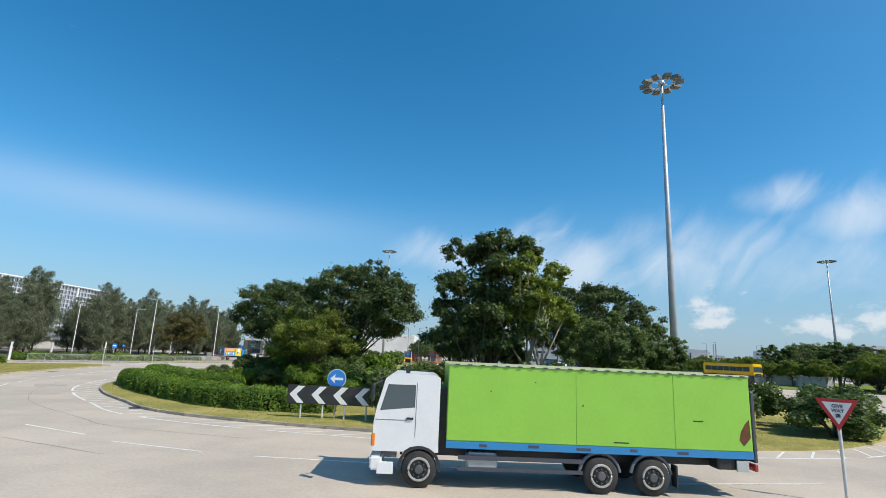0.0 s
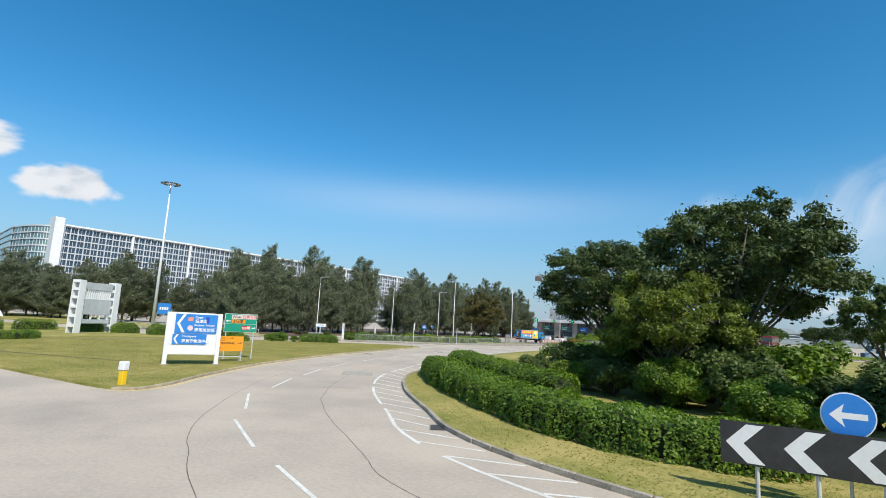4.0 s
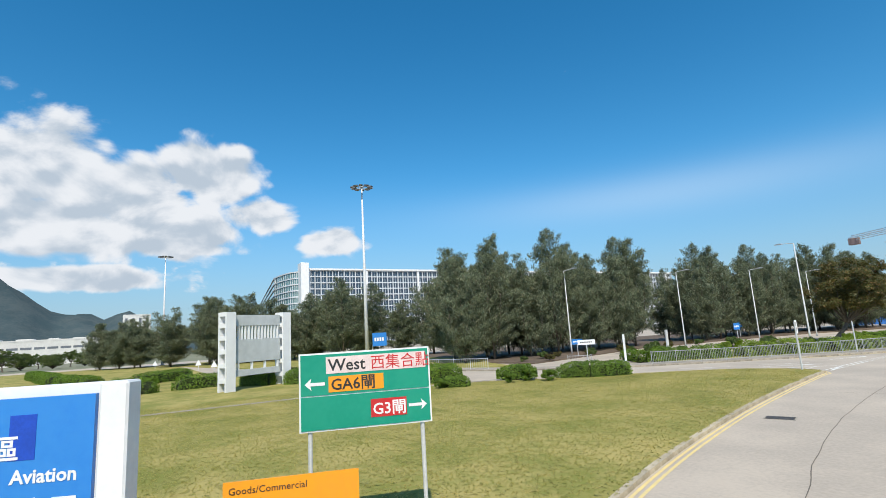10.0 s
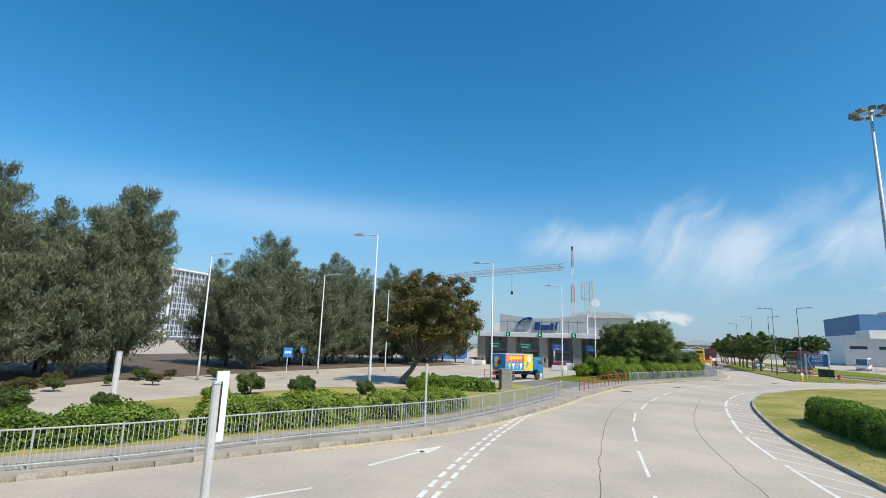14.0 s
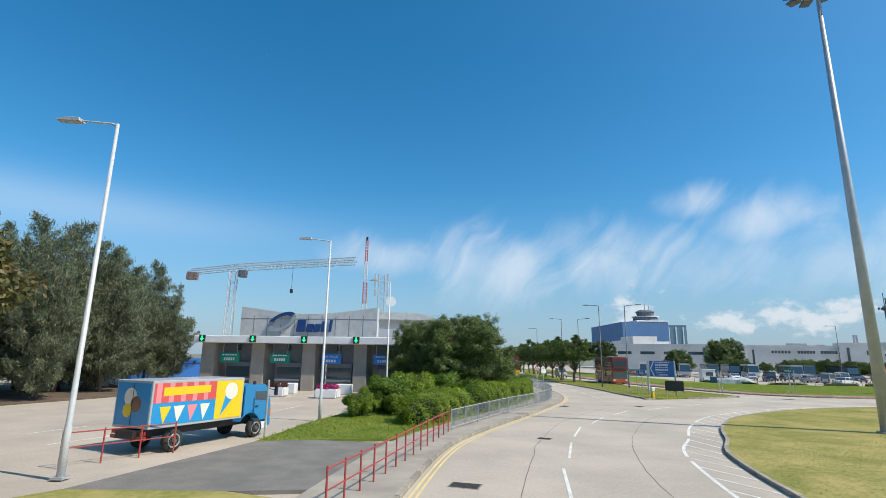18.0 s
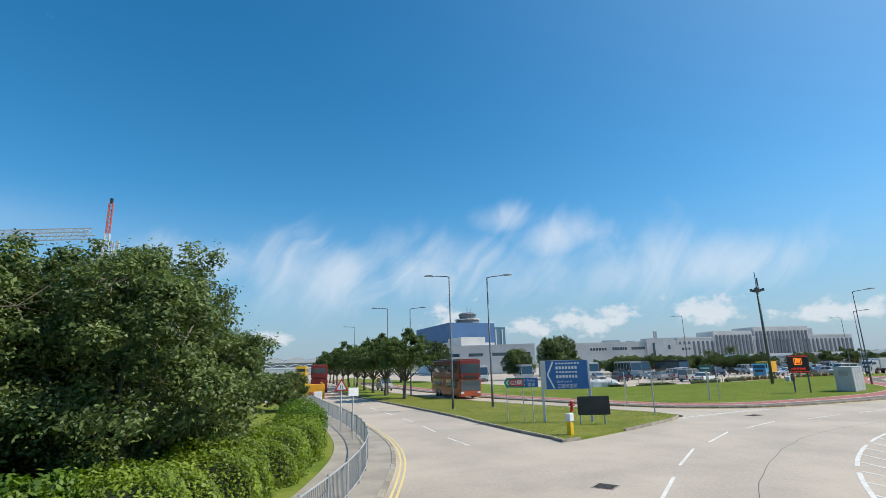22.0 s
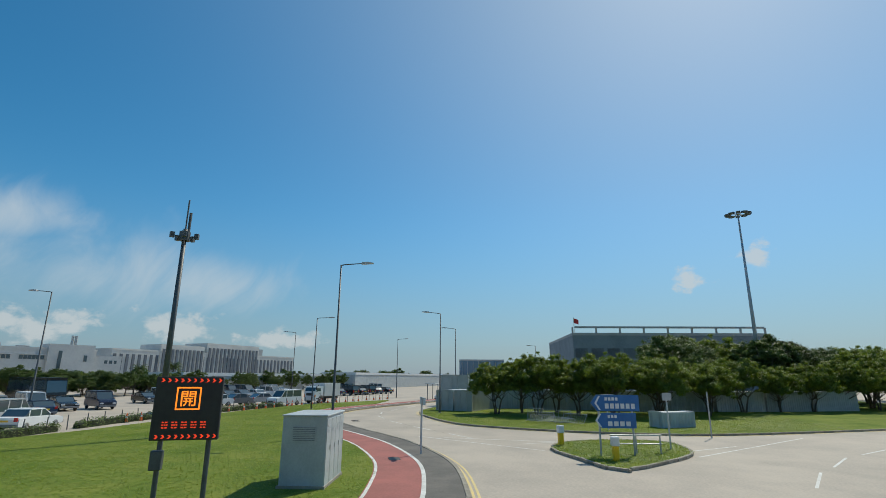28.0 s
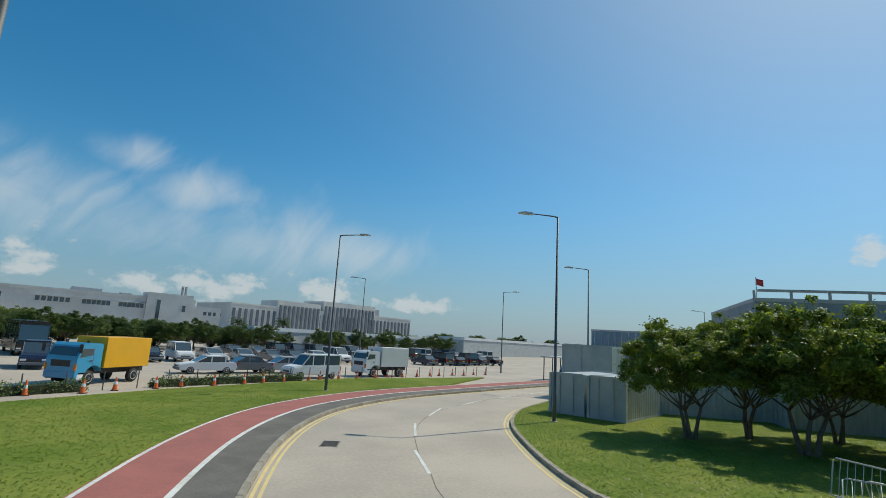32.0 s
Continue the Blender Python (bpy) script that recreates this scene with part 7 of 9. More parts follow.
def cargo_gate():
    b = thing("toll_gate", -59.5, 151.9, 0, -7.5, "grey cargo gatehouse with a white canopy and a tall sign wall", "gatehouse")
    part("canopy", bevel(Geo().box((0.6, 4.0, 5.45), (26.4, 8, 0.78)), 0.05, 1), WHITE, b, "flat white canopy with a deep edge")
    # the sign wall dips in the middle
    top = [(-7.5 + 15.4 * t, 9.05 - 0.75 * math.sin(math.pi * t) ** 1.2) for t in np.linspace(0, 1, 19)]
    part("sign_wall", Geo().extrude([(-7.5, 5.85)] + top + [(7.9, 5.85)], 0.15, 1.2), POLE_WHITE, b, "pale grey panelled wall with a hollow top edge")
    part("return_wall", Geo().box((-6.9, 2.9, 7.4), (0.4, 3.4, 3.1)), GREY_WALL, b)
    for i in range(1, 10):
        x = -7.5 + i * 1.54
        part("panel_joint", Geo().box((x, 0.14, 7.0), (0.04, 0.03, 2.3)), DARK_WALL, b)
    part("panel_joint", Geo().box((0.2, 0.14, 7.75), (15.3, 0.03, 0.04)), DARK_WALL, b)
    logo_b, logo_g = paint("logo_blue", (0.015, 0.06, 0.22)), paint("logo_grey", (0.33, 0.40, 0.46))
    # an oval ring and plain blocks stand for the company mark
    for r0, m, d in (((1.72, 0.86), logo_g, 0.0), ((1.72, 0.86), logo_b, 0.2)):
        g = Geo()
        n = 40
        lo, hi = (0, n) if m is logo_g else (1, 15)
        for i in range(lo, hi):
            a0, a1 = 2 * math.pi * i / n, 2 * math.pi * (i + 1) / n
            vs = []
            for a, k in ((a0, 1.0), (a1, 1.0), (a1, 0.66), (a0, 0.66)):
                u, v = r0[0] * k * math.cos(a), r0[1] * k * math.sin(a)
                vs.append((-2.75 + u * 0.9 - v * 0.40, 7.4 + u * 0.46 + v * 0.9))
            g.extrude(vs, -0.06 - d, 0.1 - d)
        part("logo_ring", g, m, b)
    for x, w, h in ((-0.6, 0.95, 1.3), (0.4, 0.75, 0.85), (1.2, 0.7, 0.85), (1.95, 0.5, 1.15), (2.7, 0.3, 1.3)):
        part("logo_block", bevel(Geo().extrude([(x - w / 2, 6.35), (x + w / 2, 6.35), (x + w / 2 + 0.16, 6.35 + h), (x - w / 2 + 0.16, 6.35 + h)], -0.1, 0.12), 0.03, 1), logo_b, b)
    column = surface("gate_column", (0.36, 0.33, 0.29), (0.29, 0.27, 0.24), 0.75, scale=0.8, fine=10)
    arrow_green = glow("green_signal", (0.02, 0.9, 0.25), 1.6)
    for i in range(5):
        a = -11.6 + i * 5.78
        if i < 4:
            part("column", bevel(Geo().box((a + 0.3, 3.0, 2.5), (1.5, 4.2, 5.15)), 0.04, 1), column, b)
            sg = part("signal", bevel(Geo().box((a, -0.1, 5.5), (0.7, 0.16, 0.72)), 0.03, 1), BLACK, b)
            part("signal_arrow", Geo().extrude([(a, 5.22), (a + 0.25, 5.48), (a + 0.08, 5.48), (a + 0.08, 5.78), (a - 0.08, 5.78), (a - 0.08, 5.48), (a - 0.25, 5.48)], -0.20, -0.185), arrow_green, sg)
            part("barrier_block", bevel(Geo().box((a - 0.4, -2.6, 0.5), (1.6, 1.0, 1.0)), 0.06, 1), WHITE, b)
        if i:
            x = a - 2.2
            bo = part("booth", bevel(Geo().box((x, 3.2, 1.5), (2.9, 3.0, 3.0)), 0.03, 1), DARK_WALL, b)
            part("booth_window", Geo().box((x, 1.68, 1.95), (2.6, 0.04, 1.1)), GLASS, bo)
            part("booth_sill", bevel(Geo().box((x, 1.6, 1.12), (2.9, 0.3, 0.25)), 0.02, 1), GREY_WALL, bo)
            # upper panel drawn down in dark grey to stand for the canopy's shade
            part("upper_panel", Geo().box((x + 0.1, 2.2, 4.05), (4.2, 0.15, 2.1)), DARK_WALL, b)
            part("vent_window", Geo().box((x - 0.2, 2.1, 4.6), (0.5, 0.06, 0.6)), GLASS, b)
            m = SIGN_GREEN if i < 3 else SIGN_BLUE
            x = a - 2.9
            lane = part("lane_sign", bevel(Geo().box((x, 0.9, 3.45), (2.2, 0.08, 1.05)), 0.02, 1), m, b)
            part("hanger", Geo().tube([(x - 0.8, 0.9, 3.95), (x - 0.8, 0.9, 5.1)], 0.03, 6), STEEL, lane), part("hanger", Geo().tube([(x + 0.8, 0.9, 3.95), (x + 0.8, 0.9, 5.1)], 0.03, 6), STEEL, lane)
            if i == 3:
                lettering("ALL VEHICLES", 0.24, WHITE, lane, x, 3.62, 0.85, "CENTER")
                bars(lane, x - 0.6, 3.1, 1.2, 0.28, 4, WHITE, 0.855)
            else:
                bars(lane, x - 0.85, 3.68, 1.7, 0.14, 6, WHITE, 0.855), bars(lane, x - 0.65, 3.15, 1.3, 0.3, 5, WHITE, 0.855)
    part("rear_building", Geo().box((10.5, 9.5, 3.6), (9, 3.0, 7.2)), GREY_WALL, b)
    return b


cargo_gate()
for x, y, w, pink in ((-70.6, 151.2, 3.0, 0), (-60.6, 145.0, 2.3, 0), (-55.4, 143.5, 2.1, 1)):
    pl = thing("planter", x, y, 0, -6, "white concrete planter with %s flowers" % ("pink" if pink else "dark red"), "planter")
    part("trough", bevel(Geo().box((0, 0, 0.42), (w, 1.5, 0.84)), 0.12, 2), WHITE, pl)
    rg = np.random.default_rng(int(-x))
    cs = [(rg.uniform(-w * 0.38, w * 0.38), rg.uniform(-0.4, 0.4), 0.95 + rg.uniform(0, 0.15)) for _ in range(14)]
    p_, a_, b_ = scatter(rg, cs, [0.3] * 14, 1500, 0.06, 0.8)
    part("flower_bed", leaves("flower_bed", p_, a_, b_, foliage("petals", (0.30, 0.02, 0.10), (0.65, 0.10, 0.30), 0.3) if pink else foliage("petals", (0.06, 0.05, 0.02), (0.22, 0.06, 0.06), 0.3)), None, pl)
b, o = block("terminal_building", [(-43.5, 195), (-45.5, 222), (-60, 222), (-57, 195)], 10.6, CREAM_WALL, "pale cargo terminal with a grey rounded roof edge")
windows(b, o, (-57, 195), (-43.5, 195), 6.4, 7.6, 3, 2.2, GLASS)
windows(b, o, (-43.5, 195), (-45.5, 222), 7.4, 9.0, 5, 1.6, GLASS)
part("roof", Geo().extrude([(-6.5, 10.9), (-6.5, 11.9), (-3, 12.3), (4, 12.3), (7.2, 11.8), (8.6, 11.2), (8.6, 10.9)], -14.5, 14), POLE_WHITE, b, "slightly curved white roof")
block("site_hut", [(-90, 170.5), (-84.8, 171.5), (-80, 177.3), (-82, 179), (-91, 175)], 2.4, paint("blue_hoarding", (0.02, 0.13, 0.42), 0.6), "blue site hoarding behind the gate", "hoarding")


def lattice(geo, p0, p1, w, n, r=0.06):
    """A four-legged braced lattice between two points."""
    p0, p1 = Vector(p0), Vector(p1)
    d = (p1 - p0).normalized()
    a = d.orthogonal().normalized() if abs(d.z) < 0.9 else Vector((1, 0, 0))
    b = d.cross(a)
    legs = [(a * i + b * j) * w / 2 for i, j in ((1, 1), (1, -1), (-1, -1), (-1, 1))]
    for l in legs:
        geo.tube([p0 + l, p1 + l], r, 4, False)
    for k in range(n):
        u, v = p0.lerp(p1, k / n), p0.lerp(p1, (k + 1) / n)
        for i in range(4):
            geo.tube([u + legs[i], v + legs[(i + 1) % 4]], r * 0.6, 3, False)
    return geo


def tower_crane():
    b = thing("tower_crane", -103.8, 255, 0, 0, "white tower crane with a long jib over a building site", "crane")
    part("mast", lattice(Geo(), (0, 0, 0), (0, 0, 29.6), 2.0, 13, 0.13), POLE_WHITE, b)
    part("jib", lattice(Geo(), (0, 0, 30.4), (39.3, -15, 30.8), 1.6, 30, 0.13), POLE_WHITE, b)
    part("counter_jib", lattice(Geo(), (0, 0, 30.4), (-19.6, 15, 31.0), 1.5, 8, 0.13), POLE_WHITE, b)
    part("counterweight", bevel(Geo().box((-18.5, 14.2, 29.6), (3.4, 2, 2.6)), 0.1, 1), surface("counterweight", (0.25, 0.18, 0.17), None, 0.8), b)
    part("cabin", bevel(Geo().box((3.2, -1, 28.4), (2.2, 2, 2.2)), 0.1, 1), DARK_WALL, b)
    part("hoist_rope", Geo().tube([(20, -7.6, 30.2), (20, -7.6, 23)], 0.05, 4), BLACK, b)
    part("hook_block", bevel(Geo().box((20, -7.6, 22.5), (0.8, 0.6, 1.2)), 0.08, 1), BLACK, b)


tower_crane()
rm = thing("radio_mast", -60.9, 235.5, 0, 0, "slender red and white lattice mast", "mast")
for k in range(6):
    part("section", lattice(Geo(), (0, 0, k * 6), (0, 0, k * 6 + 6), 1.5 - 0.18 * k, 7, 0.09), surface("mast_red", (0.5, 0.10, 0.07), None, 0.6) if k % 2 else POLE_WHITE, rm)
part("tip", Geo().tube([(0, 0, 36), (0, 0, 37)], 0.3, 6), BLACK, rm)
tm = thing("telecom_mast", -54.3, 201.8, 11.6, 0, "grey telecom lattice mast with panel antennas on the roof", "mast")
part("lattice", lattice(Geo(), (0, 0, 0), (0, 0, 9.3), 1.3, 8, 0.08), STEEL, tm)
for z in (5.4, 7.2, 8.6):
    for dx in (-1.3, 1.3):
        part("antenna", bevel(Geo().box((dx, -0.6, z), (0.4, 0.3, 1.5)), 0.04, 1), PALE_GREY, tm)
part("dish", Geo().tube([(2.1, -0.9, 3.5), (2.1, -0.6, 3.5)], [1.1, 0.7], 14), WHITE, tm)

# ---- northern and eastern blocks ----
BLUE_WALL = surface("blue_cladding", (0.07, 0.17, 0.34), (0.06, 0.145, 0.30), 0.6, scale=0.3, fine=3, bump=0.03)
b, o = block("hangar", [(48, 319), (70, 321), (72, 364), (50, 364)], 20.0, WHITE, "white hangar-like building with a blue top band")
loc = [(48.0 - o[0], 319 - o[1]), (70 - o[0], 321 - o[1]), (72 - o[0], 364 - o[1]), (50 - o[0], 364 - o[1])]
part("blue_band", Geo().ribbon(loc + [loc[0]], -0.3, 0.1, 20.9, 8.2), BLUE_WALL, b, "broad blue band under the roof")
b, o = block("control_block", [(112, 445), (146, 441), (150, 480), (116, 484)], 28, GLASS_BLUE, "blue glass block with a stepped control tower")
windows(b, o, (112, 445), (146, 441), 1, 27.5, 7, 0.7, WHITE, "fin", 0.5)
part("tower", bevel(Geo().box((-4, 0, 30.2), (24, 22, 4.4)), 0.4, 1), CREAM_WALL, b)
part("tower_window", Geo().box((-4, -11.2, 30.6), (22, 0.3, 1.5)), GLASS, b)
part("tower_stage", Geo().tube([(-4, 0, 32.4), (-4, 0, 35.2)], [9.0, 8.4], 16), DARK_WALL, b)
part("tower_gallery", Geo().tube([(-4, 0, 35.2), (-4, 0, 35.9)], [9.6, 9.6], 16), CREAM_WALL, b)
part("lantern", Geo().tube([(-4, 0, 35.9), (-4, 0, 39.0), (-4, 0, 39.2), (-4, 0, 40.6)], [5.6, 6.4, 7.0, 5.0], 16), DARK_WALL, b)
part("aerial", Geo().tube([(-4, 0, 40.6), (-4, 0, 46)], 0.3, 6).tube([(-1, 0, 40.6), (-1, 0, 44)], 0.2, 6), STEEL, b)
b, o = block("catering_block", [(34, 297), (64, 281), (76, 302), (46, 320)], 9.6, CREAM_WALL, "low white flight-catering building")
windows(b, o, (34, 297), (64, 281), 6.3, 7.4, 4, 5.2, GLASS)
part("upper_storey", Geo().box((-8, 2, 11.0), (10, 12, 5)), CREAM_WALL, b)
b, o = block("catering_block", [(81.5, 284.0), (119.2, 268.6), (128, 292), (91, 307)], 9.6, CREAM_WALL, "long white block with strips of dark windows")
fa, fb_ = Vector((81.5, 284.0)), Vector((119.2, 268.6))
for f0, f1 in ((0.19, 0.35), (0.40, 0.54), (0.58, 0.71)):
    p0, p1 = fa.lerp(fb_, f0), fa.lerp(fb_, f1)
    windows(b, o, tuple(p0), tuple(p1), 7.3, 8.3, 6, 0.78, GLASS, proud=0.1)
    mid, ang = fa.lerp(fb_, (f0 + f1) / 2), math.degrees(math.atan2(fb_.y - fa.y, fb_.x - fa.x))
    part("window_hood", Geo().box((mid.x - o[0] - 0.1, mid.y - o[1] - 0.25, 8.5), ((fb_ - fa).length * (f1 - f0) + 0.3, 0.5, 0.12), ang), WHITE, b)
windows(b, o, tuple(fa.lerp(fb_, 0.03)), tuple(fa.lerp(fb_, 0.06)), 1.0, 8.6, 1, 0.7, GLASS, proud=0.1)
part("stair_block", Geo().box((114.2 - o[0], 272.6 - o[1], 5.6), (10.6, 5.5, 11.4), -22.2), CREAM_WALL, b, "taller white stair block")
sa, sb = Vector((108.2, 272.05)), Vector((118.1, 268.0))
windows(b, o, tuple(sa.lerp(sb, 0.16)), tuple(sa.lerp(sb, 0.34)), 1.5, 9.6, 1, 0.8, GLASS, proud=0.14)
windows(b, o, tuple(sa.lerp(sb, 0.7)), tuple(sa.lerp(sb, 0.9)), 7.0, 8.6, 1, 0.75, GLASS, proud=0.14)
windows(b, o, tuple(sa.lerp(sb, 0.7)), tuple(sa.lerp(sb, 0.9)), 3.0, 4.4, 1, 0.75, GLASS, proud=0.14)
part("wing", Geo().box((123.4 - o[0], 272.6 - o[1], 4.3), (8.4, 11, 8.8), -22.2), CREAM_WALL, b)
windows(b, o, (121.0, 267.75), (125.6, 265.9), 6.6, 7.5, 4, 0.8, GLASS, proud=0.12)
part("flue", Geo().tube([(26, 2, 7.5), (26, 2, 15.2)], 0.4, 8).tube([(27.2, 2, 7.5), (27.2, 2, 15.2)], 0.4, 8), STEEL, b)
part("roof_plant", bevel(Geo().box((-6, -7, 10.4), (6, 3, 1.5), -22.2), 0.05, 1), PALE_GREY, b)
part("roof_plant", bevel(Geo().box((2, -9, 10.2), (2.4, 2, 1.2), -22.2), 0.05, 1), STEEL, b)
b, o = block("office_building", [(172, 315), (271, 289), (280, 320), (181, 346)], 13.2, CREAM_WALL, "wide white office with tall dark window slots")
windows(b, o, (172, 315), (271, 289), 1.5, 11.8, 40, 1.1, DARK_WALL, "window_slot", 0.3)
part("upper_block", Geo().box((6, -10, 9.2), (32, 16, 18.4), -14.7), CREAM_WALL, b)
part("upper_block", Geo().box((-22, -4, 8.4), (22, 14, 16.4), -14.7), CREAM_WALL, b)
windows(b, o, (214.8, 303.7), (245.1, 295.75), 2, 16.2, 14, 1.05, DARK_WALL, "window_slot", 0.35)
windows(b, o, (191.9, 309.35), (212.6, 303.9), 1.5, 14.6, 10, 1.05, DARK_WALL, "window_slot", 0.35)
part("lift_shaft", Geo().box((23, -19, 8.6), (3.6, 3.6, 17.2), -14.7), GREY_WALL, b, "grey lift shaft")
b, o = block("depot_building", [(155.8, 139.4), (164, 84), (210, 90), (202, 146)], 14.6, surface("bluish_grey_concrete", (0.24, 0.28, 0.31), (0.19, 0.22, 0.25), 0.8, scale=0.2, fine=3), "grey deck building with an open top frame", roof=GREY_WALL)
windows(b, o, (164, 84), (155.8, 139.4), 3.5, 6.0, 12, 3.6, DARK_WALL)
windows(b, o, (164, 84), (155.8, 139.4), 8.6, 11.2, 12, 3.6, DARK_WALL)
g = Geo()
for i in range(9):
    t = i / 8
    g.box((155.8 + 8.2 * t - o[0] + 0.5, 139.4 - 55.4 * t - o[1], 15.6), (0.5, 0.5, 2.4))
g.box((160.2 - o[0], 111.5 - o[1], 16.8), (0.6, 55, 0.5), 8.4)
part("roof_frame", g, GREY_WALL, b)
b.scale = (1, 1, 1.1)
part("flagpole", Geo().tube([(-26, 24, 14), (-26, 24, 19.5)], 0.1, 6), POLE_WHITE, b)
part("flag", Geo().add([(-26, 24, 19.3), (-26, 24, 18), (-25.8, 22.6, 17.6), (-25.8, 22.6, 18.9), (-26.05, 24, 18), (-25.85, 22.6, 17.6)], [(0, 1, 2, 3)]), SIGN_RED, b, "small red flag")
b, o = block("glass_office", [(254, 190), (256, 168), (300, 172), (298, 194)], 11.6, GLASS_BLUE, "low glass-fronted office in the distance", roof=GREY_WALL)
windows(b, o, (256, 168), (254, 190), 0.5, 11.2, 8, 0.4, WHITE, "mullion", 0.3)
b, o = block("shed_row", [(150, 205), (260, 188), (262, 200), (152, 217)], 4.2, PALE_GREY, "low pale sheds beyond the vehicle lot", roof=WHITE)
b, o = block("shed_row", [(95, 222), (150, 212), (152, 222), (97, 232)], 3.6, PALE_GREY, "long low shelter with a white roof", roof=WHITE)
b, o = block("far_terminal", [(-30, 620), (60, 620), (60, 660), (-30, 660)], 9, GREY_WALL, "distant terminal with a scalloped roof")
for i in range(4):
    g = Geo().extrude([(-42 + i * 21 + 10.5 + 10.5 * math.cos(a), 9 + 5 * math.sin(a)) for a in np.linspace(0, math.pi, 11)], -22, 20)
    part("roof_vault", g, POLE_WHITE, b)
b, o = block("cargo_shed", [(-110, 330), (-40, 335), (-44, 400), (-115, 395)], 14, CREAM_WALL, "white cargo sheds down the road", roof=WHITE)
# container compound
CONT = surface("grey_container", (0.46, 0.49, 0.50), (0.36, 0.39, 0.40), 0.6, scale=0.8, fine=10, bump=0.05, stain=0.3)


def container(x, y, rz, l, w, h, label, material=None):
    b = thing("container", x, y, 0.1, rz, label, "container")
    m = material or CONT
    part("body", Geo().box((0, 0, h / 2), (l, w, h)), m, b)
    for s in (-1, 1):
        ridge = []
        for i in range(int(l / 0.3)):
            x0 = -l / 2 + 0.1 + i * 0.3
            ridge += [(x0, w / 2 + 0.004), (x0 + 0.06, w / 2 + 0.045), (x0 + 0.18, w / 2 + 0.045), (x0 + 0.24, w / 2 + 0.004)]
        ridge += [(ridge[-1][0], w / 2 - 0.03), (ridge[0][0], w / 2 - 0.03)]
        part("side_panel", Geo().prism([(p[0], s * p[1]) for p in (ridge if s < 0 else ridge[::-1])], 0.13, h - 0.13), m, b)
        for z in (h - 0.07, 0.07):
            part("side_rail", Geo().box((0, s * (w / 2 + 0.015), z), (l - 0.14, 0.07, 0.13)), m, b)
    for px in (-1, 1):
        for py in (-1, 1):
            part("corner_post", Geo().box((px * (l / 2), py * (w / 2), h / 2), (0.14, 0.14, h + 0.04)), m, b)
        for z in (h, 0.06):
            part("end_rail", Geo().box((px * l / 2, 0, z), (0.12, w - 0.14, 0.12)), m, b)
    for y in (-0.4, 0.4):
        part("door_bar", Geo().tube([(-l / 2 - 0.06, y, 0.15), (-l / 2 - 0.06, y, h - 0.1)], 0.03, 6), STEEL, b)


container(60.0, 158.2, -14.8, 5.6, 2.0, 2.2, "grey shipping container at the verge")
container(59.4, 156.0, -14.8, 5.6, 2.0, 2.2, "grey shipping container with streaked sides")
container(70.0, 159.5, -10, 3.2, 3.8, 3.9, "tall pale grey plant room behind the containers")
for i, (x, y, a) in enumerate([(64.5, 151.6, -76), (63.6, 145.2, -80), (63.4, 138.8, -86), (64.6, 132.4, -74), (66.6, 126.2, -70), (69, 120.2, -68), (71.6, 114, -66)]):
    container(x, y, a, 6.0, 2.2, 2.25, "pale grey container wall under the trees", CONT if i % 2 else PALE_GREY)
container(43.4, 138.2, -60, 3.0, 1.3, 1.15, "low grey metal bin under the trees", PALE_GREY)
# bus shelter
sh = thing("bus_shelter", 88, 166.5, 0.1, -12, "small open shelter with a pale flat roof", "shelter")
part("roof", bevel(Geo().box((0, 0, 2.5), (5, 1.8, 0.15)), 0.03, 1), PALE_GREY, sh)
for x in (-2.2, 0, 2.2):
    post(sh, x, 2.45, 0.06, POLE_DARK, 0.6)
# orange works barriers by the northern road
wk = thing("works_enclosure", -27.3, 191.6, 0.1, 0, "orange and yellow works barriers beside the road", "barrier")
orange = paint("works_orange", (0.85, 0.42, 0.02), 0.5)
for i in range(7):
    part("barrier", bevel(Geo().box((-0.95 - i * 1.95, 0.1 + i * 0.3 + (i % 2) * 0.08, 0.85), (1.88, 0.3, 1.7), -8), 0.05, 1), orange, wk)
for i in range(10):
    part("hoarding", bevel(Geo().box((0.25 + i * 0.31, 1.2 + i * 2.06, 0.8), (0.2, 2.04, 1.6), -8.5), 0.04, 1), orange, wk)
for i in range(8):
    part("barrier", bevel(Geo().box((-1.6 - i * 1.0, -5.2 + (i % 2) * 0.2, 0.5), (0.95, 0.4, 1.0)), 0.06, 1), SIGN_RED if i % 2 else WHITE, wk)
for i in range(3):
    part("spoil_sheet", bevel(Geo().box((-3.0 - i * 2.6, 4.5 + i * 1.3, 0.75), (2.2, 1.6, 1.5 + 0.2 * i), 12 * i), 0.15, 2), (PALE_GREY, WHITE, CONT)[i], wk)
ws = thing("warning_sign", -31.2, 182, 0.1, 0, "yellow board with a black triangular road-works sign", "road sign")
plate("panel", ws, 0, 1.5, 1.1, 1.3, SIGN_YELLOW, 0, 0.04)
shape("triangle", ws, [(-0.5, 1.15), (0.5, 1.15), (0, 2.0)], BLACK, -0.03)
post(ws, 0, 1.2, 0.05)
# far terminal with a row of shallow vaults
tb = thing("terminal_building", -20, 556, 0, 0, "long pale terminal with shallow arched roofs far beyond the road", "building")
part("wall", Geo().box((0, 0, 2.2), (110, 8, 4.8)), PALE_GREY, tb)
part("fascia", Geo().box((0, -4.1, 4.4), (110, 0.3, 0.9)), WHITE, tb)
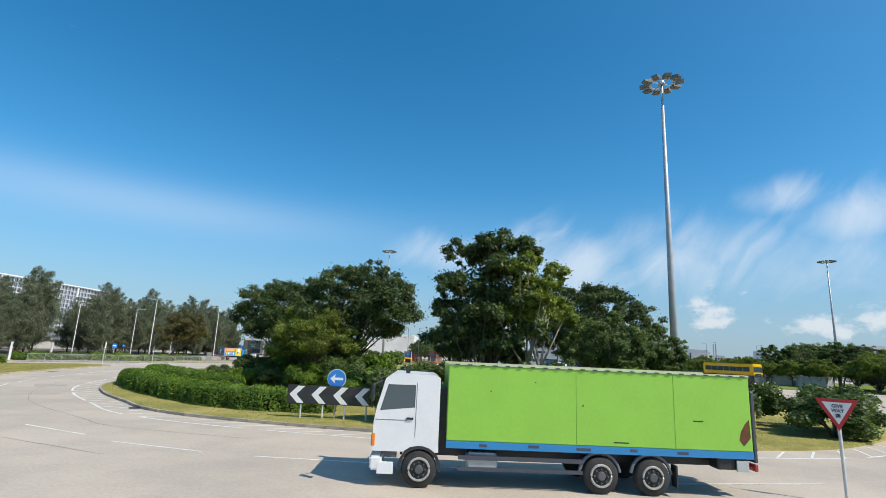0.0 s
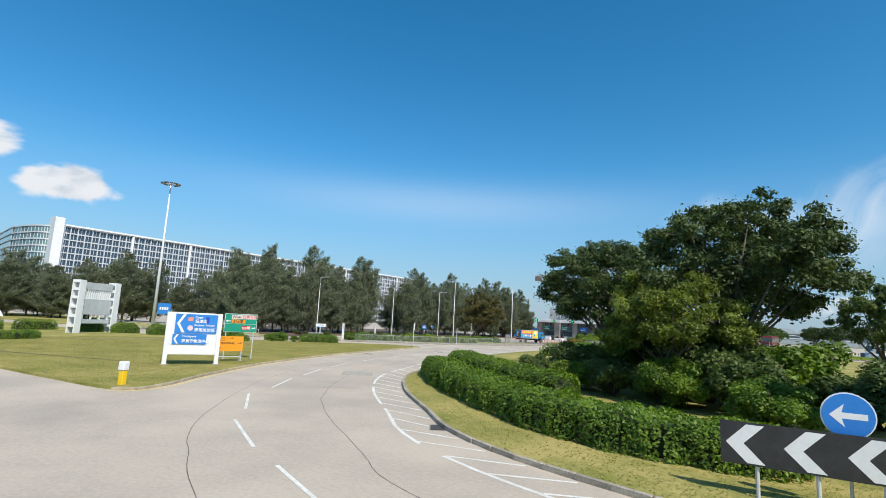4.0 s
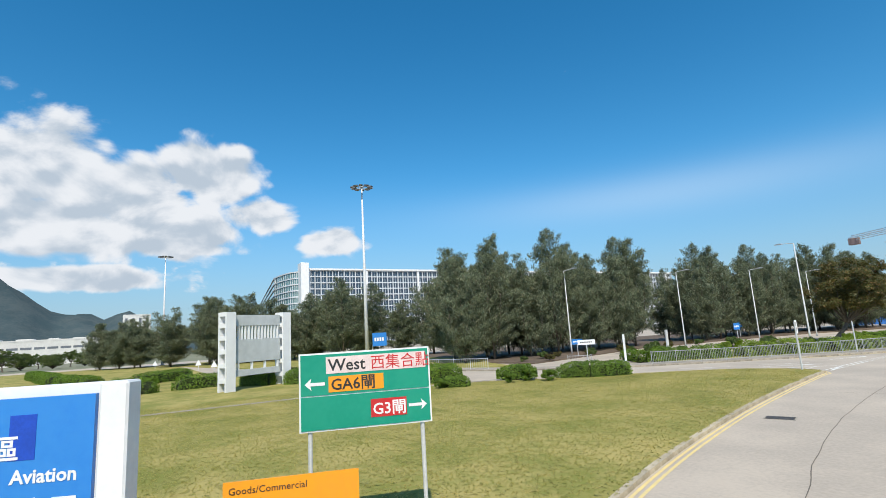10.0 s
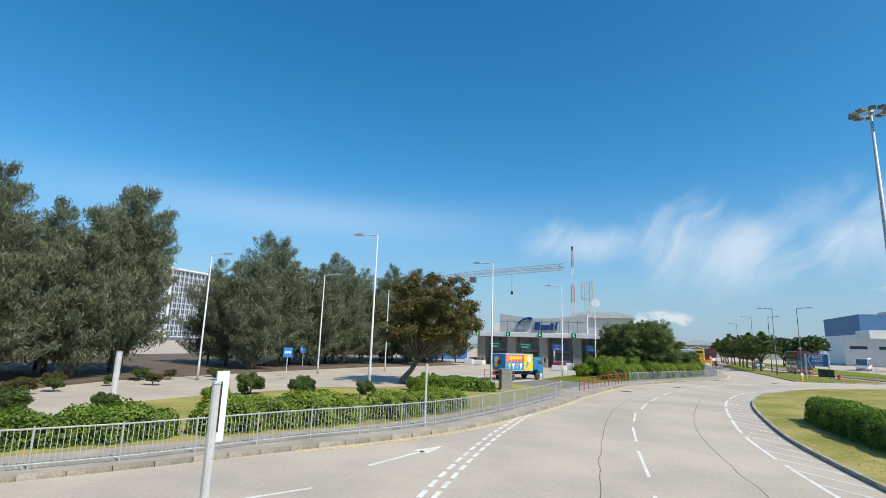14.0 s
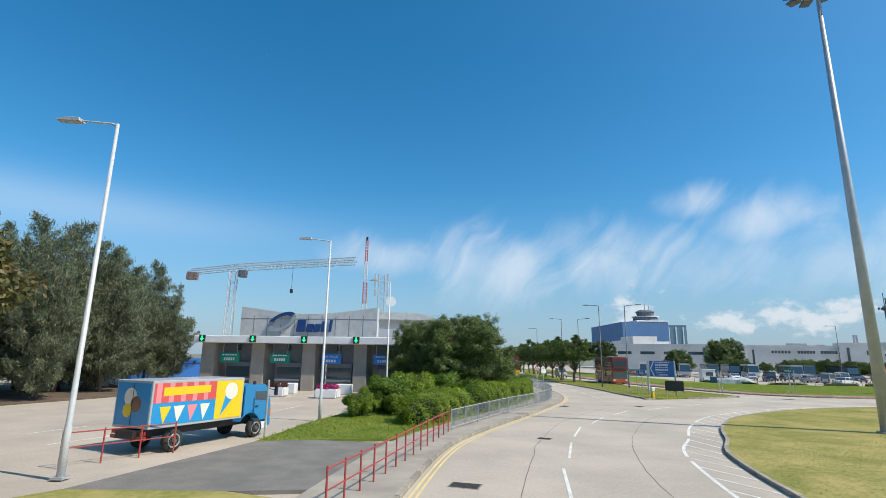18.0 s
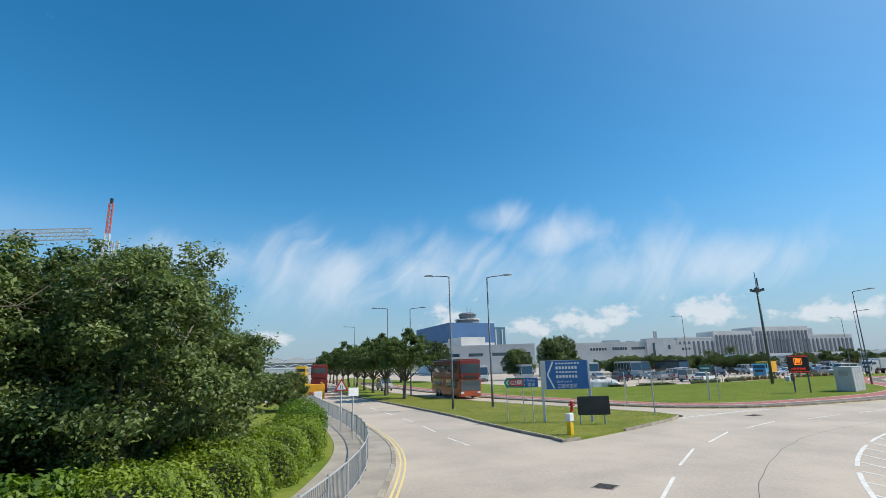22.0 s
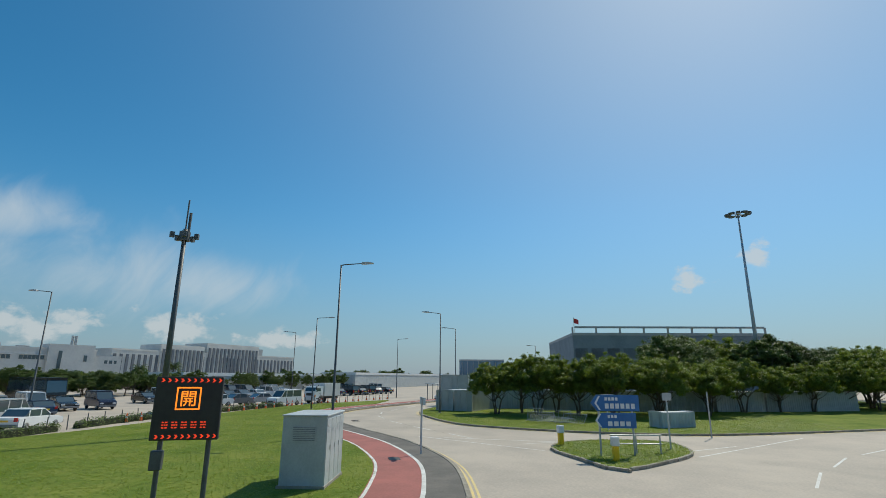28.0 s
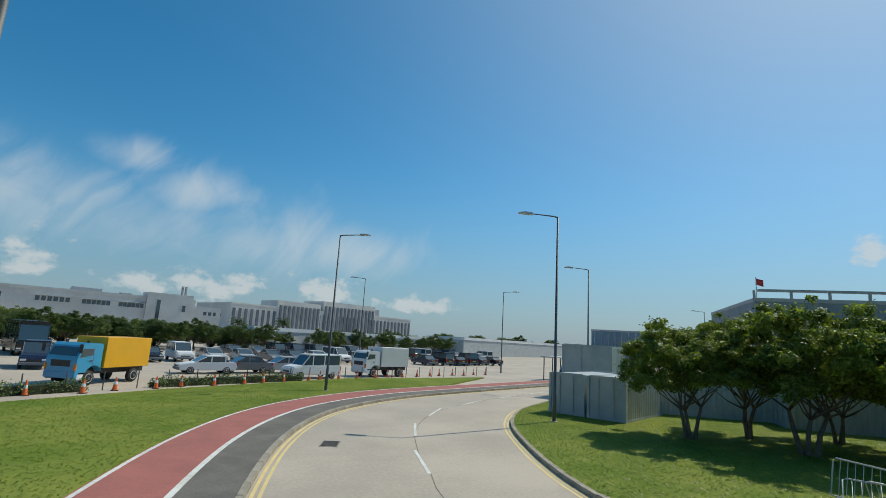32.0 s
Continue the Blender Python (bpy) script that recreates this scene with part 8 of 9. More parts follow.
for i in range(9):
    arc = [(-48 + i * 12 + 5.6 * math.cos(a), 4.6 + 2.3 * math.sin(a)) for a in np.linspace(0, math.pi, 9)]
    part("vault", Geo().extrude([(float(p), float(q)) for p, q in arc], -4.0, 4.0), DARK_WALL, tb)
    part("vault_edge", Geo().tube([(p, -4.1, q) for p, q in arc], 0.3, 6), WHITE, tb)
tw = thing("terminal_hall", -62, 470, 0, 8, "glassy grey terminal hall with a sloping roof far off", "building")
part("wall", Geo().extrude([(-24, 0), (24, 0), (24, 10), (-6, 14), (-24, 11)], -12, 12), PALE_GREY, tw)
for k in range(2):
    part("window_band", Geo().box((0, -12.05, 3.2 + k * 3.6), (46, 0.1, 1.8)), GLASS, tw)
part("roof", Geo().extrude([(-25, 11), (-6, 14.1), (25, 10), (25, 10.7), (-6, 14.9), (-25, 11.8)], -13, 13), WHITE, tw)
# antenna mast on the lawn
am = thing("antenna_mast", 27.2, 170.4, 0.1, 0, "dark steel mast with a crown of antennas", "mast")
part("mast", Geo().tube([(0, 0, -0.1), (0, 0, 12.9)], [0.2, 0.13], 12), POLE_DARK, am, smooth=True)
part("crown", Geo().tube([(0, 0, 12.1), (0, 0, 12.7)], [0.34, 0.34], 10), POLE_DARK, am)
for i in range(5):
    a = i * 1.256
    part("antenna", Geo().tube([(0.2 * math.cos(a), 0.2 * math.sin(a), 12.3), (0.7 * math.cos(a), 0.7 * math.sin(a), 12.4)], 0.04, 5).box((0.75 * math.cos(a), 0.75 * math.sin(a), 12.4), (0.25, 0.25, 0.35), math.degrees(a)), POLE_DARK, am)
part("whip", Geo().tube([(0, 0, 12.9), (0, 0, 14.9)], 0.05, 6).tube([(0.3, 0, 12.7), (0.3, 0, 14.1)], 0.09, 6), POLE_DARK, am)


# ---- hills ----
def hills():
    rng = np.random.default_rng(4)
    g = Geo()
    na, nr = 90, 16
    peaks = [(194, 1.0, 320, 7.5), (185.5, 1.0, 175, 4.5), (182.5, 0.9, 185, 2.6), (206, 1.1, 380, 9), (222, 1.1, 300, 10), (176, 1.1, 80, 4), (168, 1.2, 60, 6)]
    vs, fs = [], []
    for i in range(na):
        az = 160 + i
        for j in range(nr):
            q = j / (nr - 1)
            r_ = 1700 + 1700 * q
            h = 0
            for a0, k, hh, w in peaks:
                h = max(h, hh * math.exp(-((az - a0) / w) ** 2) * math.exp(-((q - 0.5) / 0.28) ** 2))
            h *= 1 + 0.22 * noise.noise(Vector((az * 0.28, q * 5, 1.3))) + 0.1 * noise.noise(Vector((az * 0.9, q * 14, 4)))
            vs.append((-29 + r_ * math.cos(radians(az)), 27 + r_ * math.sin(radians(az)), h - 3))
    for i in range(na - 1):
        for j in range(nr - 1):
            fs.append((i * nr + j, i * nr + j + 1, (i + 1) * nr + j + 1, (i + 1) * nr + j))
    g.add(vs, fs)
    # the haze of distance is mixed into the hillside colour as blue-grey
    ob = part("backdrop_hills", g, surface("haze_tinted_hillside", (0.055, 0.085, 0.095), (0.085, 0.11, 0.115), 1.0, scale=0.012, fine=0.12, bump=0.0, stain=0.25, spec=0.0), smooth=True)
    tagged(ob, "green wooded hills on the skyline, tinted blue-grey for haze", "hills", kind="structure")


hills()

# ---- planting ----
ISL = "island trees"
plant(BROAD_B, "tree", -10.9, 46.2, 0.1, 20, 0.96, "wide dark green broad-leaved tree on the island", "tree", ISL)
plant(BROAD_A, "tree", 0.8, 34.6, 0.1, 0, 1.0, "tall dense dark tree with a broken crown", "tree", ISL)
plant(BROAD_B, "tree", 10.0, 45.0, 0.1, 130, 0.86, "dark spreading tree behind bushes on the island", "tree", ISL)
plant(STREET, "tree", -13.4, 42.2, 0.1, 60, 0.92, "lighter green tree beside a wide hedge", "tree", ISL)
plant(BROAD_B, "tree", -19.3, 50.8, 0.1, 210, 0.86, "dark tree with a low spreading crown", "tree", ISL)
plant(PALE_TREE, "tree", 3.4, 33.7, 0.1, 200, 1.0, "yellow-green tree with a pale forked trunk at the island's edge", "tree", ISL)
plant(BROAD_C, "tree", -2.5, 62, 0.1, 100, 1.0, "slender dark-stemmed tree on island grass", "tree", ISL)
plant(BROAD_C, "tree", 1.5, 66, 0.1, 10, 0.95, "slender tree with an open crown", "tree", ISL)
plant(BROAD_C, "tree", 8.5, 34.0, 0.1, 290, 0.8, "bushy tree beside the high mast", "tree", ISL)
plant(BROAD_C, "tree", 12.5, 37.5, 0.1, 290, 0.75, "bushy dark tree on island grass", "tree", ISL)
for x, y, s, k, wide in ((-3.9, 27.6, 1.75, 0, 0.95), (-1.3, 29.6, 1.35, 1, 1.0), (0.5, 27.4, 1.65, 3, 1.0), (3.8, 26.4, 2.1, 0, 0.9), (-12.6, 45, 2.6, 0, 1.0), (-14, 41, 1.1, 0, 1.1), (7.5, 30, 2.0, 1, 1.2), (11, 31, 1.8, 0, 1.2), (15, 33, 1.6, 0, 1.3),
                          (18, 36, 1.7, 0, 1.3), (2.2, 30.6, 1.5, 1, 1.2), (5.5, 29, 1.4, 0, 1.2), (-19, 43, 1.2, 2, 1.2), (-22.5, 45, 1.1, 0, 1.2), (-9, 36, 1.3, 1, 1.1), (20, 30.5, 1.5, 0, 1.5), (22.5, 33.5, 1.7, 0, 1.4)):
    plant(SHRUBS[k], "shrub", x, y, 0.1, x * 37 % 360, s, "leafy green shrub on the island", "shrub", "island shrubs", ("stem", "foliage"), wide)
for x, y, s, k, wide in ((-16.5, 42.0, 1.3, 0, 1.1), (-13.2, 40.2, 1.5, 1, 1.0), (-10.0, 40.5, 1.9, 0, 1.1), (-12.0, 44.0, 2.3, 0, 1.1), (-8.0, 43.5, 2.2, 1, 1.1), (-5.2, 41.5, 1.6, 0, 1.3), (-20.5, 46.5, 1.7, 0, 1.2), (-16.5, 47.2, 2.4, 1, 1.0), (-3.0, 47.0, 1.8, 0, 1.3), (-22.6, 41.6, 0.95, 2, 1.2)):
    plant(SHRUBS[k], "shrub", x, y, 0.1, x * 53 % 360, s, "loose green shrub under island trees", "shrub", "island shrubs", ("stem", "foliage"), wide)
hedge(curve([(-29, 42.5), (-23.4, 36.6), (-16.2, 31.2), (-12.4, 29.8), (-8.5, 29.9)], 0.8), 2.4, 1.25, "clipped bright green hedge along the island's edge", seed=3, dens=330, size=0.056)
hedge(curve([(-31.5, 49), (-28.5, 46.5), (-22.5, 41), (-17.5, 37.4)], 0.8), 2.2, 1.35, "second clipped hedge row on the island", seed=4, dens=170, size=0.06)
hedge(curve([(-34.5, 73.5), (-31, 74.5), (-26, 74)], 0.8), 1.6, 1.5, "low far hedge across the island", seed=5, dens=70)
hedge(curve([(-17, 60), (-8, 59), (2, 60), (12, 62)], 0.8), 1.8, 1.1, "dark clipped hedge under island trees", seed=6, dens=70)
hedge(curve([(-36.2, 86.0), (-36.4, 92.0), (-36.2, 97.2)], 0.8), 2.0, 1.35, "clipped hedge at the island's western edge", seed=7, dens=320, size=0.055)
hedge(curve([(-33.6, 90), (-33.4, 96)], 0.8), 1.8, 1.2, "inner clipped hedge on island grass", seed=8, dens=120)
# western lawn
WH = "clipped hedge on the sign lawn"
for k, (path, w, h) in enumerate([
        ([(-77, 11.5), (-72.5, 16.3), (-70, 20.3)], 1.8, 0.85), ([(-69.7, 20.9), (-68.6, 23.8), (-68, 26.4)], 1.6, 0.9), ([(-67.6, 27.3), (-67.4, 29), (-69, 31.2)], 1.4, 0.8), ([(-75, 17), (-76.4, 20), (-77.5, 22)], 1.5, 0.8),
        ([(-84.5, 40.0), (-82.2, 42.0)], 1.6, 1.3), ([(-81.3, 43.2), (-79.6, 45.2)], 1.6, 1.3), ([(-76.8, 45.6), (-75.6, 48.0)], 1.6, 1.35), ([(-72.3, 48.3), (-69.3, 50.2), (-68.0, 52.8)], 2.0, 1.4), ([(-64.8, 50.0), (-63.9, 51.2)], 0.9, 0.75), ([(-66.0, 55.6), (-64.6, 57.4)], 1.6, 1.0), ([(-62.3, 58.2), (-60.9, 59.6), (-60.0, 61.0), (-59.7, 61.9)], 1.5, 1.05),
        ([(-90, 29.5), (-88, 31), (-86, 32.6)], 2.0, 1.3), ([(-87, 34.6), (-87.4, 38.5)], 1.9, 1.3), ([(-112, 23), (-98, 27.5)], 2.0, 1.4), ([(-150, 14), (-116, 22)], 2.2, 1.4), ([(-100, 31), (-106, 36.5)], 2.0, 1.3), ([(-80, 8), (-100, 2), (-130, -6)], 2.2, 1.3)]):
    hedge(curve(path, 0.7), w, h, WH, seed=20 + k, dens=260 if k < 11 else 80, size=0.052 if k < 11 else 0.07)
for x, y, s in ((-66.0, 44.4, 0.42), (-65.2, 46.5, 0.5), (-64.5, 49.5, 0.45), (-63.0, 54.1, 0.45), (-62.9, 55.6, 0.6), (-61.4, 56.3, 0.5), (-75.8, 27.2, 0.95), (-71.5, 12.5, 0.6)):
    plant(SHRUBS[1], "shrub", x, y, 0.1, x * 37 % 360, s, "small clipped shrub on the lawn", "shrub", "lawn shrubs", ("stem", "foliage"))
# verge between footway and lorry lane
mid = offset(nw, 3.9)
seg = [p for p in mid if 72 < p[1] < 98]
for k in range(0, len(seg) - 6, 7):
    hedge(seg[k:k + 7], 1.4 + 0.3 * (k % 3), 1.08 + 0.14 * (k % 2), "bright green clipped hedge behind the railing", LEAF_LIGHT if k % 3 else LEAF_HEDGE, seed=50 + k, dens=240, size=0.055, wobble=0.3)
for i, (x, y) in enumerate([(-68, 80), (-66.5, 85), (-64.5, 90), (-62.5, 94), (-60.8, 99), (-69.5, 77), (-66, 75), (-62, 104), (-68.5, 90)]):
    plant(SHRUBS[(0, 2, 0)[i % 3]], "shrub", x, y, 0.1, i * 77, 0.6 + 0.12 * (i % 3), "loose shrub with sparse twigs in the verge", "shrub", "verge shrubs", ("stem", "foliage"))
hedge([(-70.5, 74.5), (-66.2, 71.8)], 1.4, 0.95, "loose hedge beside a white sign frame", seed=71, dens=110)
hedge([(-65.6, 72.2), (-64.4, 73.6)], 1.6, 1.3, "rounded bright hedge end beside a frame", seed=72)
hedge(curve([(-61.0, 101.2), (-58.4, 101.6), (-56.2, 102.2)], 0.7), 1.9, 1.0, "bright clipped hedge beside a grey cabinet", seed=73, dens=170)
plant(AUTUMN, "tree", -64.7, 105.2, 0.1, 40, 1.09, "leaning tree with sparse olive and brown leaves", "tree")
plant(ROUND, "tree", -42.7, 143.2, 0.1, 75, 1.03, "dense round dark green tree behind a hedge", "tree", wide=1.13)
# extra crown, added only to close the holes in the round tree's top
plant(ROUND, "tree", -46.6, 147.6, 0.1, 250, 0.97, "second crown added to fill gaps in the round tree", "tree")
plant(ROUND, "tree", -33.9, 173.5, 0.1, 40, 0.46, "low dark tree before works barriers", "tree", wide=1.1)
plant(ROUND, "tree", -37.0, 177.0, 0.1, 140, 0.52, "low dark tree before works barriers", "tree", wide=1.15)
plant(ROUND, "tree", -39.8, 168.4, 0.1, 100, 0.92, "low dark tree beside the footway", "tree")
plant(ROUND, "tree", -45.5, 167, 0.1, 220, 0.8, "dense dark green tree over rough grass", "tree")
hd = [p for p in offset(nw, 4.2) if 124 < p[1] < 163]
for k in range(0, len(hd) - 8, 9):
    hedge(hd[k:k + 10], 2.2, 1.55 + 0.1 * (k % 2), "thick bright green hedge along the bend", LEAF_LIGHT if k < 20 else LEAF_HEDGE, seed=80 + k, dens=300, size=0.05, wobble=0.26)
for i, (x, y, s) in enumerate([(-51, 128.5, 1.0), (-49.6, 131, 1.5), (-48.2, 133.6, 1.75), (-46.6, 131.5, 1.35), (-45.4, 135, 1.6), (-47.5, 137.5, 1.7), (-50.5, 133.5, 1.2), (-43, 136.5, 1.3), (-48.6, 129.2, 0.95)]):
    plant(SHRUBS[(2, 1, 2)[i % 3]], "shrub", x, y, 0.1, i * 77, s, "dense bright shrub below the round tree", "shrub", "bend shrubs", ("stem", "foliage"))
for x, y, s, k in ((-45.2, 141.4, 1.5, 0), (-42.4, 140.8, 1.35, 0), (-41.3, 143.6, 1.5, 0), (-44.6, 145.2, 1.6, 0), (-38.7, 166.6, 1.1, 0), (-41.0, 166.4, 1.3, 0), (-37.9, 169.0, 1.0, 0), (-43.0, 164.5, 1.4, 0)):
    plant(SHRUBS[k], "shrub", x, y, 0.1, x * 61 % 360, s, "dark leafy shrub at a tree's foot", "shrub", "bend shrubs", ("stem", "foliage"))
for x, y, s in ((-38, 232, 0.6), (-35, 246, 0.65), (-44, 258, 0.7), (-32, 270, 0.6), (-50, 240, 0.7), (-27, 284, 0.6), (-56, 270, 0.8)):
    plant(BROAD_C, "tree", x, y, 0.05, x * 31 % 360, s * 0.6, "small roadside tree on northern grass", "tree", "northern trees", wide=1.3)
# casuarinas
CAS = "tall feathery grey-green casuarina on bare brown soil"
rng = random.Random(5)
spots = []
for i in range(20):
    spots.append((-86.5 - (i % 3) * 4.2 + rng.uniform(-1, 1), 65.0 + i * 1.72, rng.uniform(0.84, 1.06)))
for i in range(22):
    spots.append((-85 - (i % 3) * 4 + rng.uniform(-1.2, 1.2) + max(0, i - 8) * 0.45, 109 + i * 2.0, rng.uniform(0.85, 1.08)))
for x, y in ((-76, 156), (-78.5, 152.5), (-80, 160), (-79, 147), (-83, 155), (-84, 164), (-77, 146), (-79, 140), (-82, 148), (-76.5, 137), (-86, 156), (-132, 68), (-137, 66), (-142, 63), (-150, 60), (-158, 58), (-166, 58), (-128, 70), (-173, 26), (-170, 29), (-161, 36), (-153, 43), (-147, 48), (-176, 22), (-123, 74), (-118, 78), (-135, 69), (-145, 63), (-154, 58), (-162, 52), (-168, 46), (-158, 45), (-150, 50), (-143, 56), (-171, 36), (-178, 30), (-139, 60), (-128, 64)):
    spots.append((x, y, rng.uniform(0.75, 0.95) * (1.02 if y > 144 else 1.0)))
for i, (x, y, s) in enumerate(spots):
    plant(CASUARINAS[i % 5], "casuarina_tree", x, y, 0.05, rng.uniform(0, 360), s, CAS, "tree", "casuarina row", wide=1.02 if x > -115 else 1.4)
for i in range(20):
    a = radians(179.5 + i * 1.1)
    d = 225 + rng.uniform(-18, 18)
    plant((ROUND, BROAD_C)[i % 2], "tree", -29 + d * math.cos(a), 27 + d * math.sin(a), 0, rng.uniform(0, 360), rng.uniform(0.6, 0.85), "dark green tree before the white warehouse", "tree", "western trees", wide=1.35)
for i in range(16):
    plant(SHRUBS[i % 2 * 3], "shrub", -79.6 + 2.2 * math.sin(i * 1.9) - 0.05 * i, 68.5 + i * 2.1, 0.12, i * 71 % 360, 0.38 + 0.2 * (i * 7 % 5) / 5, "scrubby undergrowth below the casuarinas", "shrub", "undergrowth", ("stem", "foliage"), 1.3)
# median and field
for i in range(11):
    t = i / 10
    plant(BROAD_C, "tree", -20.4 + 7.0 * t + rng.uniform(-0.3, 0.3), 181 + i * 8.3, 0.1, rng.uniform(0, 360), rng.uniform(0.85, 1.0), "small street tree on the grass median", "tree", "median trees", wide=1.05)
plant(ROUND, "tree", 46, 243, 0.0, 10, 1.42, "big round dark tree before white buildings", "tree")
plant(ROUND, "tree", 22, 225, 0.05, 80, 0.9, "round dark tree at the lot's edge", "tree")
plant(BROAD_B, "tree", 4, 232, 0.05, 80, 0.75, "wide dark tree beyond the carriageway", "tree")
plant(BROAD_B, "tree", -2, 236, 0.05, 180, 0.7, "wide low tree beyond the carriageway", "tree")
for i in range(8, 26):
    x = -4 + i * 5.6
    y = 246 - i * 1.25 + rng.uniform(-2, 2)
    plant((ROUND, BROAD_C, ROUND)[i % 3], "tree", x, y, 0, rng.uniform(0, 360), rng.uniform(0.42, 0.62), "bushy green tree at the back of the lot", "tree", "lot trees", wide=1.2)
for i in range(3, 24):
    plant(BROAD_C, "tree", 30 + i * 5.0 + rng.uniform(-1, 1), 236 - i * 1.3 + rng.uniform(-1.5, 1.5), 0, rng.uniform(0, 360), rng.uniform(0.4, 0.62), "low bushy tree behind parked coaches", "tree", "lot bushes", wide=1.25)
for i in range(19):
    plant((ROUND, STREET, ROUND)[i % 3], "tree", 62 + i * 5.1 + rng.uniform(-1, 1), 239 - i * 1.5 + rng.uniform(-1.5, 1.5), 0, rng.uniform(0, 360), rng.uniform(0.5, 0.68), "full olive-green tree crowded into a belt", "tree", "lot trees", wide=1.45)
for i in range(16):
    plant((ROUND, BROAD_C)[i % 2], "tree", 150 + i * 9, 236 - i * 2.2 + rng.uniform(-4, 4), 0, rng.uniform(0, 360), rng.uniform(0.6, 1.0), "distant green tree beyond the lot", "tree", "far trees", wide=1.2)
def palm(seed, height):
    """A feather palm: a ringed trunk and arching fronds of narrow leaflets."""
    rg = np.random.default_rng(seed)
    g = Geo().tube([(0, 0, -0.1), (0.06, 0, height * 0.5), (0, 0.05, height)], [0.24, 0.17, 0.15], 8)
    ps, al, ac = [], [], []
    for i in range(22):
        a, e = i * 2.4, 1.2 - 1.5 * (i / 21)
        for t in np.linspace(0.06, 1, 26):
            r = 2.7 * t
            c = np.array((math.cos(a) * r * math.cos(e * 0.8), math.sin(a) * r * math.cos(e * 0.8), height + math.sin(e) * r - 0.34 * r * r * 0.5))
            for s in (-1, 1):
                side = np.array((-math.sin(a) * s, math.cos(a) * s, -0.5 + rg.normal() * 0.15)) * 0.32 * (1.15 - 0.6 * t)
                ps.append(c + side), al.append(side), ac.append(np.array((math.cos(a), math.sin(a), 0)) * 0.05)
    return g.mesh("trunk", BARK, True), leaves("fronds", np.array(ps), np.array(al), np.array(ac), LEAF_DARK)


PALM = palm(3, 5.6)
for x, y, s in ((128, 262, 1.0), (164, 280, 1.25), (168, 283, 1.1), (131, 264, 0.85)):
    plant(PALM, "palm_tree", x, y, 0, x * 37 % 360, s, "dark feather palm before a white office", "tree", "palms", ("trunk", "fronds"))
# row over the container wall
for i, (x, y) in enumerate([(53.8, 152.8), (56.4, 150.4), (53.2, 148.6), (57.8, 146.6), (53.6, 144.6), (51.6, 141.4), (57.0, 141.0), (53.4, 137.0), (59.2, 136.0), (56.8, 131.6), (62.6, 130), (64.4, 126), (66.6, 121.4), (69, 117), (71.5, 112), (74.5, 107), (66, 140), (67.5, 133), (70, 127)]):
    plant(STREET, "tree", x, y, 0.1, i * 63, 0.68 + 0.06 * (i % 3), "leafy street tree over a container wall", "tree", "verge trees", wide=1.05)
for i, (x, y, s) in enumerate([(80, 105, 0.95), (86, 112, 0.9), (92, 104, 1.05), (84, 98, 1.0), (98, 110, 1.05), (78, 96, 0.95), (74, 100, 0.85), (88, 92, 1.05), (81, 88, 1.0), (95, 97, 1.1), (74, 131, 1.0), (80, 129, 1.2), (84, 124, 1.2), (78, 118, 1.05)]):
    plant((STREET, BROAD_C, ROUND)[i % 3], "tree", x, y, 0, i * 71, s * 1.1, "tall leafy tree behind the container yard", "tree", "yard trees", wide=1.15)
# far edges
for i in range(20):
    a = radians(-60 + i * 6.5)
    plant((ROUND, BROAD_B)[i % 2], "tree", 45 + 70 * math.cos(a) + i % 3 * 5, 60 + 62 * math.sin(a), 0, i * 40, rng.uniform(0.6, 0.85), "dark green tree beyond the roundabout", "tree", "eastern trees", wide=1.15) if not -20 < math.degrees(a) - 90 < 200 else None


# ---- ground details ----
PALE_LID = surface("pale_lid", (0.42, 0.38, 0.32), (0.34, 0.31, 0.27), 0.8, scale=2, fine=20, bump=0.15)


def cover(name, x, y, rz, w, h, label, grate=False):
    b = thing(name, x, y, 0.0, rz, label, "cover")
    part("frame", Geo().box((0, 0, 0.002), (w + 0.1, h + 0.1, 0.012)), PAVE, b)
    part("lid", Geo().box((0, 0, 0.006), (w, h, 0.012)), IRON if grate else PALE_LID, b)
    if grate:
        for i in range(6):
            part("bar", Geo().box((-w / 2 + (i + 0.5) * w / 6, 0, 0.014), (w / 14, h * 0.9, 0.01)), IRON, b)


for x, y, a, w, h in ((-47.9, 74.3, 100, 0.45, 0.9), (24.5, 153.9, 20, 0.7, 0.5), (43, 164, 30, 0.9, 0.55), (-41.3, 120.6, 60, 0.45, 0.6), (-44.6, 52.4, 20, 0.9, 0.6), (-43.9, 64.1, 10, 0.9, 0.5), (-35, 137.8, 50, 0.9, 0.5),
                      (-28.5, 138.1, 30, 0.6, 0.6), (-7.6, 148.2, 5, 1.0, 0.6), (-46.2, 111.4, 70, 0.6, 0.9), (-18.7, 28, 35, 0.5, 0.9), (-4.5, 25.8, 5, 1.6, 1.0), (-28.9, 172, 0, 0.5, 0.9)):
    cover("gully_cover", x, y, a, w, h, "dark cast-iron gully cover in the concrete", True)
cover("manhole_cover", -46.6, 75.6, 95, 0.8, 0.8, "square pale manhole cover in the road")
cover("manhole_cover", -32.3, 38.0, 40, 1.9, 1.9, "broad diamond-patterned chamber cover in the road")
# a dry ditch across the sign lawn
dt = Geo().ribbon(wander(curve([(-65, 20.3), (-58, 22.8), (-50, 26.2), (-44.4, 28.5)], 0.6), 0.15, 40), -0.16, 0.16, 0.135)
structure("lawn_trench", dt, SOIL, "narrow brown trench across the lawn", "trench")
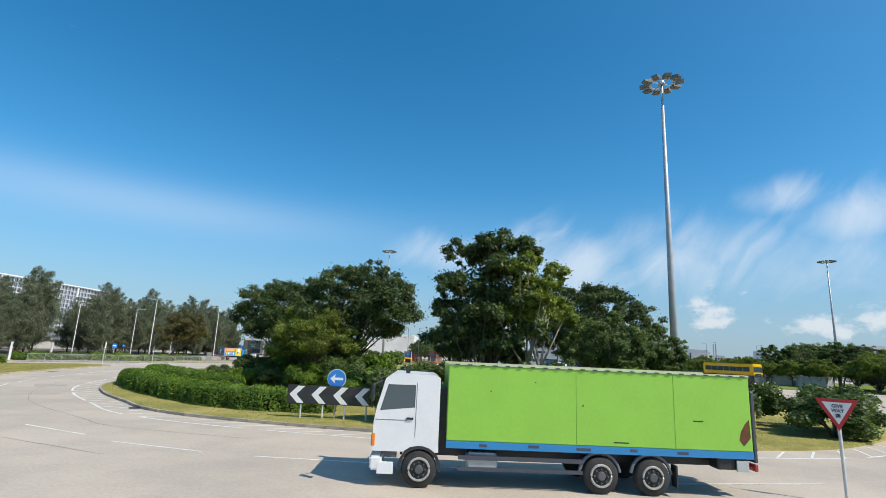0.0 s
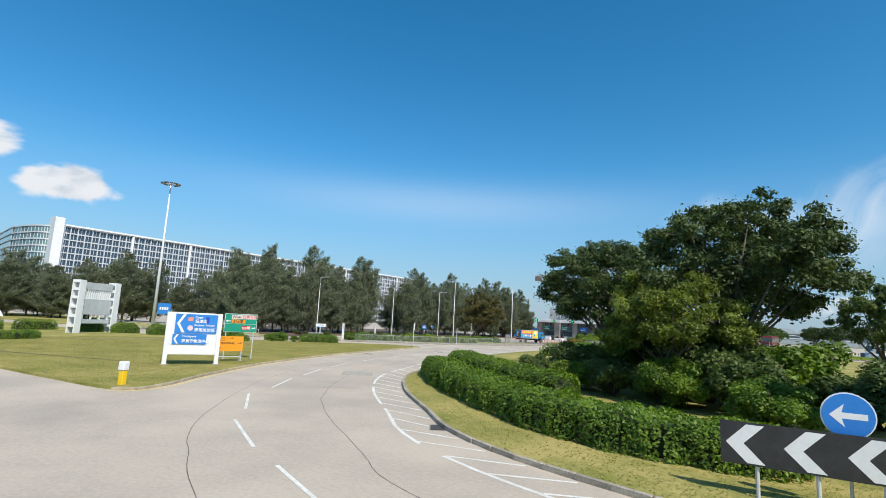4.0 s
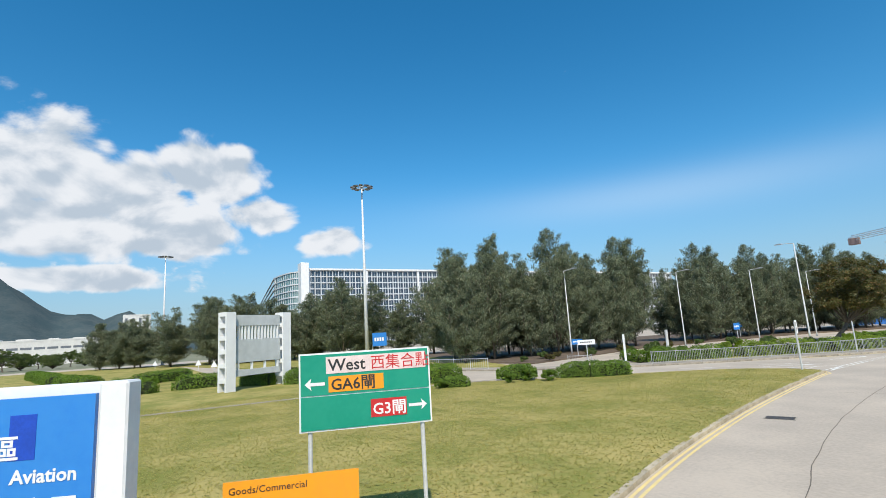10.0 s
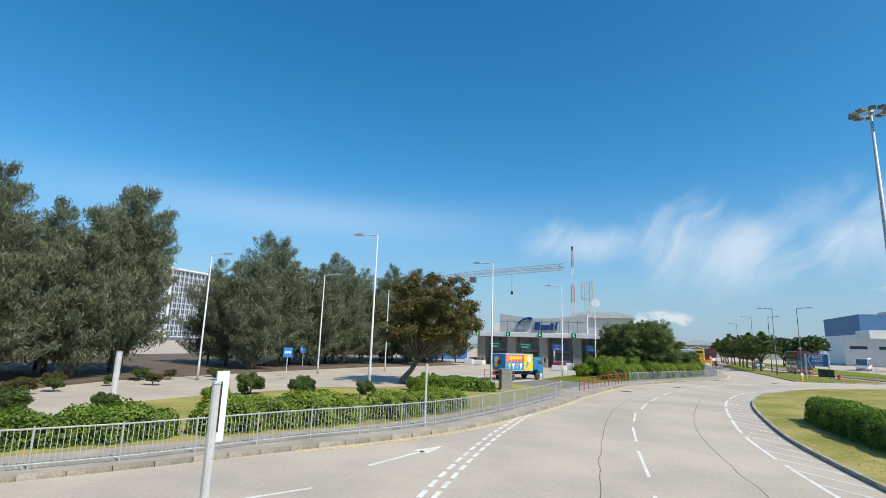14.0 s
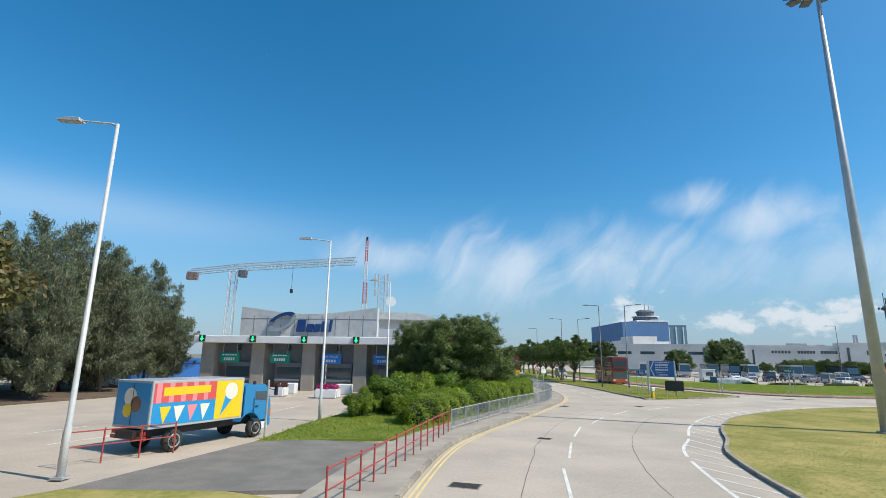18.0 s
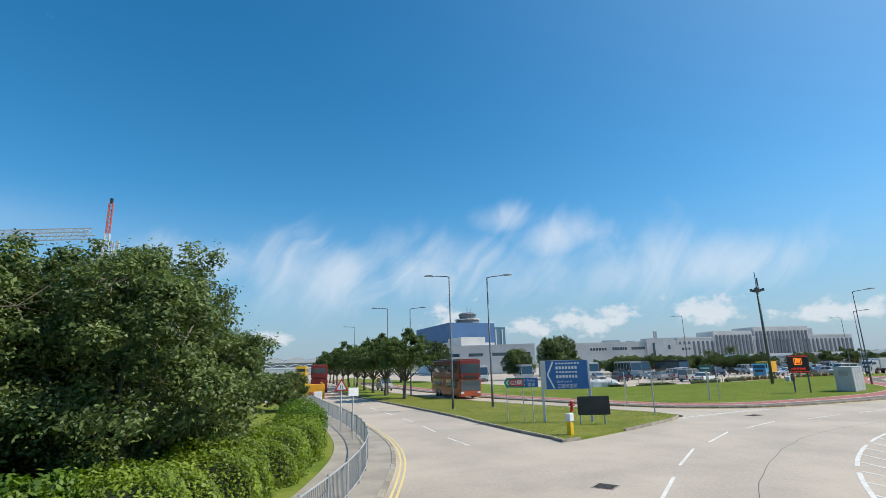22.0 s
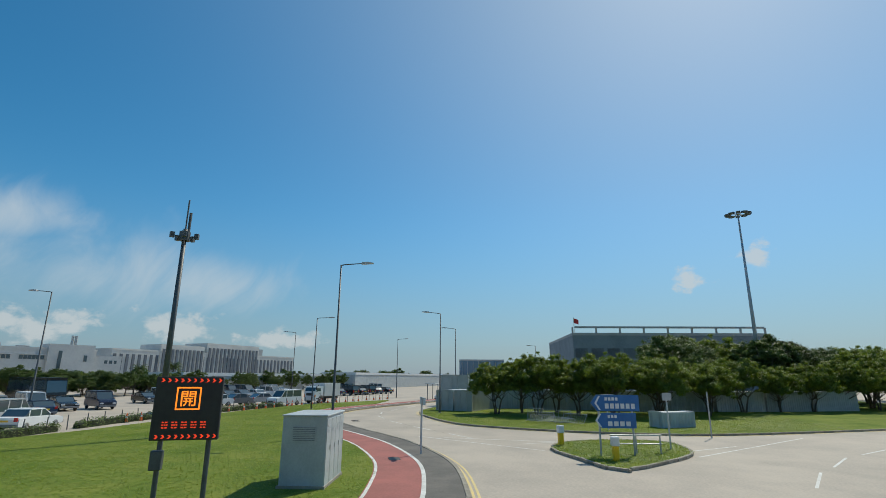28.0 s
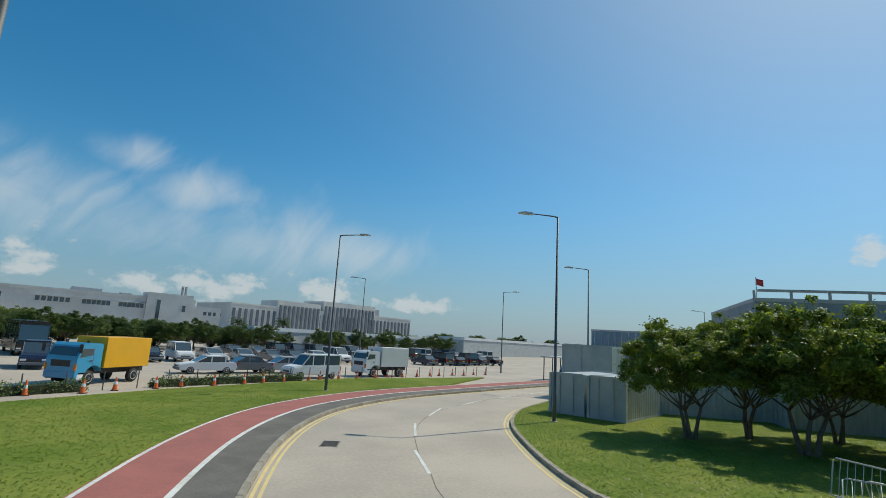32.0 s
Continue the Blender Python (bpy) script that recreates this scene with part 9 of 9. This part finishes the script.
structure("lawn_path", Geo().ribbon(curve([(-69, 29), (-68.6, 35), (-68.4, 40.5), (-68.2, 44), (-67.6, 47.5), (-66.4, 51), (-65.6, 55)], 1.0), -0.35, 0.35, 0.132), PAVE, "worn pale footpath across the lawn", "path")


# ---- traffic cones and fence along the vehicle lot ----
def cone_pattern():
    b = thing("traffic_cone", 0, 0)
    part("base", bevel(Geo().box((0, 0, 0.02), (0.36, 0.36, 0.04)), 0.01, 1), BLACK, b)
    part("body", Geo().tube([(0, 0, 0.03), (0, 0, 0.72)], [0.14, 0.03], 14), paint("cone_orange", (0.85, 0.16, 0.02), 0.5), b)
    part("band", Geo().tube([(0, 0, 0.34), (0, 0, 0.5)], [0.097, 0.073], 14), WHITE, b)
    return b


cn = cone_pattern()
for i in range(26):
    t = i / 25
    put(cn, 36 + 50 * t + random.uniform(-0.4, 0.4), 181.2 - 6.4 * t * t + random.uniform(-0.3, 0.3), 0.0, random.uniform(0, 90), "orange and white traffic cone at the lot's edge", "traffic cone", "lot cones")
done(cn)
fence_line = curve([(6, 190), (11, 181), (23, 179.4), (40, 181.6), (60, 180.2), (85, 174)], 1.0)
fb = thing("post_fence", 6, 190, 0.05, 0, "low fence of thin posts along the lot", "fence")
pm = Geo().tube([(0, 0, -0.1), (0, 0, 0.95)], 0.035, 6).mesh("post", POLE_DARK)
for x, y, a in walk_along(fence_line, 1.9):
    part("post", pm, None, fb).matrix_basis = pose(x - 6, y - 190, 0, 0, random.uniform(-4, 4), 0)

for k, (a0, a1) in enumerate(((2, 12), (13, 20), (22, 30), (31, 45), (48, 60))):
    hedge(fence_line[a0:a1], 0.9, 0.5, "rough weeds along the lot's fence", LEAF_MID, seed=140 + k, dens=60, size=0.06, z=0.05, wobble=0.5)


hut = thing("site_hut", 10.6, 193.4, 0, -14, "small white gate hut at the lot's edge", "hut")
part("wall", bevel(Geo().box((0, 0, 1.1), (2.4, 2.0, 2.2)), 0.03, 1), WHITE, hut)
part("roof", bevel(Geo().box((0, 0, 2.27), (2.7, 2.3, 0.14)), 0.03, 1), PALE_GREY, hut)
part("window", Geo().box((0.1, -1.01, 1.45), (1.3, 0.04, 0.7)), GLASS, hut)
tp = thing("covered_pile", 9.6, 183.2, 0, -35, "pile of goods under a crumpled white sheet", "pile")
rg = np.random.default_rng(77)
tg = Geo()
gx, gy = 19, 9
tv = []
for i in range(gx):
    for j in range(gy):
        u, v = i / (gx - 1) * 2 - 1, j / (gy - 1) * 2 - 1
        z = 1.25 * (1 - abs(u) ** 5) * (1 - abs(v) ** 4) * (0.85 + 0.22 * noise.noise(Vector((u * 3, v * 2, 2)))) + 0.02
        tv.append((u * 3.0 + rg.normal() * 0.04, v * 1.2 + rg.normal() * 0.04, z))
tg.add(tv, [(i * gy + j, (i + 1) * gy + j, (i + 1) * gy + j + 1, i * gy + j + 1) for i in range(gx - 1) for j in range(gy - 1)])
part("sheet", tg, PALE_GREY, tp, "crumpled white plastic sheet")
part("crate", bevel(Geo().box((-3.4, 0.1, 0.6), (1.1, 1.6, 1.2)), 0.04, 1), paint("crate_blue", (0.05, 0.12, 0.22), 0.6), tp)
cb = thing("cable_box", 34.7, 173.2, 0.1, 25, "small grey cable box on the lawn", "cabinet")
part("body", bevel(Geo().box((0, 0, 0.3), (0.95, 0.5, 0.62)), 0.03, 1), PALE_GREY, cb)
part("lid", bevel(Geo().box((0, 0, 0.63), (1.02, 0.56, 0.06)), 0.02, 1), WHITE, cb)
pc2 = thing("path_cover", 23.2, 154.6, 0.118, 25, "dark iron cover in the red cycle path", "cover")
part("lid", Geo().box((0, 0, 0.004), (0.75, 0.5, 0.012)), IRON, pc2)

# ---- crowd barriers stacked under the trees ----
def crowd_barrier(x, y, rz, tilt):
    b = thing("crowd_barrier", x, y, 0.16, rz, "pale galvanised crowd barrier dumped on shaded grass", "barrier", "crowd barriers")
    b.rotation_euler[0] = radians(tilt)
    part("frame", Geo().tube([(-1.0, 0, 0.12), (-1.0, 0, 1.0), (-0.92, 0, 1.08), (0.92, 0, 1.08), (1.0, 0, 1.0), (1.0, 0, 0.12), (-1.0, 0, 0.12)], 0.022, 8, False), STEEL, b)
    for i in range(9):
        part("bar", Geo().tube([(-0.8 + i * 0.2, 0, 0.12), (-0.8 + i * 0.2, 0, 1.08)], 0.009, 5), STEEL, b)
    for x1 in (-0.75, 0.75):
        part("foot", Geo().tube([(x1, -0.3, -0.02), (x1, 0, 0.14), (x1, 0.3, -0.02)], 0.018, 6), STEEL, b)


for i in range(7):
    crowd_barrier(44.9 - 0.22 * i + 0.3 * (i % 2), 148.8 - 0.5 * i, 40 + (i * 37 % 50), (10, 62, -40, 70, 25, -66, 48)[i])


# ---- grass ----
def grass_stuff(name, outline, count, material, seed, box, height, label, keep=None):
    rg = np.random.default_rng(seed)
    x0, y0, x1, y1 = box
    p = np.stack([rg.uniform(x0, x1, count), rg.uniform(y0, y1, count)], 1)
    inside = np.zeros(count, bool)
    o = np.array(outline)
    for (ax, ay), (bx, by) in zip(o, np.roll(o, -1, 0)):
        c = ((ay > p[:, 1]) != (by > p[:, 1])) & (p[:, 0] < (bx - ax) * (p[:, 1] - ay) / (by - ay + 1e-12) + ax)
        inside ^= c
    p = p[inside]
    n = len(p)
    h = height * (0.5 + rg.random(n))
    up = np.stack([rg.normal(size=n) * 1.3, rg.normal(size=n) * 1.3, np.full(n, 0.7)], 1) * h[:, None] * 0.5
    wd = np.stack([-up[:, 1], up[:, 0], np.zeros(n)], 1)
    wd *= ((0.012 + 0.012 * rg.random(n)) / (np.linalg.norm(wd, axis=1) + 1e-6))[:, None]
    c = np.concatenate([p, np.full((n, 1), 0.12)], 1) + up
    ob = new(name, leaves(name, c, up, wd, material))
    return tagged(ob, label, "grass", kind="stuff")


grass_stuff("grass_blades", wl[:-1], 190000, BLADE, 1, (-72, 20, -33, 69), 0.05, "short dry mown grass blades on the lawn")
grass_stuff("grass_blades", isl[:-1], 80000, BLADE, 2, (-33, 23, 24, 42), 0.055, "short mown grass blades on the island")
grass_stuff("grass_blades", isl[:-1], 110000, BLADE, 3, (-40, 80, -8, 140), 0.042, "short mown grass blades on the island")
grass_stuff("grass_blades", md[:-1], 60000, BLADE, 4, (-25, 145, -11, 185), 0.055, "short grass blades on the median")
grass_stuff("grass_blades", se[:-1], 12000, BLADE_GREEN, 5, (22, 140, 34, 148), 0.09, "green grass blades on a small island")
grass_stuff("grass_blades", ev[:-1], 90000, BLADE_GREEN, 6, (37, 125, 66, 162), 0.06, "green grass blades on the shaded verge")
fo = field[:190] + [(80, 172.5), (64, 178.8), (48, 179.5), (30, 178), (23, 178.6), (11, 180.4), (5, 189), (2, 300)]
grass_stuff("grass_blades", fo, 150000, BLADE_GREEN, 7, (-8, 152, 66, 182), 0.06, "bright green grass blades on the field")
grass_stuff("grass_blades", [(-54.6, 118.7), (-52.4, 119.2)] + strip + [(-40, 186), (-46, 160), (-50.5, 140), (-52, 131), (-53.6, 125)], 40000, BLADE_GREEN, 8, (-55, 118, -38, 150), 0.14, "rough green grass under a round tree")
